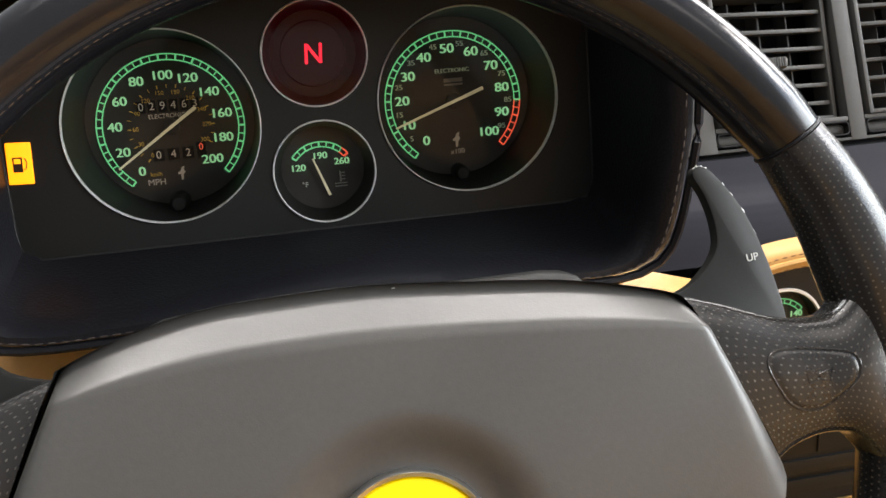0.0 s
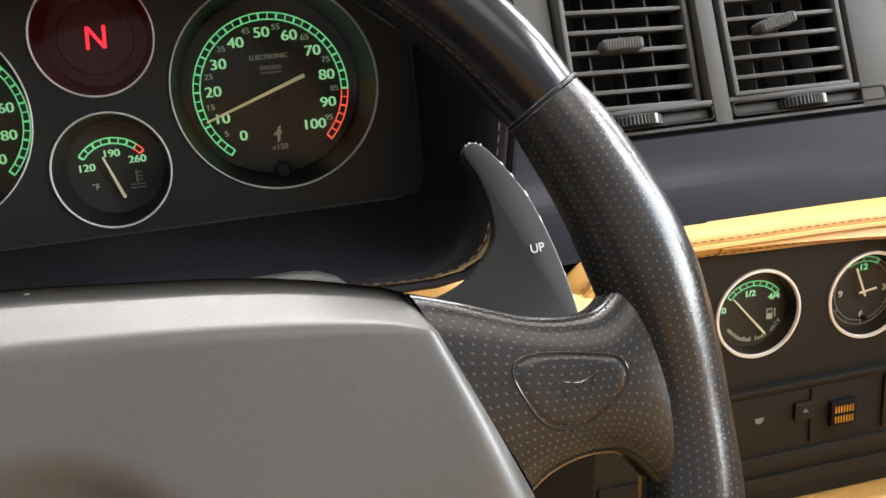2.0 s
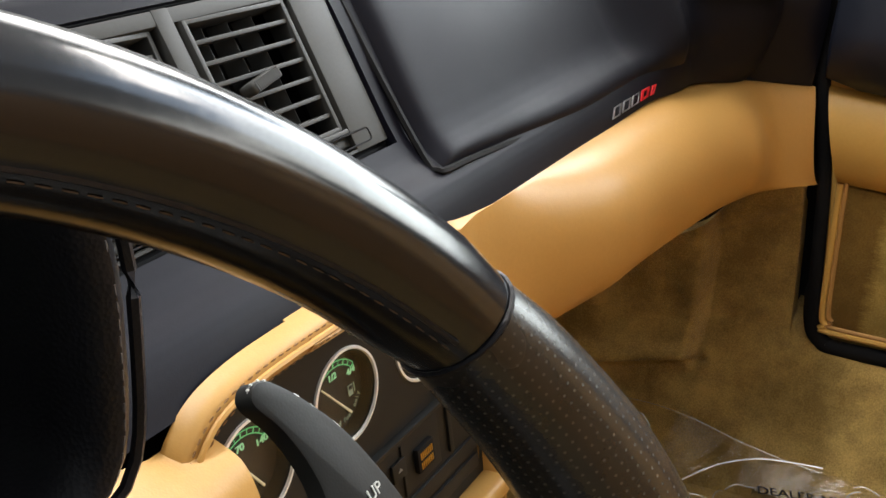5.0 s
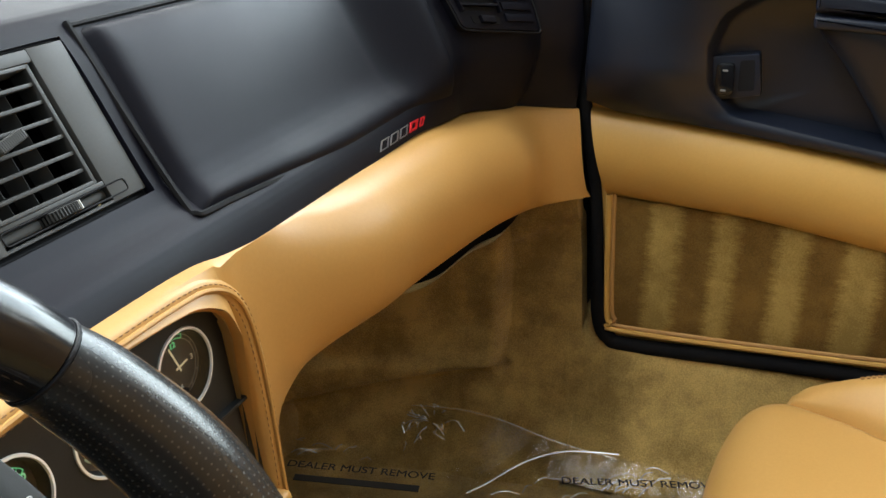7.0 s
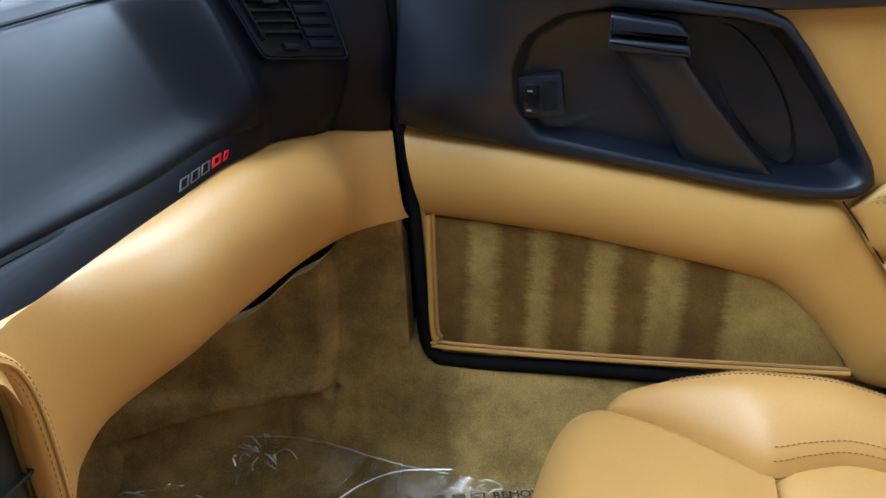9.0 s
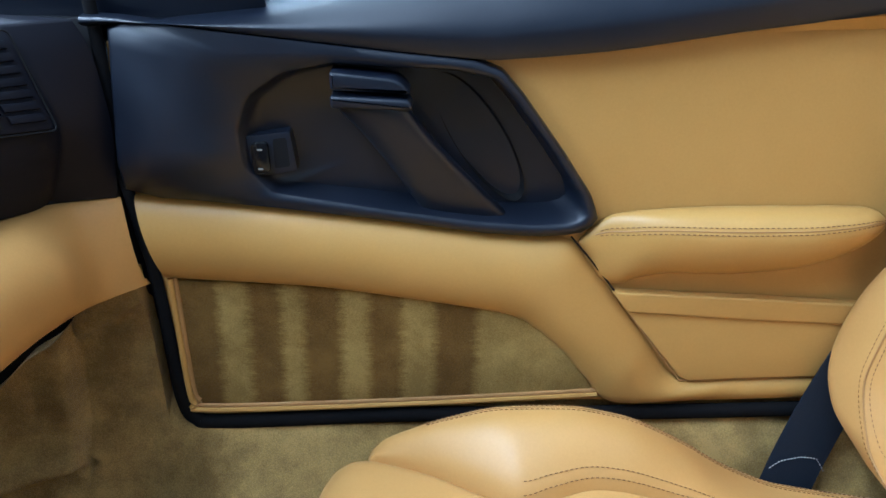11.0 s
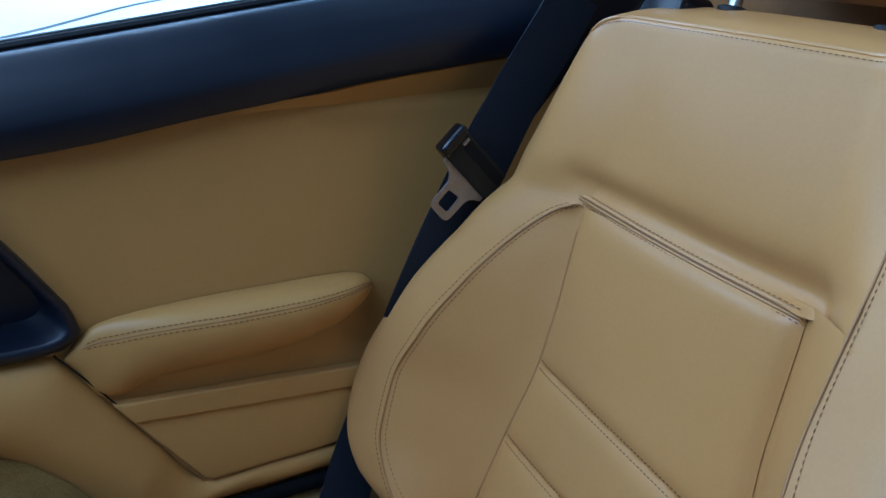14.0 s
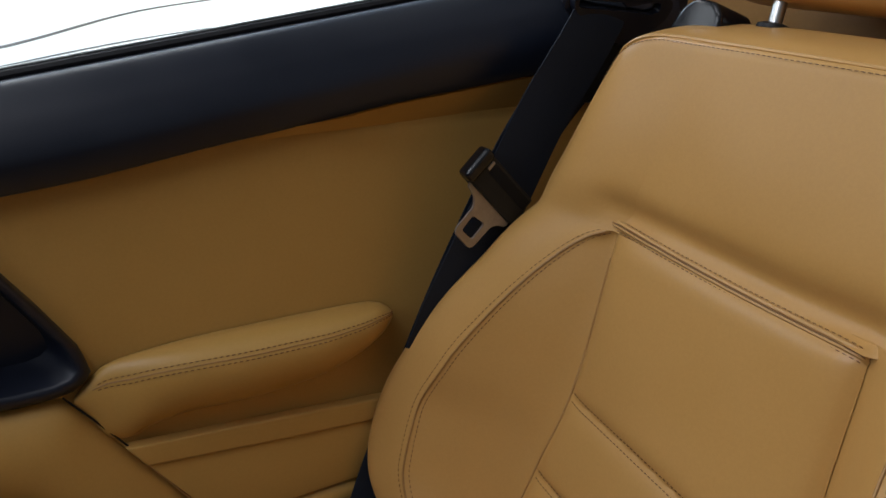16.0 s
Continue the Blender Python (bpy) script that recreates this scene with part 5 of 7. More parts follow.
# airbag cover: flat face, a bevel along the top, and a dished ring for the badge
TOP = [(-0.0915, 0.0424), (-0.075, 0.0488), (-0.052, 0.0541), (-0.028, 0.0555), (-0.004, 0.0555), (0.021, 0.0535), (0.056, 0.0497), (0.082, 0.0440), (0.0922, 0.0403)]
RIDGE = [(-0.0935, 0.0330), (-0.076, 0.0372), (-0.052, 0.0405), (-0.028, 0.0415), (-0.004, 0.0414), (0.021, 0.0400), (0.056, 0.0370), (0.083, 0.0335), (0.0975, 0.0296)]
BOT = [(-0.115, -0.014), (-0.10, -0.052), (-0.075, -0.072), (-0.035, -0.078), (0.0, -0.079), (0.035, -0.078), (0.075, -0.072), (0.10, -0.052), (0.115, -0.014)]
pt, pr, pb = (smooth_path([(a, b, 0) for a, b in L], 6) for L in (TOP, RIDGE, BOT))
BADGE_V = -0.0225


def cover_point(u, v):
    t, r, b = at_curve(pt, u), at_curve(pr, u), at_curve(pb, u)
    side = min(u, 1 - u)
    edge = 0.005 * math.exp(-side / 0.012)
    if v < 0.12:
        w = v / 0.12
        p, h = t, -0.030 + 0.032 * w
    elif v < 0.34:
        w = (v - 0.12) / 0.22
        p, h = t.lerp(r, w), 0.002 + 0.0105 * w
    else:
        w = (v - 0.34) / 0.66
        p, h = r.lerp(b, w), 0.0125 + 0.0015 * math.sin(math.pi * w)
        d = math.hypot(p.x, p.y - BADGE_V)
        h -= 0.0055 * max(0.0, min(1.0, (0.040 - d) / 0.012)) ** 1.4 if d < 0.040 else 0.0
    return WH @ Vector((p.x, p.y, h - edge))


part("airbag_cover", grid(cover_point, 64, 64), AIRBAG, wheel, "matt charcoal airbag cover")
part("cover_skirt", loft([[WH @ Vector((p.x * k, p.y * k, h)) for p in pt[:-1] + list(reversed(pb))] for k, h in ((0.995, 0.006), (1.0, -0.004), (0.96, -0.03))], cap=True), PANEL, wheel, "dark edge behind the cover")
part("cover_scuff", rbox(WH @ Matrix.Translation((0.004, 0.0535, 0.0045)), (0.0012, 0.0004, 0.0004), 0.0001), GREYPRINT, wheel)
part("badge_ring", lathe([(0.0248, 0.0055), (0.0250, 0.0105), (0.0240, 0.0122), (0.0228, 0.0115), (0.0226, 0.0095)], WH @ Matrix.Translation((0, BADGE_V, 0)), 64, cap=False), CHROME, wheel, "polished chrome badge ring")
part("badge", lathe([(0.0230, 0.0095), (0.0220, 0.0108), (0.012, 0.0116), (0.0005, 0.0118)], WH @ Matrix.Translation((0, BADGE_V, 0)), 64), YELLOW, wheel, "plain yellow enamel badge")
COL = WH @ Matrix.Rotation(radians(180), 4, "X")
part("column", lathe([(0.036, 0.03), (0.048, 0.045), (0.052, 0.06), (0.055, 0.20)], COL @ Matrix.Translation((0, 0.02, 0)), 40), PANEL, wheel, "black steering column shroud")

shroud_out = rounded([(-0.086, -0.075), (0.090, -0.075), (0.090, 0.055), (-0.086, 0.055)], 0.022)
part("column_shroud", prism(shroud_out, lambda a, b, c: WH @ Vector((a, b, -0.215 + c)), 0.152, 0.008, 4), PANEL, wheel, "rounded black column shroud")


def paddle(sgn):
    """Gear lever behind the wheel, like a curved fin."""
    out = [(0.1125, 0.0398), (0.1235, 0.0460), (0.1305, 0.0545), (0.1312, 0.0640), (0.1290, 0.0740), (0.1255, 0.0815), (0.1262, 0.0845), (0.1290, 0.0856), (0.1330, 0.0832), (0.1395, 0.0745), (0.1455, 0.0630), (0.1510, 0.0450), (0.1545, 0.0250), (0.1550, 0.005), (0.150, -0.012), (0.120, -0.010), (0.085, 0.010), (0.075, 0.030)]
    path = smooth_path([(a, b, 0) for a, b in out], 5, loop=True)
    bm = prism([(sgn * p.x, p.y) for p in path], lambda a, b, c: WH @ Vector((a, b, -0.0535 + c)), 0.0055, 0.0012, 2)
    ob = thing("gear_paddle", WH @ Vector((sgn * 0.13, 0.04, -0.05)), "matt black gearshift paddle behind the steering wheel", "gear lever", "gear paddles")
    blade = part("blade", bm, PANEL, ob, "matt black blade with chipped edge")
    edge = [WH @ Vector((sgn * p.x, p.y, -0.0494)) for p in path]
    part("edge_wear", tube(edge[30:66], 0.00022, 5), GREYPRINT, ob, "paint rubbed thin along the edge")
    chip = random.Random(5)
    k = 31
    while k < 64:
        part("edge_chip", tube([edge[k], edge[k].lerp(edge[k + 1], chip.uniform(0.3, 0.8))], chip.uniform(0.0003, 0.0005), 6), WHITE, ob, "bare chip along the edge")
        k += chip.choice((2, 3, 3, 5))
    part("stalk", rbox(WH @ Matrix.Translation((sgn * 0.085, 0.01, -0.058)), (0.08, 0.030, 0.010), 0.004), PANEL, ob)
    if sgn > 0:
        letters("print", "UP", 0.0040, WH @ Matrix.Translation((0.1440, 0.0495, -0.0478)) @ Matrix.Rotation(radians(3), 4, "Z"), WHITE, blade)


paddle(1)
paddle(-1)


# ---------------------------------------------------------------- passenger door
DX = 1.05


def on_door(y, z, out=0.0):
    return Vector((DX - out, y, z))


door = thing("passenger_door", (1.08, -0.1, 0.36), "tan leather and black passenger door trim with carpeted pocket panel", "car door")
BELT = [(0.43, 0.852), (0.404, 0.850), (0.244, 0.833), (0.125, 0.821), (0.041, 0.814), (0.005, 0.814), (-0.11, 0.826), (-0.24, 0.848), (-0.36, 0.8655), (-0.43, 0.877), (-0.60, 0.897), (-0.80, 0.918)]
belt = smooth_path([on_door(y, z) for y, z in BELT], 6)
BOTTOM = [(0.43, 0.362), (0.36, 0.363), (0.125, 0.376), (-0.15, 0.385), (-0.37, 0.3955), (-0.60, 0.408), (-0.80, 0.42)]
low = smooth_path([on_door(y, z) for y, z in BOTTOM], 10)


def curve_z(path, y):
    for a, b in zip(path, path[1:]):
        if min(a.y, b.y) <= y <= max(a.y, b.y):
            return a.z + (b.z - a.z) * (y - a.y) / (b.y - a.y + 1e-12)
    return path[0].z if y > path[0].y else path[-1].z


def skin_point(u, v):
    start = 0.386 + 0.046 * min(1.0, v / 0.75)
    y = start - (start + 0.782) * u
    z0, z1 = curve_z(low, y), curve_z(belt, y) + (0.004 if y < 0.03 else -0.03)
    z = z0 + (z1 - z0) * v
    return on_door(y, z, 0.004 * math.sin(math.pi * v) - 0.010)


# padded black waist rail under the window
def waist_point(u, v):
    y = 0.45 - 1.27 * u
    zb = curve_z(belt, y)
    zt = 0.9035 - 0.156 * y
    o, k = interp([(0.0, -0.012, 0.0), (0.10, 0.010, 0.02), (0.35, 0.014, 0.30), (0.62, 0.000, 0.66), (0.82, -0.026, 0.93), (0.92, -0.042, 1.0), (1.0, -0.060, 0.985)], v)
    return on_door(y, zb + (zt - zb) * k, o)


part("waist_rail", grid(waist_point, 70, 26), DOORBLACK, door, "padded black waist rail")
CAP = [(-0.27, 0.8475), (-0.315, 0.8515), (-0.374, 0.8535), (-0.43, 0.856), (-0.53, 0.8615), (-0.70, 0.869)]
cap_low = smooth_path([on_door(y, z) for y, z in CAP], 6)


def cap_point(u, v):
    y = -0.272 - 0.42 * u
    zl, zb = curve_z(cap_low, y), curve_z(belt, y) + 0.003
    return on_door(y, zl + (zb - zl) * v, 0.0015 + 0.020 * v * min(1.0, u * 4))


part("capping", grid(cap_point, 40, 5), DOORTAN, door, "tan leather capping under the rail")
part("window_seal", tube([on_door(0.45 - 1.27 * i / 40, 0.9062 - 0.156 * (0.45 - 1.27 * i / 40), -0.058) for i in range(41)], 0.005, 8), RUBBER, door, "black rubber window seal")
part("seal_bead", tube([on_door(0.45 - 1.27 * i / 40, 0.9120 - 0.156 * (0.45 - 1.27 * i / 40), -0.060) for i in range(41)], 0.0014, 6), CHROME, door, "thin bright bead")

# black handle panel, dished
PANEL_OUT = [(0.424, 0.656), (0.253, 0.6425), (0.125, 0.629), (0.028, 0.617), (-0.037, 0.613), (-0.085, 0.617), (-0.106, 0.632), (-0.098, 0.659), (-0.062, 0.712), (-0.015, 0.775), (0.010, 0.803), (0.041, 0.8145), (0.125, 0.8215), (0.244, 0.8335), (0.424, 0.851)]
PANEL_IN = [(0.294, 0.735), (0.288, 0.690), (0.262, 0.662), (0.125, 0.643), (0.028, 0.631), (-0.037, 0.628), (-0.078, 0.631), (-0.091, 0.643), (-0.083, 0.665), (-0.048, 0.715), (-0.004, 0.772), (0.018, 0.795), (0.060, 0.803), (0.191, 0.808), (0.245, 0.796), (0.282, 0.770)]
CEN = (0.10, 0.715)
n_loop = 120
o_loop, i_loop = resample(PANEL_OUT, n_loop, CEN), resample(PANEL_IN, n_loop, CEN)


def door_loop(loop, k, out):
    res = []
    for y, z in loop:
        yy, zz = y + (CEN[0] - y) * k, z + (CEN[1] - z) * k
        deep = out(yy, zz) if callable(out) else out
        # ahead of the recess the face leans back from a soft crease
        ahead = max(0.0, min(1.0, (yy - 0.275) / 0.05))
        deep += 0.020 * ahead * max(0.0, 1 - abs(zz - 0.700) / (0.13 if zz > 0.700 else 0.05))
        res.append(on_door(yy, zz, deep))
    return res


def dish(y, z):
    """Deep towards the rear, running out flat at the front."""
    return -0.006 - 0.034 * max(0.0, min(1.0, (0.30 - y) / 0.26)) ** 0.8


mid = [((a[0] * 0.5 + b[0] * 0.5), (a[1] * 0.5 + b[1] * 0.5)) for a, b in zip(o_loop, i_loop)]
part("door_skin", thicken(cut_hole(grid(skin_point, 150, 60), lambda c: in_polygon((c.y, c.z), mid)), -0.03), DOORTAN, door, "tan leather door skin")
part("handle_panel", loft([door_loop(o_loop, 0.0, -0.010), door_loop(o_loop, 0.0, 0.006), door_loop(o_loop, 0.012, 0.0105), door_loop(mid, 0.0, 0.0125), door_loop(i_loop, -0.02, 0.0115), door_loop(i_loop, 0.0, lambda y, z: 0.0085), door_loop(i_loop, 0.035, lambda y, z: 0.5 * dish(y, z)), door_loop(i_loop, 0.09, dish), door_loop(i_loop, 0.55, dish), door_loop(i_loop, 0.97, dish)]), DOORBLACK, door, "moulded black handle panel with recess", sharp=60)


def cup_loop(k, out):
    """Slanted oval cup behind the grab bar."""
    res = []
    for i in range(40):
        t = 2 * math.pi * i / 40
        a, b = 0.080 * k * math.cos(t), 0.026 * k * math.sin(t)
        c, s = math.cos(radians(57)), math.sin(radians(57))
        res.append(on_door(0.030 + a * c - b * s - 0.0, 0.715 + a * s + b * c, out))
    return res


part("grab_cup", loft([cup_loop(1.10, -0.036), cup_loop(1.0, -0.040), cup_loop(0.9, -0.060), cup_loop(0.4, -0.066)]), DEEP, door, "dark hand cup")
# door opener and the grab bar that sweeps down from it
handle = part("door_handle", prism(rounded([(0.104, 0.7645), (0.191, 0.7655), (0.192, 0.7785), (0.108, 0.7755)], [0.006, 0.004, 0.003, 0.006]), lambda a, b, c: on_door(a, b, 0.004 + c), 0.030, 0.004, 3), DOORBLACK, door, "black door opener lever")
part("handle_cap", prism(rounded([(0.107, 0.781), (0.192, 0.783), (0.193, 0.8025), (0.120, 0.796)], [0.004, 0.003, 0.004, 0.010]), lambda a, b, c: on_door(a, b, -0.01 + c), 0.038, 0.004, 3), DOORBLACK, handle, "black cap over the lever")


def bar_point(u, v):
    y, z, o = interp([(0.0, 0.150, 0.768, 0.026), (0.15, 0.146, 0.760, 0.027), (0.4, 0.120, 0.728, 0.022), (0.7, 0.084, 0.682, 0.010), (1.0, 0.044, 0.630, -0.006)], u)
    w = interp([(0.0, 0.044), (0.15, 0.044), (0.4, 0.041), (0.7, 0.044), (1.0, 0.052)], u)[0]
    t = 2 * math.pi * v
    c, s = math.cos(t), math.sin(t)
    a = w * (abs(c) ** 0.6) * (1 if c > 0 else -1)
    return on_door(y + a * 0.92, z + a * 0.10 * (1 - u), o - 0.016 + 0.016 * (abs(s) ** 0.6) * (1 if s > 0 else -1))


part("grab_bar", grid(bar_point, 30, 28, loop_v=True), DOORBLACK, door, "black grab bar")
switch = part("window_switch", prism(rounded([(0.233, 0.686), (0.287, 0.675), (0.289, 0.724), (0.240, 0.731)], 0.003), lambda a, b, c: on_door(a, b, -0.016 + c), 0.020, 0.0015), DOORBLACK, door, "black window switch plate")
part("rocker", prism(rounded([(0.262, 0.685), (0.282, 0.681), (0.283, 0.718), (0.264, 0.720)], 0.006), lambda a, b, c: on_door(a, b, 0.003 + c), 0.006, 0.002), GLOSS, switch, "rocker key")
part("rocker_well", prism(rounded([(0.241, 0.691), (0.258, 0.688), (0.259, 0.722), (0.244, 0.724)], 0.003), lambda a, b, c: on_door(a, b, 0.0035 + c), 0.0006, 0.0), DEEP, switch)
for z in (0.689, 0.711):
    part("switch_mark", rbox(Matrix.Translation(on_door(0.273, z, 0.0095)), (0.0008, 0.006, 0.0022), 0.0004), GREYPRINT, switch)

# tan padded band below the handle panel, turning down to the sill
BAND_T = [(0.4195, 0.652), (0.253, 0.6385), (0.125, 0.625), (0.028, 0.613), (-0.030, 0.6085), (-0.0745, 0.6065), (-0.100, 0.577), (-0.128, 0.542), (-0.175, 0.482), (-0.222, 0.4225), (-0.30, 0.4235), (-0.384, 0.4275), (-0.60, 0.440), (-0.80, 0.45)]
BAND_B = [(0.392, 0.547), (0.26, 0.541), (0.192, 0.536), (0.058, 0.518), (-0.010, 0.506), (-0.040, 0.490), (-0.064, 0.470), (-0.084, 0.450), (-0.112, 0.416), (-0.145, 0.386), (-0.25, 0.389), (-0.37, 0.395), (-0.60, 0.408), (-0.80, 0.42)]
bt, bb = (smooth_path([(0, y, z) for y, z in L], 6) for L in (BAND_T, BAND_B))


def band_point(u, v):
    p, q = at_curve(bt, u), at_curve(bb, u)
    s = p.lerp(q, v)
    h = 0.024 * math.sin(math.pi * min(1, v * 1.0)) ** 0.55 + 0.004
    h *= 0.45 + 0.55 * max(0.0, min(1.0, (0.78 - u) / 0.15)) if u > 0.63 else 1.0
    return on_door(s.y, s.z, h - 0.008)


part("padded_band", grid(band_point, 110, 22), DOORTAN, door, "smooth tan leather band")
part("seam_gap", tube(smooth_path([on_door(y - 0.0022, z + 0.0015, 0.0032) for y, z in ((-0.0745, 0.611), (-0.100, 0.581), (-0.128, 0.546), (-0.1505, 0.517))], 8), 0.0011, 6), DEEP, door, "dark seam between leather pieces")
part("seam_line", tube(smooth_path([on_door(y, z, 0.001) for y, z in ((-0.1505, 0.517), (-0.190, 0.466), (-0.2215, 0.4265), (-0.232, 0.4215), (-0.30, 0.4255), (-0.384, 0.4305), (-0.60, 0.444))], 8), 0.0012, 6), TAN_DARK, door)

# pocket flap and face behind it
FLAP = [(-0.1300, 0.5445), (-0.30, 0.5390), (-0.425, 0.5335), (-0.62, 0.532), (-0.62, 0.505), (-0.417, 0.5070), (-0.30, 0.5110), (-0.1495, 0.5185)]
part("pocket_flap", prism(FLAP, lambda a, b, c: on_door(a, b, -0.004 + c), 0.014, 0.003, 3), DOORTAN, door, "tan leather pocket flap")
FACE = [(-0.1515, 0.5165), (-0.30, 0.5100), (-0.417, 0.5060), (-0.62, 0.504), (-0.62, 0.446), (-0.384, 0.4325), (-0.30, 0.4275), (-0.234, 0.4235), (-0.223, 0.429)]
part("pocket_face", prism(FACE, lambda a, b, c: on_door(a, b, -0.006 + c), 0.011, 0.002, 2), DOORTAN, door, "tan leather pocket face")

# armrest
ARM = [  # y, wall top z, wall bottom z, reach
    (0.087, 0.612, 0.606, 0.006), (0.100, 0.626, 0.590, 0.012), (0.118, 0.640, 0.560, 0.018), (0.135, 0.645, 0.556, 0.026), (0.160, 0.650, 0.566, 0.036), (0.20, 0.654, 0.574, 0.046), (0.26, 0.657, 0.575, 0.053),
    (0.33, 0.659, 0.583, 0.054), (0.37, 0.660, 0.596, 0.050), (0.400, 0.660, 0.610, 0.042), (0.420, 0.656, 0.624, 0.030), (0.431, 0.648, 0.636, 0.014), (0.434, 0.644, 0.640, 0.004)]
SECTION = smooth_path([(0.0, 1.0, 0), (0.35, 1.06, 0), (0.72, 1.03, 0), (0.96, 0.90, 0), (1.03, 0.72, 0), (0.93, 0.46, 0), (0.66, 0.20, 0), (0.3, 0.05, 0), (0.0, 0.0, 0)], 5)


def arm_point(u, v):
    yy = 0.087 + (0.434 - 0.087) * (0.5 - 0.5 * math.cos(math.pi * u))
    zt, zb, p = interp(ARM, yy)
    s = at_curve(SECTION, v)
    return on_door(-yy, zb + (zt - zb) * s.y - 0.006, s.x * p - 0.004)


arm = part("armrest", grid(arm_point, 50, 30), DOORTAN, door, "padded tan leather armrest")
v_seam = 0.40
for dv, mat in ((-0.035, THREAD), (0.035, THREAD)):
    part("arm_stitching", stitches([Vector(arm_point(0.16 + 0.78 * i / 50, v_seam + dv)) + Vector((-0.0004, 0, 0.0003)) for i in range(51)], 0.0060, 0.0042, 0.0007), mat, arm, "tan thread stitching")
part("arm_seam", tube([Vector(arm_point(0.14 + 0.82 * i / 50, v_seam)) for i in range(51)], 0.0008, 6), TAN_DARK, arm)

# carpet pocket with leather piping
POCKET = [(0.386, 0.545), (0.378, 0.395), (0.372, 0.378), (0.357, 0.369), (0.125, 0.382), (-0.120, 0.402), (-0.100, 0.440), (-0.064, 0.480), (-0.010, 0.512), (0.058, 0.523), (0.192, 0.541)]
part("carpet_pocket", prism(POCKET, lambda a, b, c: on_door(a, b, -0.012 + c), 0.012, 0.002), CARPET_DOOR, door, "brushed tan carpet with pale nap stripes")
edge = smooth_path([on_door(y, z, 0.001) for y, z in ((0.389, 0.548), (0.385, 0.47), (0.380, 0.392), (0.374, 0.375), (0.357, 0.3665), (0.125, 0.3795), (-0.125, 0.399))], 8)
part("pocket_piping", tube(edge, 0.0038, 8), DOORTAN, door, "tan leather piping")
part("pocket_piping", tube([p + Vector((0.001, -0.0058, 0.0058)) for p in edge], 0.0028, 8), TAN_DARK, door, "tan leather piping")

seal = smooth_path([on_door(y, z, 0.0) for y, z in ((0.446, 0.90), (0.438, 0.80), (0.433, 0.70), (0.4265, 0.655), (0.4065, 0.545), (0.395, 0.43), (0.389, 0.375), (0.376, 0.351), (0.34, 0.346), (0.125, 0.360), (-0.15, 0.369), (-0.37, 0.379), (-0.62, 0.392), (-0.80, 0.402))], 8)
whole("door_seal", tube([p + Vector((0.004, 0, 0)) for p in seal], lambda u: 0.0075 if u < 0.40 else 0.0105, 10, flat=0.7, up=(1, 0, 0)), SEAL, "black rubber seal round the door opening", "door seal", kind="structure")
whole("door_outer_skin", prism([(0.50, 0.15), (0.50, 0.810), (-0.82, 1.016), (-0.82, 0.15)], lambda a, b, c: on_door(a, b, -0.095 + c), 0.018, 0.002), DOORBLACK, "outer skin of the closed passenger door", "car body", kind="structure")
part("sail_panel", prism([(0.262, 0.835), (0.262, 1.120), (0.43, 0.905), (0.62, 0.862), (0.62, 0.800)], lambda a, b, c: on_door(a, b, -0.046 + 0.25 * (b - 0.83) + c), 0.018, 0.003), DOORBLACK, door, "black panel in the front corner of the window")
win = thing("door_window", (1.11, -0.1, 0.93), "clear door window glass, raised", "window", kind="structure")
pane = bmesh.new()
a = [on_door(0.50, 0.83, -0.0625), on_door(-0.80, 1.02, -0.0625), on_door(-0.74, 1.36, 0.07), on_door(0.10, 1.36, 0.07)]
pane.faces.new([pane.verts.new(p) for p in a])
gl = part("pane", thicken(pane, 0.004), CLEAR, win, "clear side glass")
gl.visible_shadow = False
slab("pillar_trim", (1.045, -0.90, 0.86), (1.12, -0.655, 1.35), DOORBLACK, "black door pillar trim behind the seat", "pillar", 0.012)

# ---------------------------------------------------------------- passenger seat
seat = thing("passenger_seat", (0.693, -0.2, FLOOR_Z), "tan leather bucket seat with ribbed centre and raised bolsters", "car seat")
REC = radians(12.4)
SB = plane_matrix((0.693, -0.571, 0.759), (-1, 0, 0), (0, -math.sin(REC), math.cos(REC)))
PAN = 0.147
TOPV = 0.018
W_T = [(-0.415, 0.245), (-0.40, 0.298), (-0.37, 0.336), (-0.33, 0.351), (-0.28, 0.355), (-0.22, 0.347), (-0.15, 0.329), (-0.08, 0.311), (-0.02, 0.300), (0.03, 0.290), (0.084, 0.274), (0.14, 0.252), (0.19, 0.226), (0.215, 0.203)]
R_T = [(-0.415, 0.150, 0.050), (-0.37, 0.230, 0.085), (-0.30, 0.274, 0.098), (-0.24, 0.277, 0.096), (-0.17, 0.252, 0.090), (-0.10, 0.224, 0.070), (-0.05, 0.203, 0.047), (-0.015, 0.184, 0.028), (0.006, 0.168, 0.014), (0.020, PAN, 0.006), (0.06, 0.122, 0.010), (0.12, 0.100, 0.013), (0.215, 0.090, 0.014)]
R_IN = [(-0.415, 0.150, 0.050), (-0.37, 0.230, 0.085), (-0.30, 0.268, 0.098), (-0.24, 0.268, 0.096), (-0.17, 0.246, 0.090), (-0.10, 0.224, 0.074), (-0.04, 0.215, 0.058), (0.02, 0.213, 0.045), (0.08, 0.210, 0.030), (0.14, 0.200, 0.018), (0.215, 0.180, 0.013)]
B_T = [(-0.41, 0.004), (-0.34, 0.015), (-0.25, 0.015), (-0.15, 0.009), (-0.06, 0.009), (-0.01, 0.016), (0.03, 0.015), (0.09, 0.006), (0.17, 0.0)]
P_T = [(-0.42, 0.210), (-0.25, 0.172), (-0.16, 0.150), (-0.09, 0.145), (0.02, 0.145)]


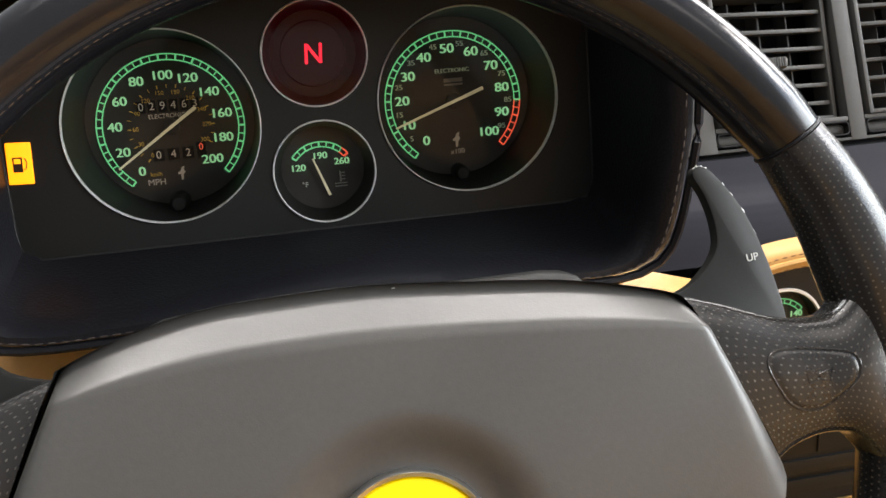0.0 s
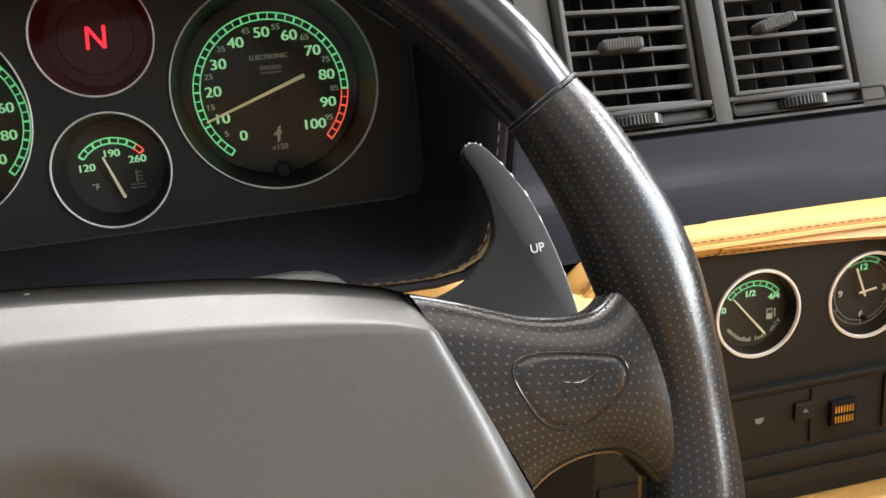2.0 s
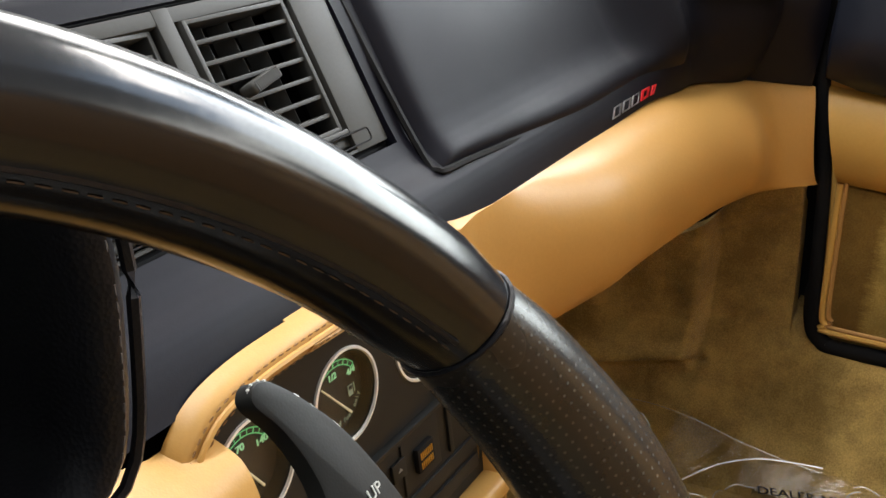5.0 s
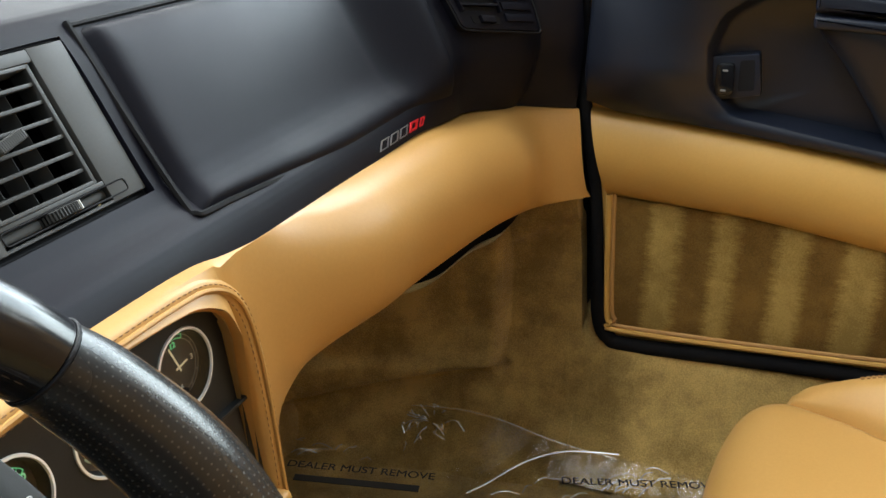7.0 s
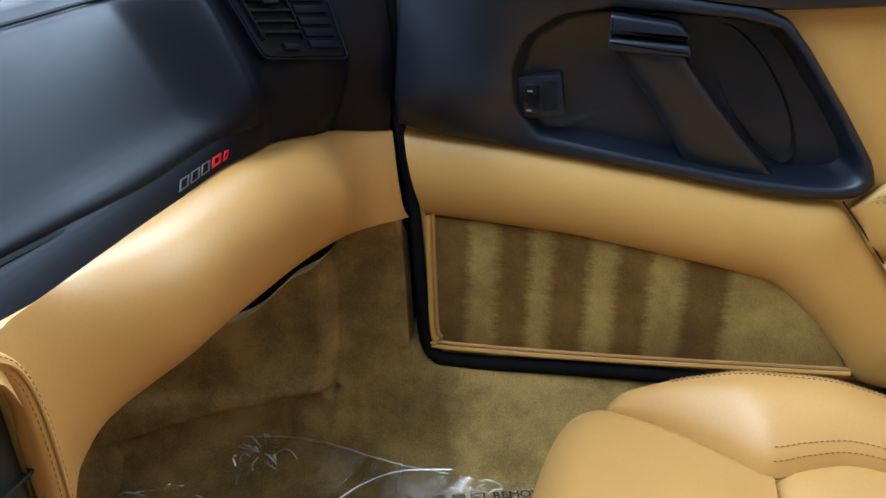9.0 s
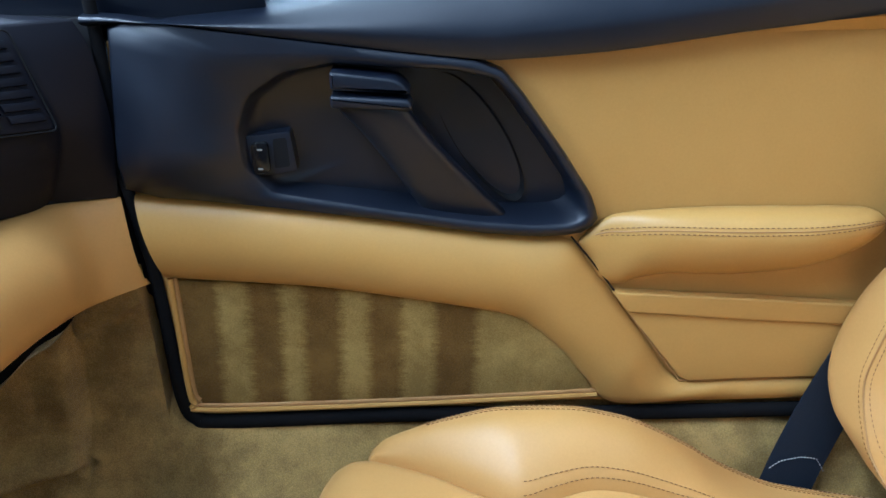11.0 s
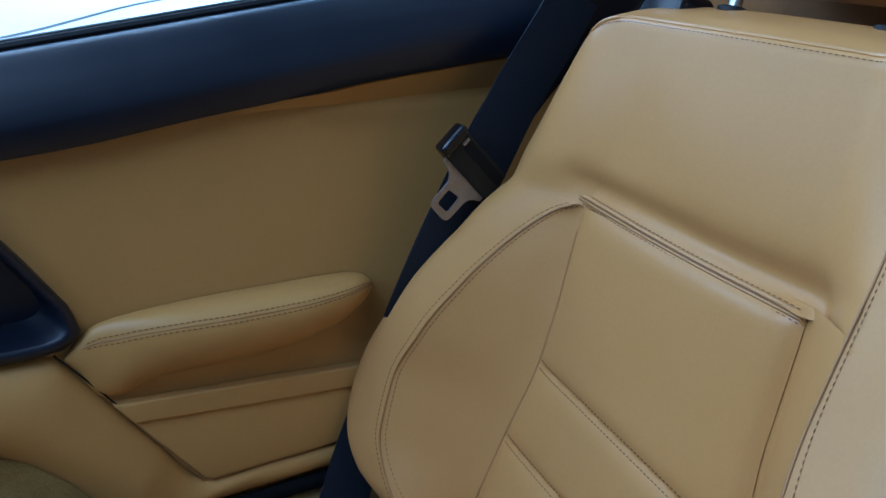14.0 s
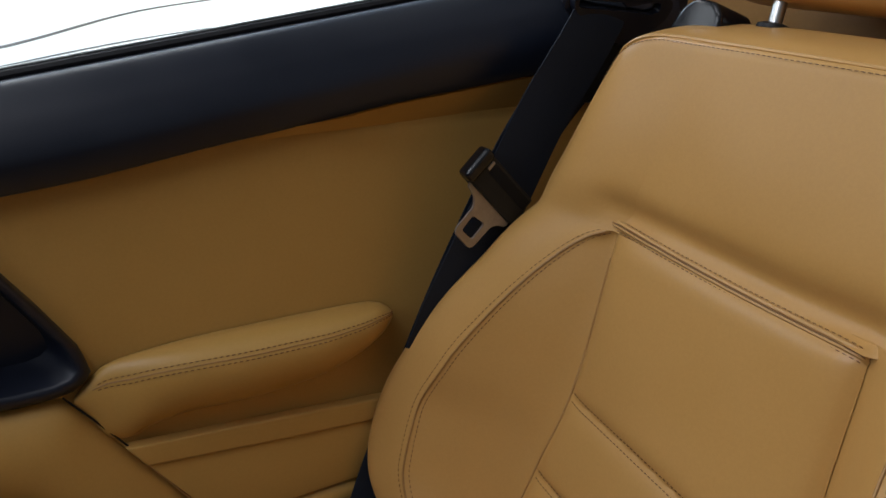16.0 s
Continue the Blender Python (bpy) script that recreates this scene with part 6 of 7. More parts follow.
def hollow(u, v):
    """Depth of the tuck above the panel seam."""
    a = abs(u)
    k = max(0.0, min(1.0, (PAN + 0.045 - a) / 0.06))
    k = k * k * (3 - 2 * k)
    return 0.0085 * k * math.exp(-((v - TOPV - 0.0165 + 0.06 * u) / 0.013) ** 2)


def back_side(v, s, table=R_T):
    """Outer leather from the ridge round to the back."""
    w, b = interp(W_T, v)[0], interp(B_T, v)[0]
    r, h = interp(table, v)
    if table is R_IN:
        b = 0.0
    k = max(0.0, min(1.0, (-v - 0.02) / 0.12))
    u = r + (w - r) * math.sin(s * math.pi / 2) ** (0.65 - 0.17 * k)
    return u, h - (h + 0.11) * (1 - math.cos(s * math.pi / 2)) ** (2.2 + k) + b * math.sin(math.pi * min(1.0, s * (1.5 - 0.5 * k)))


def on_back(u, v, n):
    return SB @ Vector((u, v, n))


CUTS = (-0.176, -0.278, -0.370)
SLANT = 0.13


def panel_point(u, v):
    vv = TOPV - 0.423 * v
    p = interp(P_T, vv)[0]
    uu = (u - 0.5) * 2 * p
    e = min(u, 1 - u) * 2 * p
    d = min(abs(vv + SLANT * uu - c) for c in CUTS)
    top = 1 - math.exp(-max(0.0, TOPV - 0.064 * uu * math.exp(-v / 0.05) - vv) / 0.008)
    return on_back(uu, vv, -0.002 + (0.012 - 0.0085 * math.exp(-d / 0.009)) * (1 - math.exp(-e / 0.010)) * top)


part("back_panel", grid(panel_point, 36, 130), TAN, seat, "ribbed tan leather centre panel")


def bolster(sgn):
    table = R_T if sgn < 0 else R_IN
    end = TOPV if sgn < 0 else 0.17

    def ridge(i):
        vv = end - 0.002 - (0.39 + end) * i / 60
        return (vv, *interp(table, vv))

    def inner(u, v):
        vv = TOPV - 0.423 * v
        r, h = interp(table, vv)
        w = u
        pn = interp(P_T, vv)[0]
        return on_back(sgn * (pn + (r - pn) * w), vv, -0.003 + (h + 0.003) * (w ** 1.5) + 0.006 * math.sin(math.pi * w) * (min(1, v * 6) if sgn < 0 else 1.0))

    part("bolster_face", grid(inner, 18, 50), TAN, seat, "tan leather bolster face")

    def outer(u, v):
        lap = 0.09
        vv = TOPV + lap - (0.423 + lap) * v
        uu, n = back_side(vv, u, table)
        pinch = 0.006 * math.exp(-((vv - 0.03) / 0.02) ** 2) * math.exp(-((uu - PAN) / 0.05) ** 2) + hollow(sgn * uu, vv)
        return on_back(sgn * uu, vv, n - pinch + 0.0004 * (1 - math.exp(-max(0.0, TOPV + lap - vv) / 0.02)) * (vv > TOPV))

    part("bolster_side", grid(outer, 30, 70), TAN, seat, "tan leather bolster side")
    crease = [on_back(sgn * interp(P_T, TOPV - 0.41 * i / 60)[0], TOPV - 0.41 * i / 60, -0.0015) for i in range(61)]
    part("panel_crease", tube(crease[4:], 0.0013 if sgn < 0 else 0.0008, 6), TAN_DARK if sgn < 0 else TAN, seat, "tucked seam beside the panel")
    line = [on_back(sgn * r, vv, h + 0.0005) for vv, r, h in map(ridge, range(61))]
    part("bolster_seam", tube(line, 0.0013, 6), TAN_DARK, seat, "double-stitched seam")
    rows = [[], []]
    for vv, r, h in map(ridge, range(61)):
        pn = interp(P_T, vv)[0]
        w = max(0.0, 1 - 0.004 / max(0.01, r - pn))
        inner_n = -0.003 + (h + 0.003) * w ** 1.5 + 0.006 * math.sin(math.pi * w) * min(1, max(0.0, (TOPV - vv) / 0.423 * 6))
        rows[0].append(on_back(sgn * (pn + (r - pn) * w), vv, inner_n + 0.0007))
        uu, n = back_side(vv, 0.008, table)
        rows[1].append(on_back(sgn * uu, vv, n + 0.0007))
    for row in rows if sgn < 0 else rows[1:]:
        part("bolster_stitching", stitches(row, 0.0058, 0.0040, 0.00055), THREAD, seat, "brown thread stitching")


bolster(1)
bolster(-1)


def upper_point(u, v):
    side = (u - 0.5) * 2
    if v < 0.74:
        u0 = max(0.0, side) / 0.62 * 0.213
        low_edge = TOPV - 0.064 * min(u0, PAN)
        vv, back, up = low_edge + (0.206 - low_edge) * (v / 0.74), 0.0, 0.0
    else:
        t = (v - 0.74) / 0.26
        vv = 0.206 + 0.012 * math.sin(min(1, t * 2.2) * math.pi / 2)
        back, up = 0.125 * t ** 1.3, 0.022 * min(1.0, t * 1.4) ** 1.5
    a = abs(side)
    table = R_T if side < 0 else R_IN
    r, h = interp(table, vv)
    h0 = interp(R_T, vv)[1]
    if side >= 0 and a < 0.62:
        uu = r * a / 0.62
        k = max(0.0, (uu - PAN) / (r - PAN))
        ease = min(1.0, k / 0.15)
        h0 -= (h0 + 0.003) * ease * ease * (3 - 2 * ease) * math.exp(-max(0.0, vv - TOPV) / 0.022)
        n = h0 + (h - h0) * k ** 1.5 + 0.004 * math.cos(math.pi * min(1.0, uu / PAN) / 2) * min(1, (vv - TOPV) / 0.05) + 0.006 * math.sin(math.pi * k) - 0.3 * ease * max(0.0, TOPV + 0.002 - vv)
    elif a < 0.62:
        uu = r * a / 0.62
        n = h + 0.004 * math.cos(math.pi * a / 1.24) * min(1, (vv - TOPV) / 0.05)
    else:
        uu, n = back_side(vv, (a - 0.62) / 0.38, table)
    corner = max(0.0, (vv - 0.175) / 0.043)
    uu -= 0.022 * corner ** 2.5 * (uu / 0.2) ** 3
    pinch = 0.006 * math.exp(-((vv - 0.03) / 0.02) ** 2) * math.exp(-((uu - PAN) / 0.05) ** 2) + hollow(math.copysign(uu, side), vv)
    return on_back((1 if side >= 0 else -1) * uu, vv + up * (1 - (uu / 0.23) ** 4), max(n - back, -0.125) - pinch)


part("upper_pad", grid(upper_point, 90, 56), TAN, seat, "smooth tan leather upper pad")
def edge_row(v, n):
    """Row along the upper edge of the pad that bends down at its corners."""
    row = []
    for i in range(n + 1):
        u = 0.06 + 0.88 * i / n
        c = max(0.0, (0.17 - min(u, 1 - u)) / 0.11)
        row.append(Vector(upper_point(u, v - 0.14 * c * c)))
    return row


part("top_piping", tube(smooth_path(edge_row(0.765, 40), 3), 0.0022, 6), TAN, seat, "leather piping")
part("top_stitching", stitches([p + Vector((0, 0.0006, 0.0003)) for p in edge_row(0.740, 70)], 0.0058, 0.0040, 0.00062), THREAD, seat, "brown thread stitching")
side_row = [Vector(upper_point(0.055 + 0.03 * i / 40, 0.70 * i / 40 + 0.02)) for i in range(41)]
part("side_stitching", stitches([p + Vector((0, 0.0008, 0.0003)) for p in side_row], 0.0058, 0.0040, 0.00062), THREAD, seat, "brown thread stitching")
seam_row = [on_back((i / 40 - 0.5) * 2 * PAN, TOPV + 0.0005 - 0.064 * (i / 40 - 0.5) * 2 * PAN - 0.003 * math.sin(math.pi * i / 40), 0.0045) for i in range(41)]
end_v = TOPV - 0.064 * PAN
seam_row = seam_row[:38] + [on_back(PAN - 0.009 + 0.0060 * math.sin(q), end_v - 0.0045 + 0.0045 * math.cos(q), 0.0038 - 0.004 * q) for q in (0.5, 1.0, 1.5)]
part("panel_seam", tube([p + Vector((0, 0.0006, 0.0021)) for p in seam_row[1:]], 0.0024, 6), TAN, seat, "leather piping across the panel")
part("panel_seam", tube([p + Vector((0, 0.0006, -0.0023)) for p in seam_row], 0.0022, 6), TAN, seat, "leather piping across the panel")
part("panel_seam_line", tube([p + Vector((0, 0.0022, -0.0001)) for p in seam_row], 0.0006, 5), THREAD, seat, "dark line between the pipings")
for d in (0.0062, -0.0058):
    part("panel_stitching", stitches([p + Vector((0, 0.0024, d)) for p in seam_row[3 if d > 0 else 1:40]], 0.0058, 0.0040, 0.00062), THREAD, seat, "brown thread stitching")
for c in CUTS:
    for d in (0.0045, -0.0045):
        row = []
        for i in range(41):
            s = 0.03 + 0.94 * i / 40
            vv = c + d
            for _ in range(3):
                vv = c + d - SLANT * (s - 0.5) * 2 * interp(P_T, vv)[0]
            row.append(Vector(panel_point(s, (TOPV - vv) / 0.423)) + Vector((0, 0.0008, 0)))
        part("rib_stitching", stitches(row, 0.0052, 0.0036, 0.00062), THREAD, seat, "brown thread stitching")
part("back_shell", loft([[on_back(sg * u, v, n) for sg, u, v in [(1, interp(W_T, q)[0] * k, q) for q in (-0.40, -0.36, -0.30, -0.2, -0.1, 0, 0.1, 0.18, 0.2)] + [(-1, interp(W_T, q)[0] * k, q) for q in (0.2, 0.18, 0.1, 0, -0.1, -0.2, -0.30, -0.36, -0.40)]] for k, n in ((0.985, -0.10), (0.97, -0.13), (0.9, -0.15))], cap=True), TAN_DARK, seat, "tan leather seat back shell")

headrest = part("headrest", rbox(SB @ Matrix.Translation((-0.005, 0.357, -0.085)), (0.33, 0.190, 0.100), 0.036, 6), TAN, seat, "padded tan leather headrest")
part("headrest_stitching", stitches([SB @ Vector((0.150, 0.30 + 0.12 * i / 10, -0.0345)) for i in range(11)], 0.0058, 0.0040, 0.0005), THREAD, headrest)
part("headrest_stitching", stitches([SB @ Vector((-0.125, 0.30 + 0.12 * i / 10, -0.0340)) for i in range(11)], 0.0058, 0.0040, 0.0005), THREAD, headrest)
for u in (-0.088, 0.088):
    post = part("headrest_post", lathe([(0.0065, 0.0), (0.0065, 0.09)], SB @ Matrix.Translation((u, 0.205, -0.070)) @ Matrix.Rotation(radians(-90), 4, "X"), 20), CHROME, seat, "bare steel headrest post")
    part("post_collar", lathe([(0.016, 0.0), (0.0155, 0.004), (0.010, 0.006), (0.0075, 0.006)], SB @ Matrix.Translation((u, 0.2365, -0.070)) @ Matrix.Rotation(radians(-90), 4, "X"), 24), PANEL, post, "black plastic collar")
lever = rounded([(-0.192, 0.206), (-0.172, 0.242), (-0.158, 0.252), (-0.130, 0.250), (-0.120, 0.238), (-0.120, 0.204)], [0.002, 0.008, 0.008, 0.008, 0.006, 0.002])
part("backrest_lever", prism(lever, lambda a, b, c: on_back(a, b + 0.10 * (c - 0.03), -0.080 + c), 0.048, 0.006, 3), GLOSS, seat, "glossy black tilt lever")

# cushion
CX = 0.693


IN_T = [  # y, half width of the inner seam, its height
    (-0.46, 0.165, 0.325), (-0.30, 0.182, 0.345), (-0.20, 0.188, 0.372), (-0.10, 0.184, 0.396), (-0.05, 0.172, 0.390), (-0.02, 0.165, 0.382), (0.02, 0.186, 0.382), (0.08, 0.226, 0.380), (0.145, 0.262, 0.372)]
CREST_T = [  # y, half width and height of the thigh bolster's crest, outer half width
    (-0.46, 0.255, 0.315, 0.300), (-0.34, 0.257, 0.330, 0.315), (-0.27, 0.257, 0.357, 0.318), (-0.20, 0.255, 0.400, 0.318), (-0.135, 0.252, 0.430, 0.318), (-0.07, 0.250, 0.442, 0.318), (0.0, 0.253, 0.438, 0.316), (0.055, 0.258, 0.422, 0.312), (0.10, 0.266, 0.402, 0.306), (0.137, 0.278, 0.378, 0.296), (0.145, 0.280, 0.368, 0.290)]


def nose_point(u, v):
    """Front pad of the cushion, rolling down in front."""
    side = (u - 0.5) * 2
    if v < 0.55:
        y, a = -0.02 + 0.165 * (v / 0.55), 0.0
    else:
        a = (v - 0.55) / 0.45 * math.pi * 0.66
        y = 0.145
    half, zi = interp(IN_T, y)
    crown = 0.018 * (1 - side * side) * min(1.0, (y + 0.02) / 0.05)
    z = zi + crown - 0.010 * math.exp(-(1 - abs(side)) / 0.03) - 0.085 * (1 - math.cos(a))
    y += 0.080 * math.sin(a) * (1 - 0.15 * side ** 4) - 0.010 * side ** 4 * (v > 0.55) * math.sin(a / 2)
    return (CX + (half + 0.012 * math.sin(a)) * side, y, z)


part("cushion_front", grid(nose_point, 48, 48), TAN, seat, "smooth tan leather front pad")


def cush_point(u, v):
    side = (u - 0.5) * 2
    y = -0.022 - 0.44 * v
    half, zi = interp(IN_T, y)
    z = 0.368 - 0.03 * v + (zi - 0.368 + 0.03 * v) * side ** 4 - 0.012 * math.exp(-v / 0.02) + 0.005 * abs(math.sin(math.pi * v * 4.5)) ** 0.4 * (1 - side ** 4) - 0.008 * math.exp(-(1 - abs(side)) / 0.03)
    return (CX + half * side, y, z)


part("cushion_panel", grid(cush_point, 36, 60), TAN, seat, "ribbed tan leather cushion panel")


def cushion_side(sgn):
    def fn(u, v):
        y = 0.145 - 0.60 * v
        s0, zi = interp(IN_T, y)
        s1, zc, s2 = interp(CREST_T, y)
        if u < 0.5:
            t = u / 0.5
            return (CX + sgn * (s0 + (s1 - s0) * t), y, zi + (zc - zi) * math.sin(t * math.pi / 2) ** 0.85 - 0.010 * math.exp(-t / 0.05))
        a = (u - 0.5) * math.pi
        return (CX + sgn * (s1 + (s2 - s1) * math.sin(a) ** 0.9), y, zc - (zc - 0.19) * (1 - math.cos(a)) ** 1.25)

    part("cushion_bolster", grid(fn, 44, 70), TAN, seat, "raised tan leather thigh bolster")
    nose_cap = [Vector(fn(i / 30, 0.0)) for i in range(31)]
    part("bolster_front", grid(lambda u, v: nose_cap[int(u * 30 + 0.5)] + Vector((0, 0.020 * math.sin(v * math.pi / 2), -(nose_cap[int(u * 30 + 0.5)].z - 0.19) * (1 - math.cos(v * math.pi / 2)))), 30, 8), TAN, seat)
    inner_line = [Vector(fn(0.0, 0.275 + 0.70 * i / 50)) for i in range(51)]
    part("cushion_seam", tube([p + Vector((0, 0, -0.004)) for p in inner_line], 0.0020, 6), TAN_DARK, seat, "piped cushion seam")
    for d in (0.035, 0.085):
        part("cushion_stitching", stitches([Vector(fn(d, 0.275 + 0.70 * i / 50)) + Vector((0, 0, 0.0010)) for i in range(51)], 0.0058, 0.0040, 0.00062), THREAD, seat, "brown thread stitching")
    for d in (0.525, 0.575):
        part("cushion_stitching", stitches([Vector(fn(d, 0.10 + 0.88 * i / 50)) + Vector((sgn * 0.0004, 0, 0.0006)) for i in range(51)], 0.0058, 0.0046, 0.00062), THREAD, seat, "brown thread stitching")
    part("cushion_ridge_seam", tube([Vector(fn(0.55, 0.10 + 0.88 * i / 50)) for i in range(51)], 0.0010, 6), TAN_DARK, seat)
    nose_line = [Vector(fn(0.0, 0.005 + 0.27 * i / 30)) + Vector((0, 0, -0.002)) for i in range(31)]
    part("front_seam", tube(nose_line, 0.0012, 6), TAN_DARK, seat, "seam of the front pad")


cushion_side(1)
cushion_side(-1)
part("seat_base", rbox(Matrix.Translation((CX, -0.14, 0.235)), (0.52, 0.56, 0.12), 0.02, 3), TAN_DARK, seat, "tan leather seat base")
for sx in (-0.20, 0.20):
    part("seat_rail", rbox(Matrix.Translation((CX + sx, -0.14, FLOOR_Z + 0.006)), (0.03, 0.58, 0.03), 0.004), STEEL, seat, "steel seat runner")

# ---------------------------------------------------------------- seat belt
belt_ob = thing("seat_belt", (0.98, -0.5, 0.6), "black seat belt with steel tongue hanging beside the seat", "seat belt")
BX = 0.985


def strap(pts, width, level=0.0):
    path = smooth_path(pts, 10)

    def fn(u, v):
        p = at_curve(path, u)
        d = (at_curve(path, min(1, u + 0.01)) - at_curve(path, max(0, u - 0.01))).normalized()
        s = d.cross(Vector((-1, 0, 0.0))).normalized()
        if level and u < level:
            s = s.lerp(Vector((0, 1.09, 0.05)), 1 - u / level)
        return p + s * width * (v - 0.5) + Vector((-0.002 * math.sin(math.pi * v), 0, 0))

    return thicken(grid(fn, 60, 6), 0.0016)


part("shoulder_strap", strap([(BX + 0.010, -0.6505, 0.9850), (BX - 0.008, -0.6470, 0.9780), (BX - 0.007, -0.6265, 0.9380), (BX, -0.584, 0.866), (BX + 0.001, -0.545, 0.790), (BX + 0.004, -0.508, 0.716), (BX + 0.012, -0.480, 0.650), (BX + 0.022, -0.466, 0.600)], 0.070, 0.32), WEB, belt_ob, "black woven webbing")
part("lap_strap", strap([(1.004, -0.705, 0.975), (1.002, -0.645, 0.915), (1.003, -0.588, 0.850), (1.008, -0.545, 0.770), (1.022, -0.486, 0.627), (1.034, -0.429, 0.461), (1.024, -0.390, 0.365), (1.000, -0.355, 0.275), (0.962, -0.330, 0.195)], 0.070), WEB, belt_ob, "black woven webbing")
part("strap_stitching", stitches([(1.008, -0.340, 0.322), (1.009, -0.352, 0.332), (1.010, -0.378, 0.338), (1.012, -0.398, 0.334), (1.006, -0.408, 0.318)], 0.004, 0.003, 0.0007), WHITE, belt_ob)
TG = plane_matrix((BX - 0.013, -0.518, 0.7975), (0, -0.70, -0.714), (0, -0.714, 0.70))
tongue = part("tongue_grip", prism(rounded([(-0.036, -0.0185), (0.046, -0.0185), (0.046, 0.018), (-0.036, 0.018)], 0.004), lambda a, b, c: TG @ Vector((a, b, c - 0.010)), 0.018, 0.003, 3), PANEL, belt_ob, "black plastic belt grip")
part("grip_cap", rbox(TG @ Matrix.Translation((-0.036, 0.0, 0.001)), (0.015, 0.039, 0.020), 0.006, 4), GLOSS, tongue, "rounded glossy end of the grip")
part("grip_slot", rbox(TG @ Matrix.Translation((0.010, 0.0075, 0.0072)), (0.066, 0.013, 0.003), 0.001), DEEP, tongue, "dark slot for the webbing")
part("slot_clip", rbox(TG @ Matrix.Translation((-0.0255, 0.0085, 0.0080)), (0.004, 0.010, 0.003), 0.001), STEEL, tongue)
TP = TG @ Matrix.Translation((0, 0, -0.002))
outer_l = rounded([(-0.0265, -0.015), (-0.0265, -0.0225), (-0.010, -0.0265), (-0.0035, -0.034), (-0.0035, -0.068), (0.029, -0.0695), (0.030, -0.036), (0.035, -0.029), (0.045, -0.024), (0.045, -0.015)], [0.001, 0.003, 0.004, 0.005, 0.009, 0.009, 0.004, 0.004, 0.003, 0.001])
inner_l = rounded([(0.0025, -0.0405), (0.0212, -0.0380), (0.0220, -0.0598), (0.0035, -0.0608)], 0.004)
sheet = bmesh.new()
for lp in (outer_l, inner_l):
    vs = [sheet.verts.new(TP @ Vector((x, y, 0))) for x, y in lp]
    for i in range(len(vs)):
        sheet.edges.new((vs[i], vs[(i + 1) % len(vs)]))
bmesh.ops.triangle_fill(sheet, use_beauty=True, use_dissolve=False, edges=sheet.edges[:])
part("steel_tongue", thicken(sheet, 0.003), STEEL, belt_ob, "worn steel latch tongue with slot")
GU = plane_matrix((0.985, -0.655, 0.990), (0, -0.98, -0.05), (-0.25, 0.0, 0.97))
guide_outer = rounded([(-0.0490, -0.0060), (-0.0490, 0.0130), (-0.0131, 0.0172), (0.0226, 0.0158), (0.0572, 0.0108), (0.0890, 0.0030), (0.0870, -0.0140), (0.0710, -0.0299), (0.0492, -0.0441), (0.0300, -0.0500), (-0.0420, -0.0150)], 0.008)
guide_slot = rounded([(-0.0440, 0.0000), (0.0354, -0.0008), (0.0700, 0.0010), (0.0715, -0.0090), (0.0610, -0.0130), (0.0364, -0.0112), (-0.0420, -0.0085)], 0.0035)
plate = bmesh.new()
for lp in (guide_outer, guide_slot):
    vs = [plate.verts.new(GU @ Vector((a, b, 0.005))) for a, b in lp]
    for i in range(len(vs)):
        plate.edges.new((vs[i], vs[(i + 1) % len(vs)]))
bmesh.ops.triangle_fill(plate, use_beauty=True, use_dissolve=False, edges=plate.edges[:])
guide = part("belt_guide", thicken(plate, 0.010), DOORBLACK, belt_ob, "glossy black belt guide plate with a slot")
part("guide_rim", tube([GU @ Vector((a, b, 0.0)) for a, b in guide_outer], 0.0056, 8, loop=True), DOORBLACK, guide, "rounded rim of the guide")
part("slot_lip", tube([GU @ Vector((a, b, 0.002)) for a, b in guide_slot], 0.0022, 8, loop=True), DOORBLACK, guide, "rounded lip of the slot")
part("guide_bracket", rbox(Matrix.Translation((1.025, -0.680, 0.975)), (0.04, 0.05, 0.04), 0.008), PANEL, belt_ob, "black plastic bracket")
part("guide_post", lathe([(0.0036, 0.0), (0.0036, 0.020), (0.0075, 0.021), (0.0075, 0.026), (0.0040, 0.028), (0.0040, 0.085)], Matrix.Translation((1.030, -0.668, 0.990)), 20), PANEL, belt_ob, "black post above the bracket")

# ---------------------------------------------------------------- plastic sheet on the footwell floor
def film_point(u, v):
    x = 0.47 + 0.517 * u + 0.008 * noise.noise(Vector((0, v * 6, 5)))
    y = 0.16 + 0.62 * v
    z = floor_point((x - 0.44) / 0.60, (y + 0.80) / 1.85)[2] + 0.010
    slope = [(b, a) for a, b in SILL_X]
    z = max(z, interp(slope, x + 0.018 * max(0.0, min(1.0, (y - 0.43) / 0.08)))[0] + 0.012)
    z += 0.012 * abs(noise.noise(Vector((x * 5, y * 5, 11)))) + 0.012 * abs(noise.noise(Vector((x * 13, y * 11, 4)))) ** 1.3 + 0.002 * abs(noise.noise(Vector((x * 38, y * 30, 7))))
    return Vector((x, y, z))


sheet_ob = thing("protective_plastic_sheet", (0.7, 0.5, FLOOR_Z), "crumpled clear plastic sheet with black print on the carpet", "plastic sheet")
part("film", grid(film_point, 150, 150), FILM, sheet_ob, "clear crumpled plastic film", sharp=25).visible_shadow = False


def on_film(x, y, h=0.001):
    return film_point((x - 0.47) / 0.517, (y - 0.16) / 0.62) + Vector((0, 0, h))


# each fold is a pale cord standing in for a glint on the film
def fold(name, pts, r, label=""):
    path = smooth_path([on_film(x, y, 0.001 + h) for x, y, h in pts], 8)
    ob = part(name, tube(path, r, 6, flat=0.5), CREASE_GLINT, sheet_ob, label)
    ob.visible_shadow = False


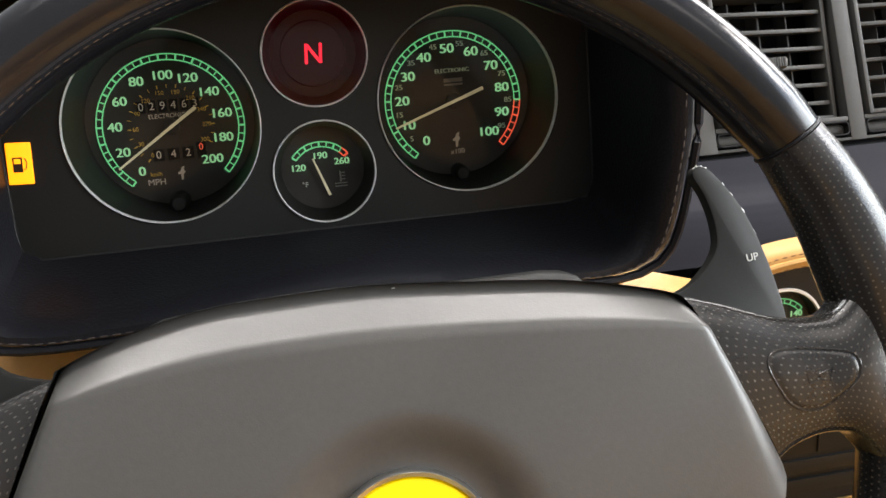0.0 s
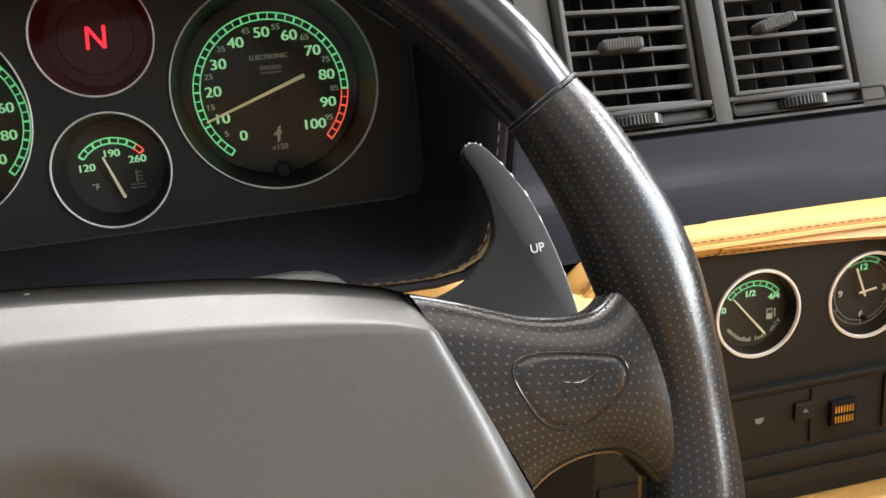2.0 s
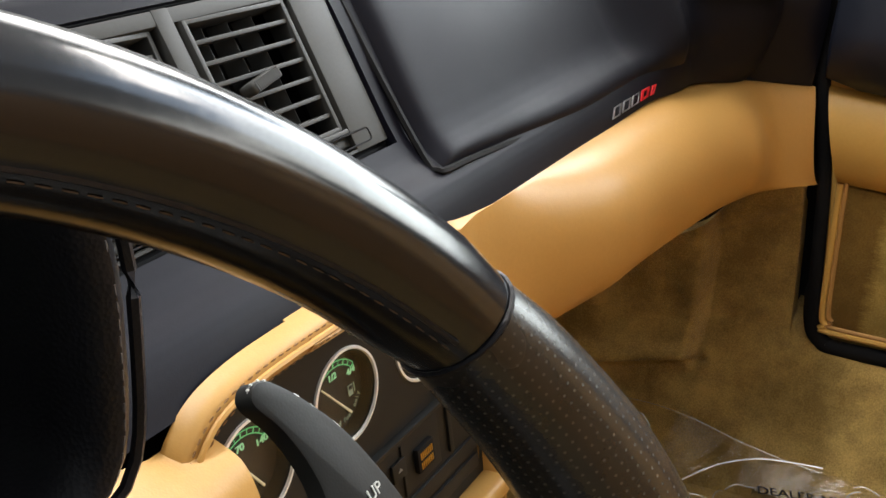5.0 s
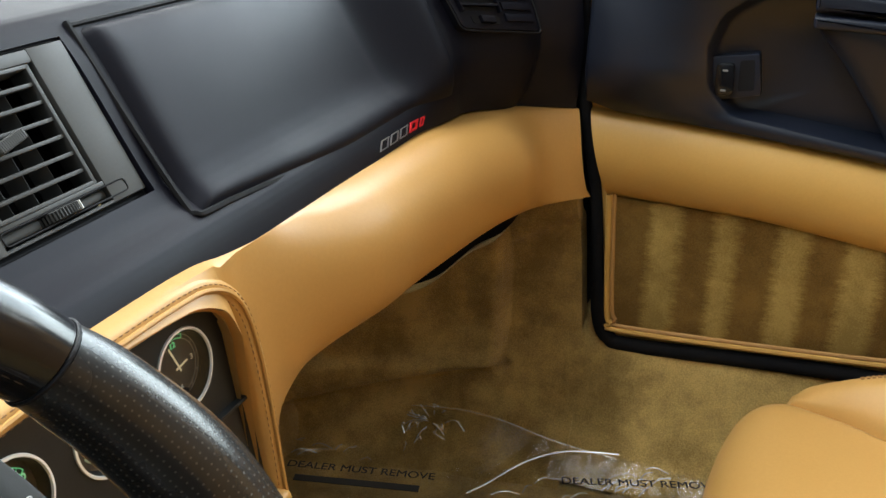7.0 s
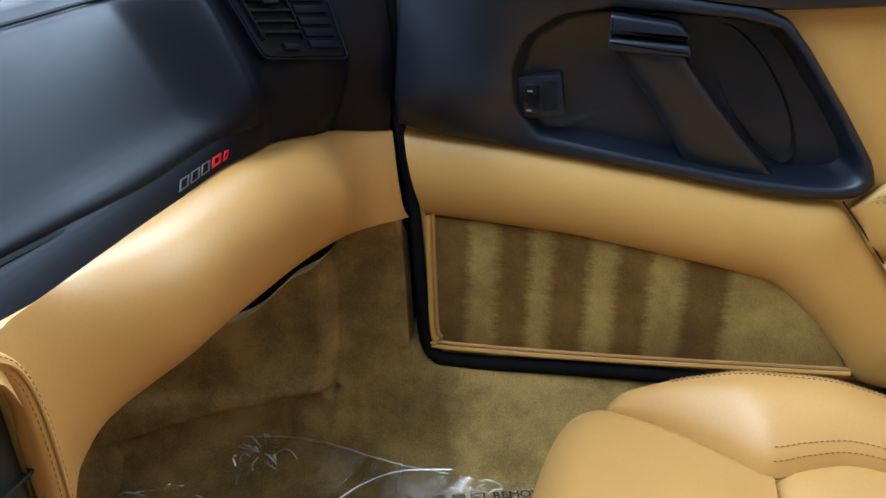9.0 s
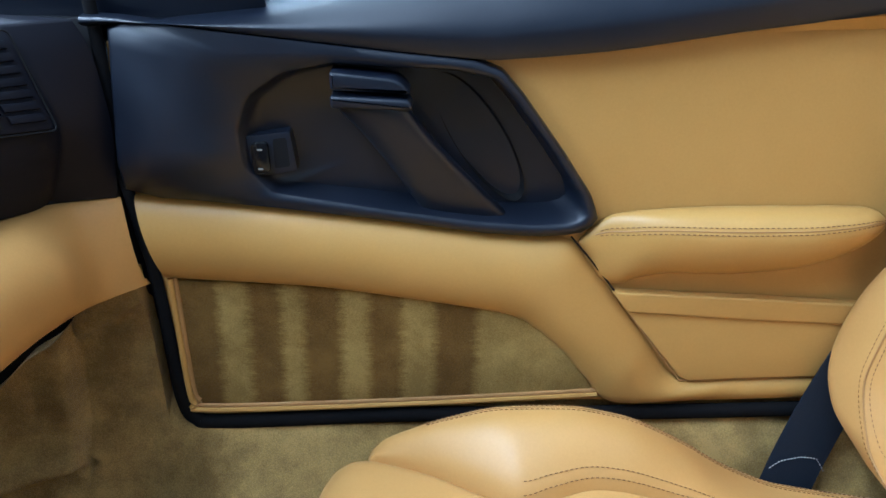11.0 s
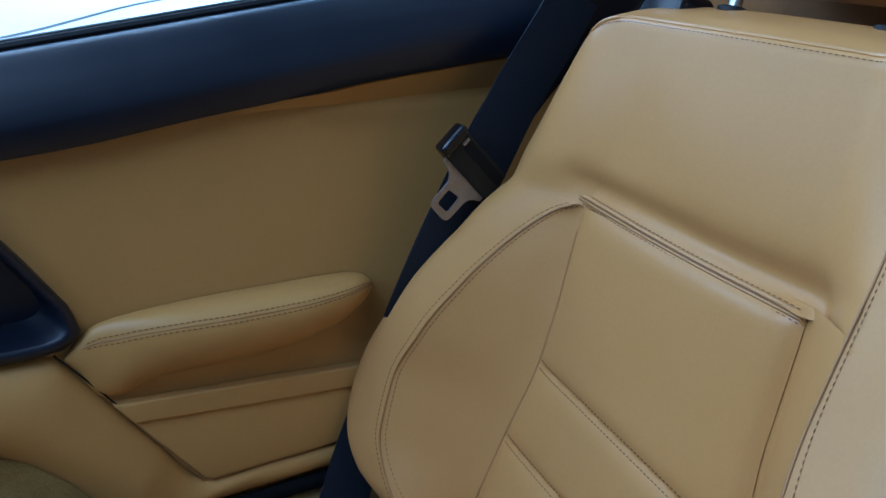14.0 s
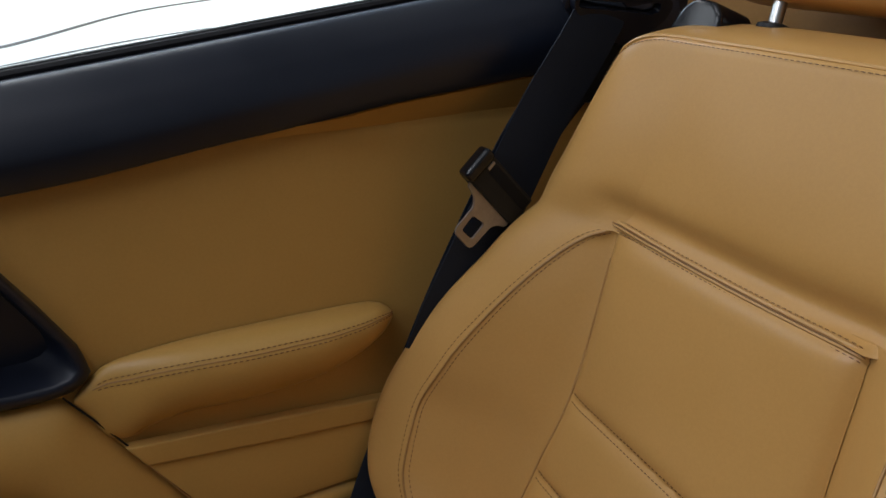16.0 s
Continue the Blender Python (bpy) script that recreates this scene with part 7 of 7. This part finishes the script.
fold("film_fold_glint", [(0.880, 0.505, 0.002), (0.907, 0.487, 0.003), (0.956, 0.453, 0.004), (0.976, 0.411, 0.004), (0.985, 0.372, 0.004), (0.989, 0.338, 0.002)], 0.0016, "glint along a raised fold, drawn as a pale cord")
fold("film_edge_glint", [(0.905, 0.735, 0.004), (0.955, 0.690, 0.003), (0.975, 0.655, 0.006), (0.983, 0.600, 0.004), (0.983, 0.546, 0.003), (0.985, 0.490, 0.002), (0.986, 0.439, 0.003), (0.986, 0.385, 0.002), (0.985, 0.342, 0.003)], 0.0006, "glint along the sheet's free edge, drawn as a thin pale cord")
rnd = random.Random(11)
# pale cords as painted glints: a crinkled star, ragged pleats and a bundle of fine pleats by the sill
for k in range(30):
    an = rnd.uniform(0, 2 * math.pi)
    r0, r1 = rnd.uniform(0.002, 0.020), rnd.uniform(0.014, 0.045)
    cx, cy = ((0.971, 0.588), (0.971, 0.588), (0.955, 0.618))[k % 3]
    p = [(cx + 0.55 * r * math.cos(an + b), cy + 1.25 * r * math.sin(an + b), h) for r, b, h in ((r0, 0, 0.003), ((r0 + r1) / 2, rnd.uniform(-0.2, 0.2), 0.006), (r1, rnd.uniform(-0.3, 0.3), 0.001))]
    fold("film_crease_glint", [(min(x, 0.984), y, h) for x, y, h in p], rnd.uniform(0.0005, 0.0012))
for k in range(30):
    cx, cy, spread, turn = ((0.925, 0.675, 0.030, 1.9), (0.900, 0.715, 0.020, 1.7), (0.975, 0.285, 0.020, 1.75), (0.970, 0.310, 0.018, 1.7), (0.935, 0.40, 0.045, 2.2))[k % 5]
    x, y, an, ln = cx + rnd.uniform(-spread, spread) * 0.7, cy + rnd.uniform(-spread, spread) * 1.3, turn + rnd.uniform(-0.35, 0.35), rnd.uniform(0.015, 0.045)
    fold("film_crease_glint", [(min(0.984, x + s * ln * math.cos(an + 0.25 * s)), min(0.77, y + s * ln * math.sin(an + 0.25 * s)), h) for s, h in ((0, 0.0), (0.35, rnd.uniform(0.001, 0.004)), (0.7, rnd.uniform(0.001, 0.005)), (1, 0.0))], rnd.uniform(0.0005, 0.0011))
TX = plane_matrix((0.861, 0.642, 0.201), (0.233, -0.972, 0.0), (0.972, 0.233, 0.0))
letters("print", "DEALER MUST REMOVE", 0.0185, TX, INK, sheet_ob, bold=0.0002, wide=1.0)
part("print_bar", rbox(TX @ Matrix.Translation((0.0, -0.026, 0.0)), (0.16, 0.012, 0.0006), 0), INK, sheet_ob)
TX2 = plane_matrix((0.957, 0.305, 0.209), (0.32, -0.947, 0.0), (0.947, 0.32, 0.0))
letters("print", "DEALER MUST REMOVE", 0.0185, TX2, INK, sheet_ob, bold=0.0002, wide=1.0)

# dark expansion lines in the showroom floor
for k, pts in enumerate((((7.2, 0.6), (9.25, -0.85), (12.7, -2.9), (15.5, -5.9), (17.9, -10.6), (19.5, -15.0)), ((5.6, 1.4), (7.4, -0.2), (9.6, -2.2), (11.6, -5.0), (12.8, -9.0)))):
    path = smooth_path([(x, y, GROUND_Z + 0.004) for x, y in pts], 8)
    whole("floor_line", tube(path, 0.034 - 0.018 * k, 6, flat=0.3), INK, "thin dark line across the pale showroom floor", "floor line", kind="structure")

# low block added on the showroom floor for an unidentified brown shape outside
plinth = thing("brown_floor_block", (20.5, -13.6, GROUND_Z), "low block, brown on top, standing in for an unidentified brown shape outside", "plinth")
PL = plane_matrix((20.9, -13.9, GROUND_Z), (0.547, -0.836, 0.0), (0.836, 0.547, 0.0))
part("base", rbox(PL @ Matrix.Translation((0, 0, 0.07)), (2.4, 1.3, 0.14), 0.02), GREYPRINT, plinth, "grey base")
part("cover", rbox(PL @ Matrix.Translation((0, 0, 0.20)), (2.3, 1.2, 0.12), 0.04, 3), TAN_DARK, plinth, "brown upper block")
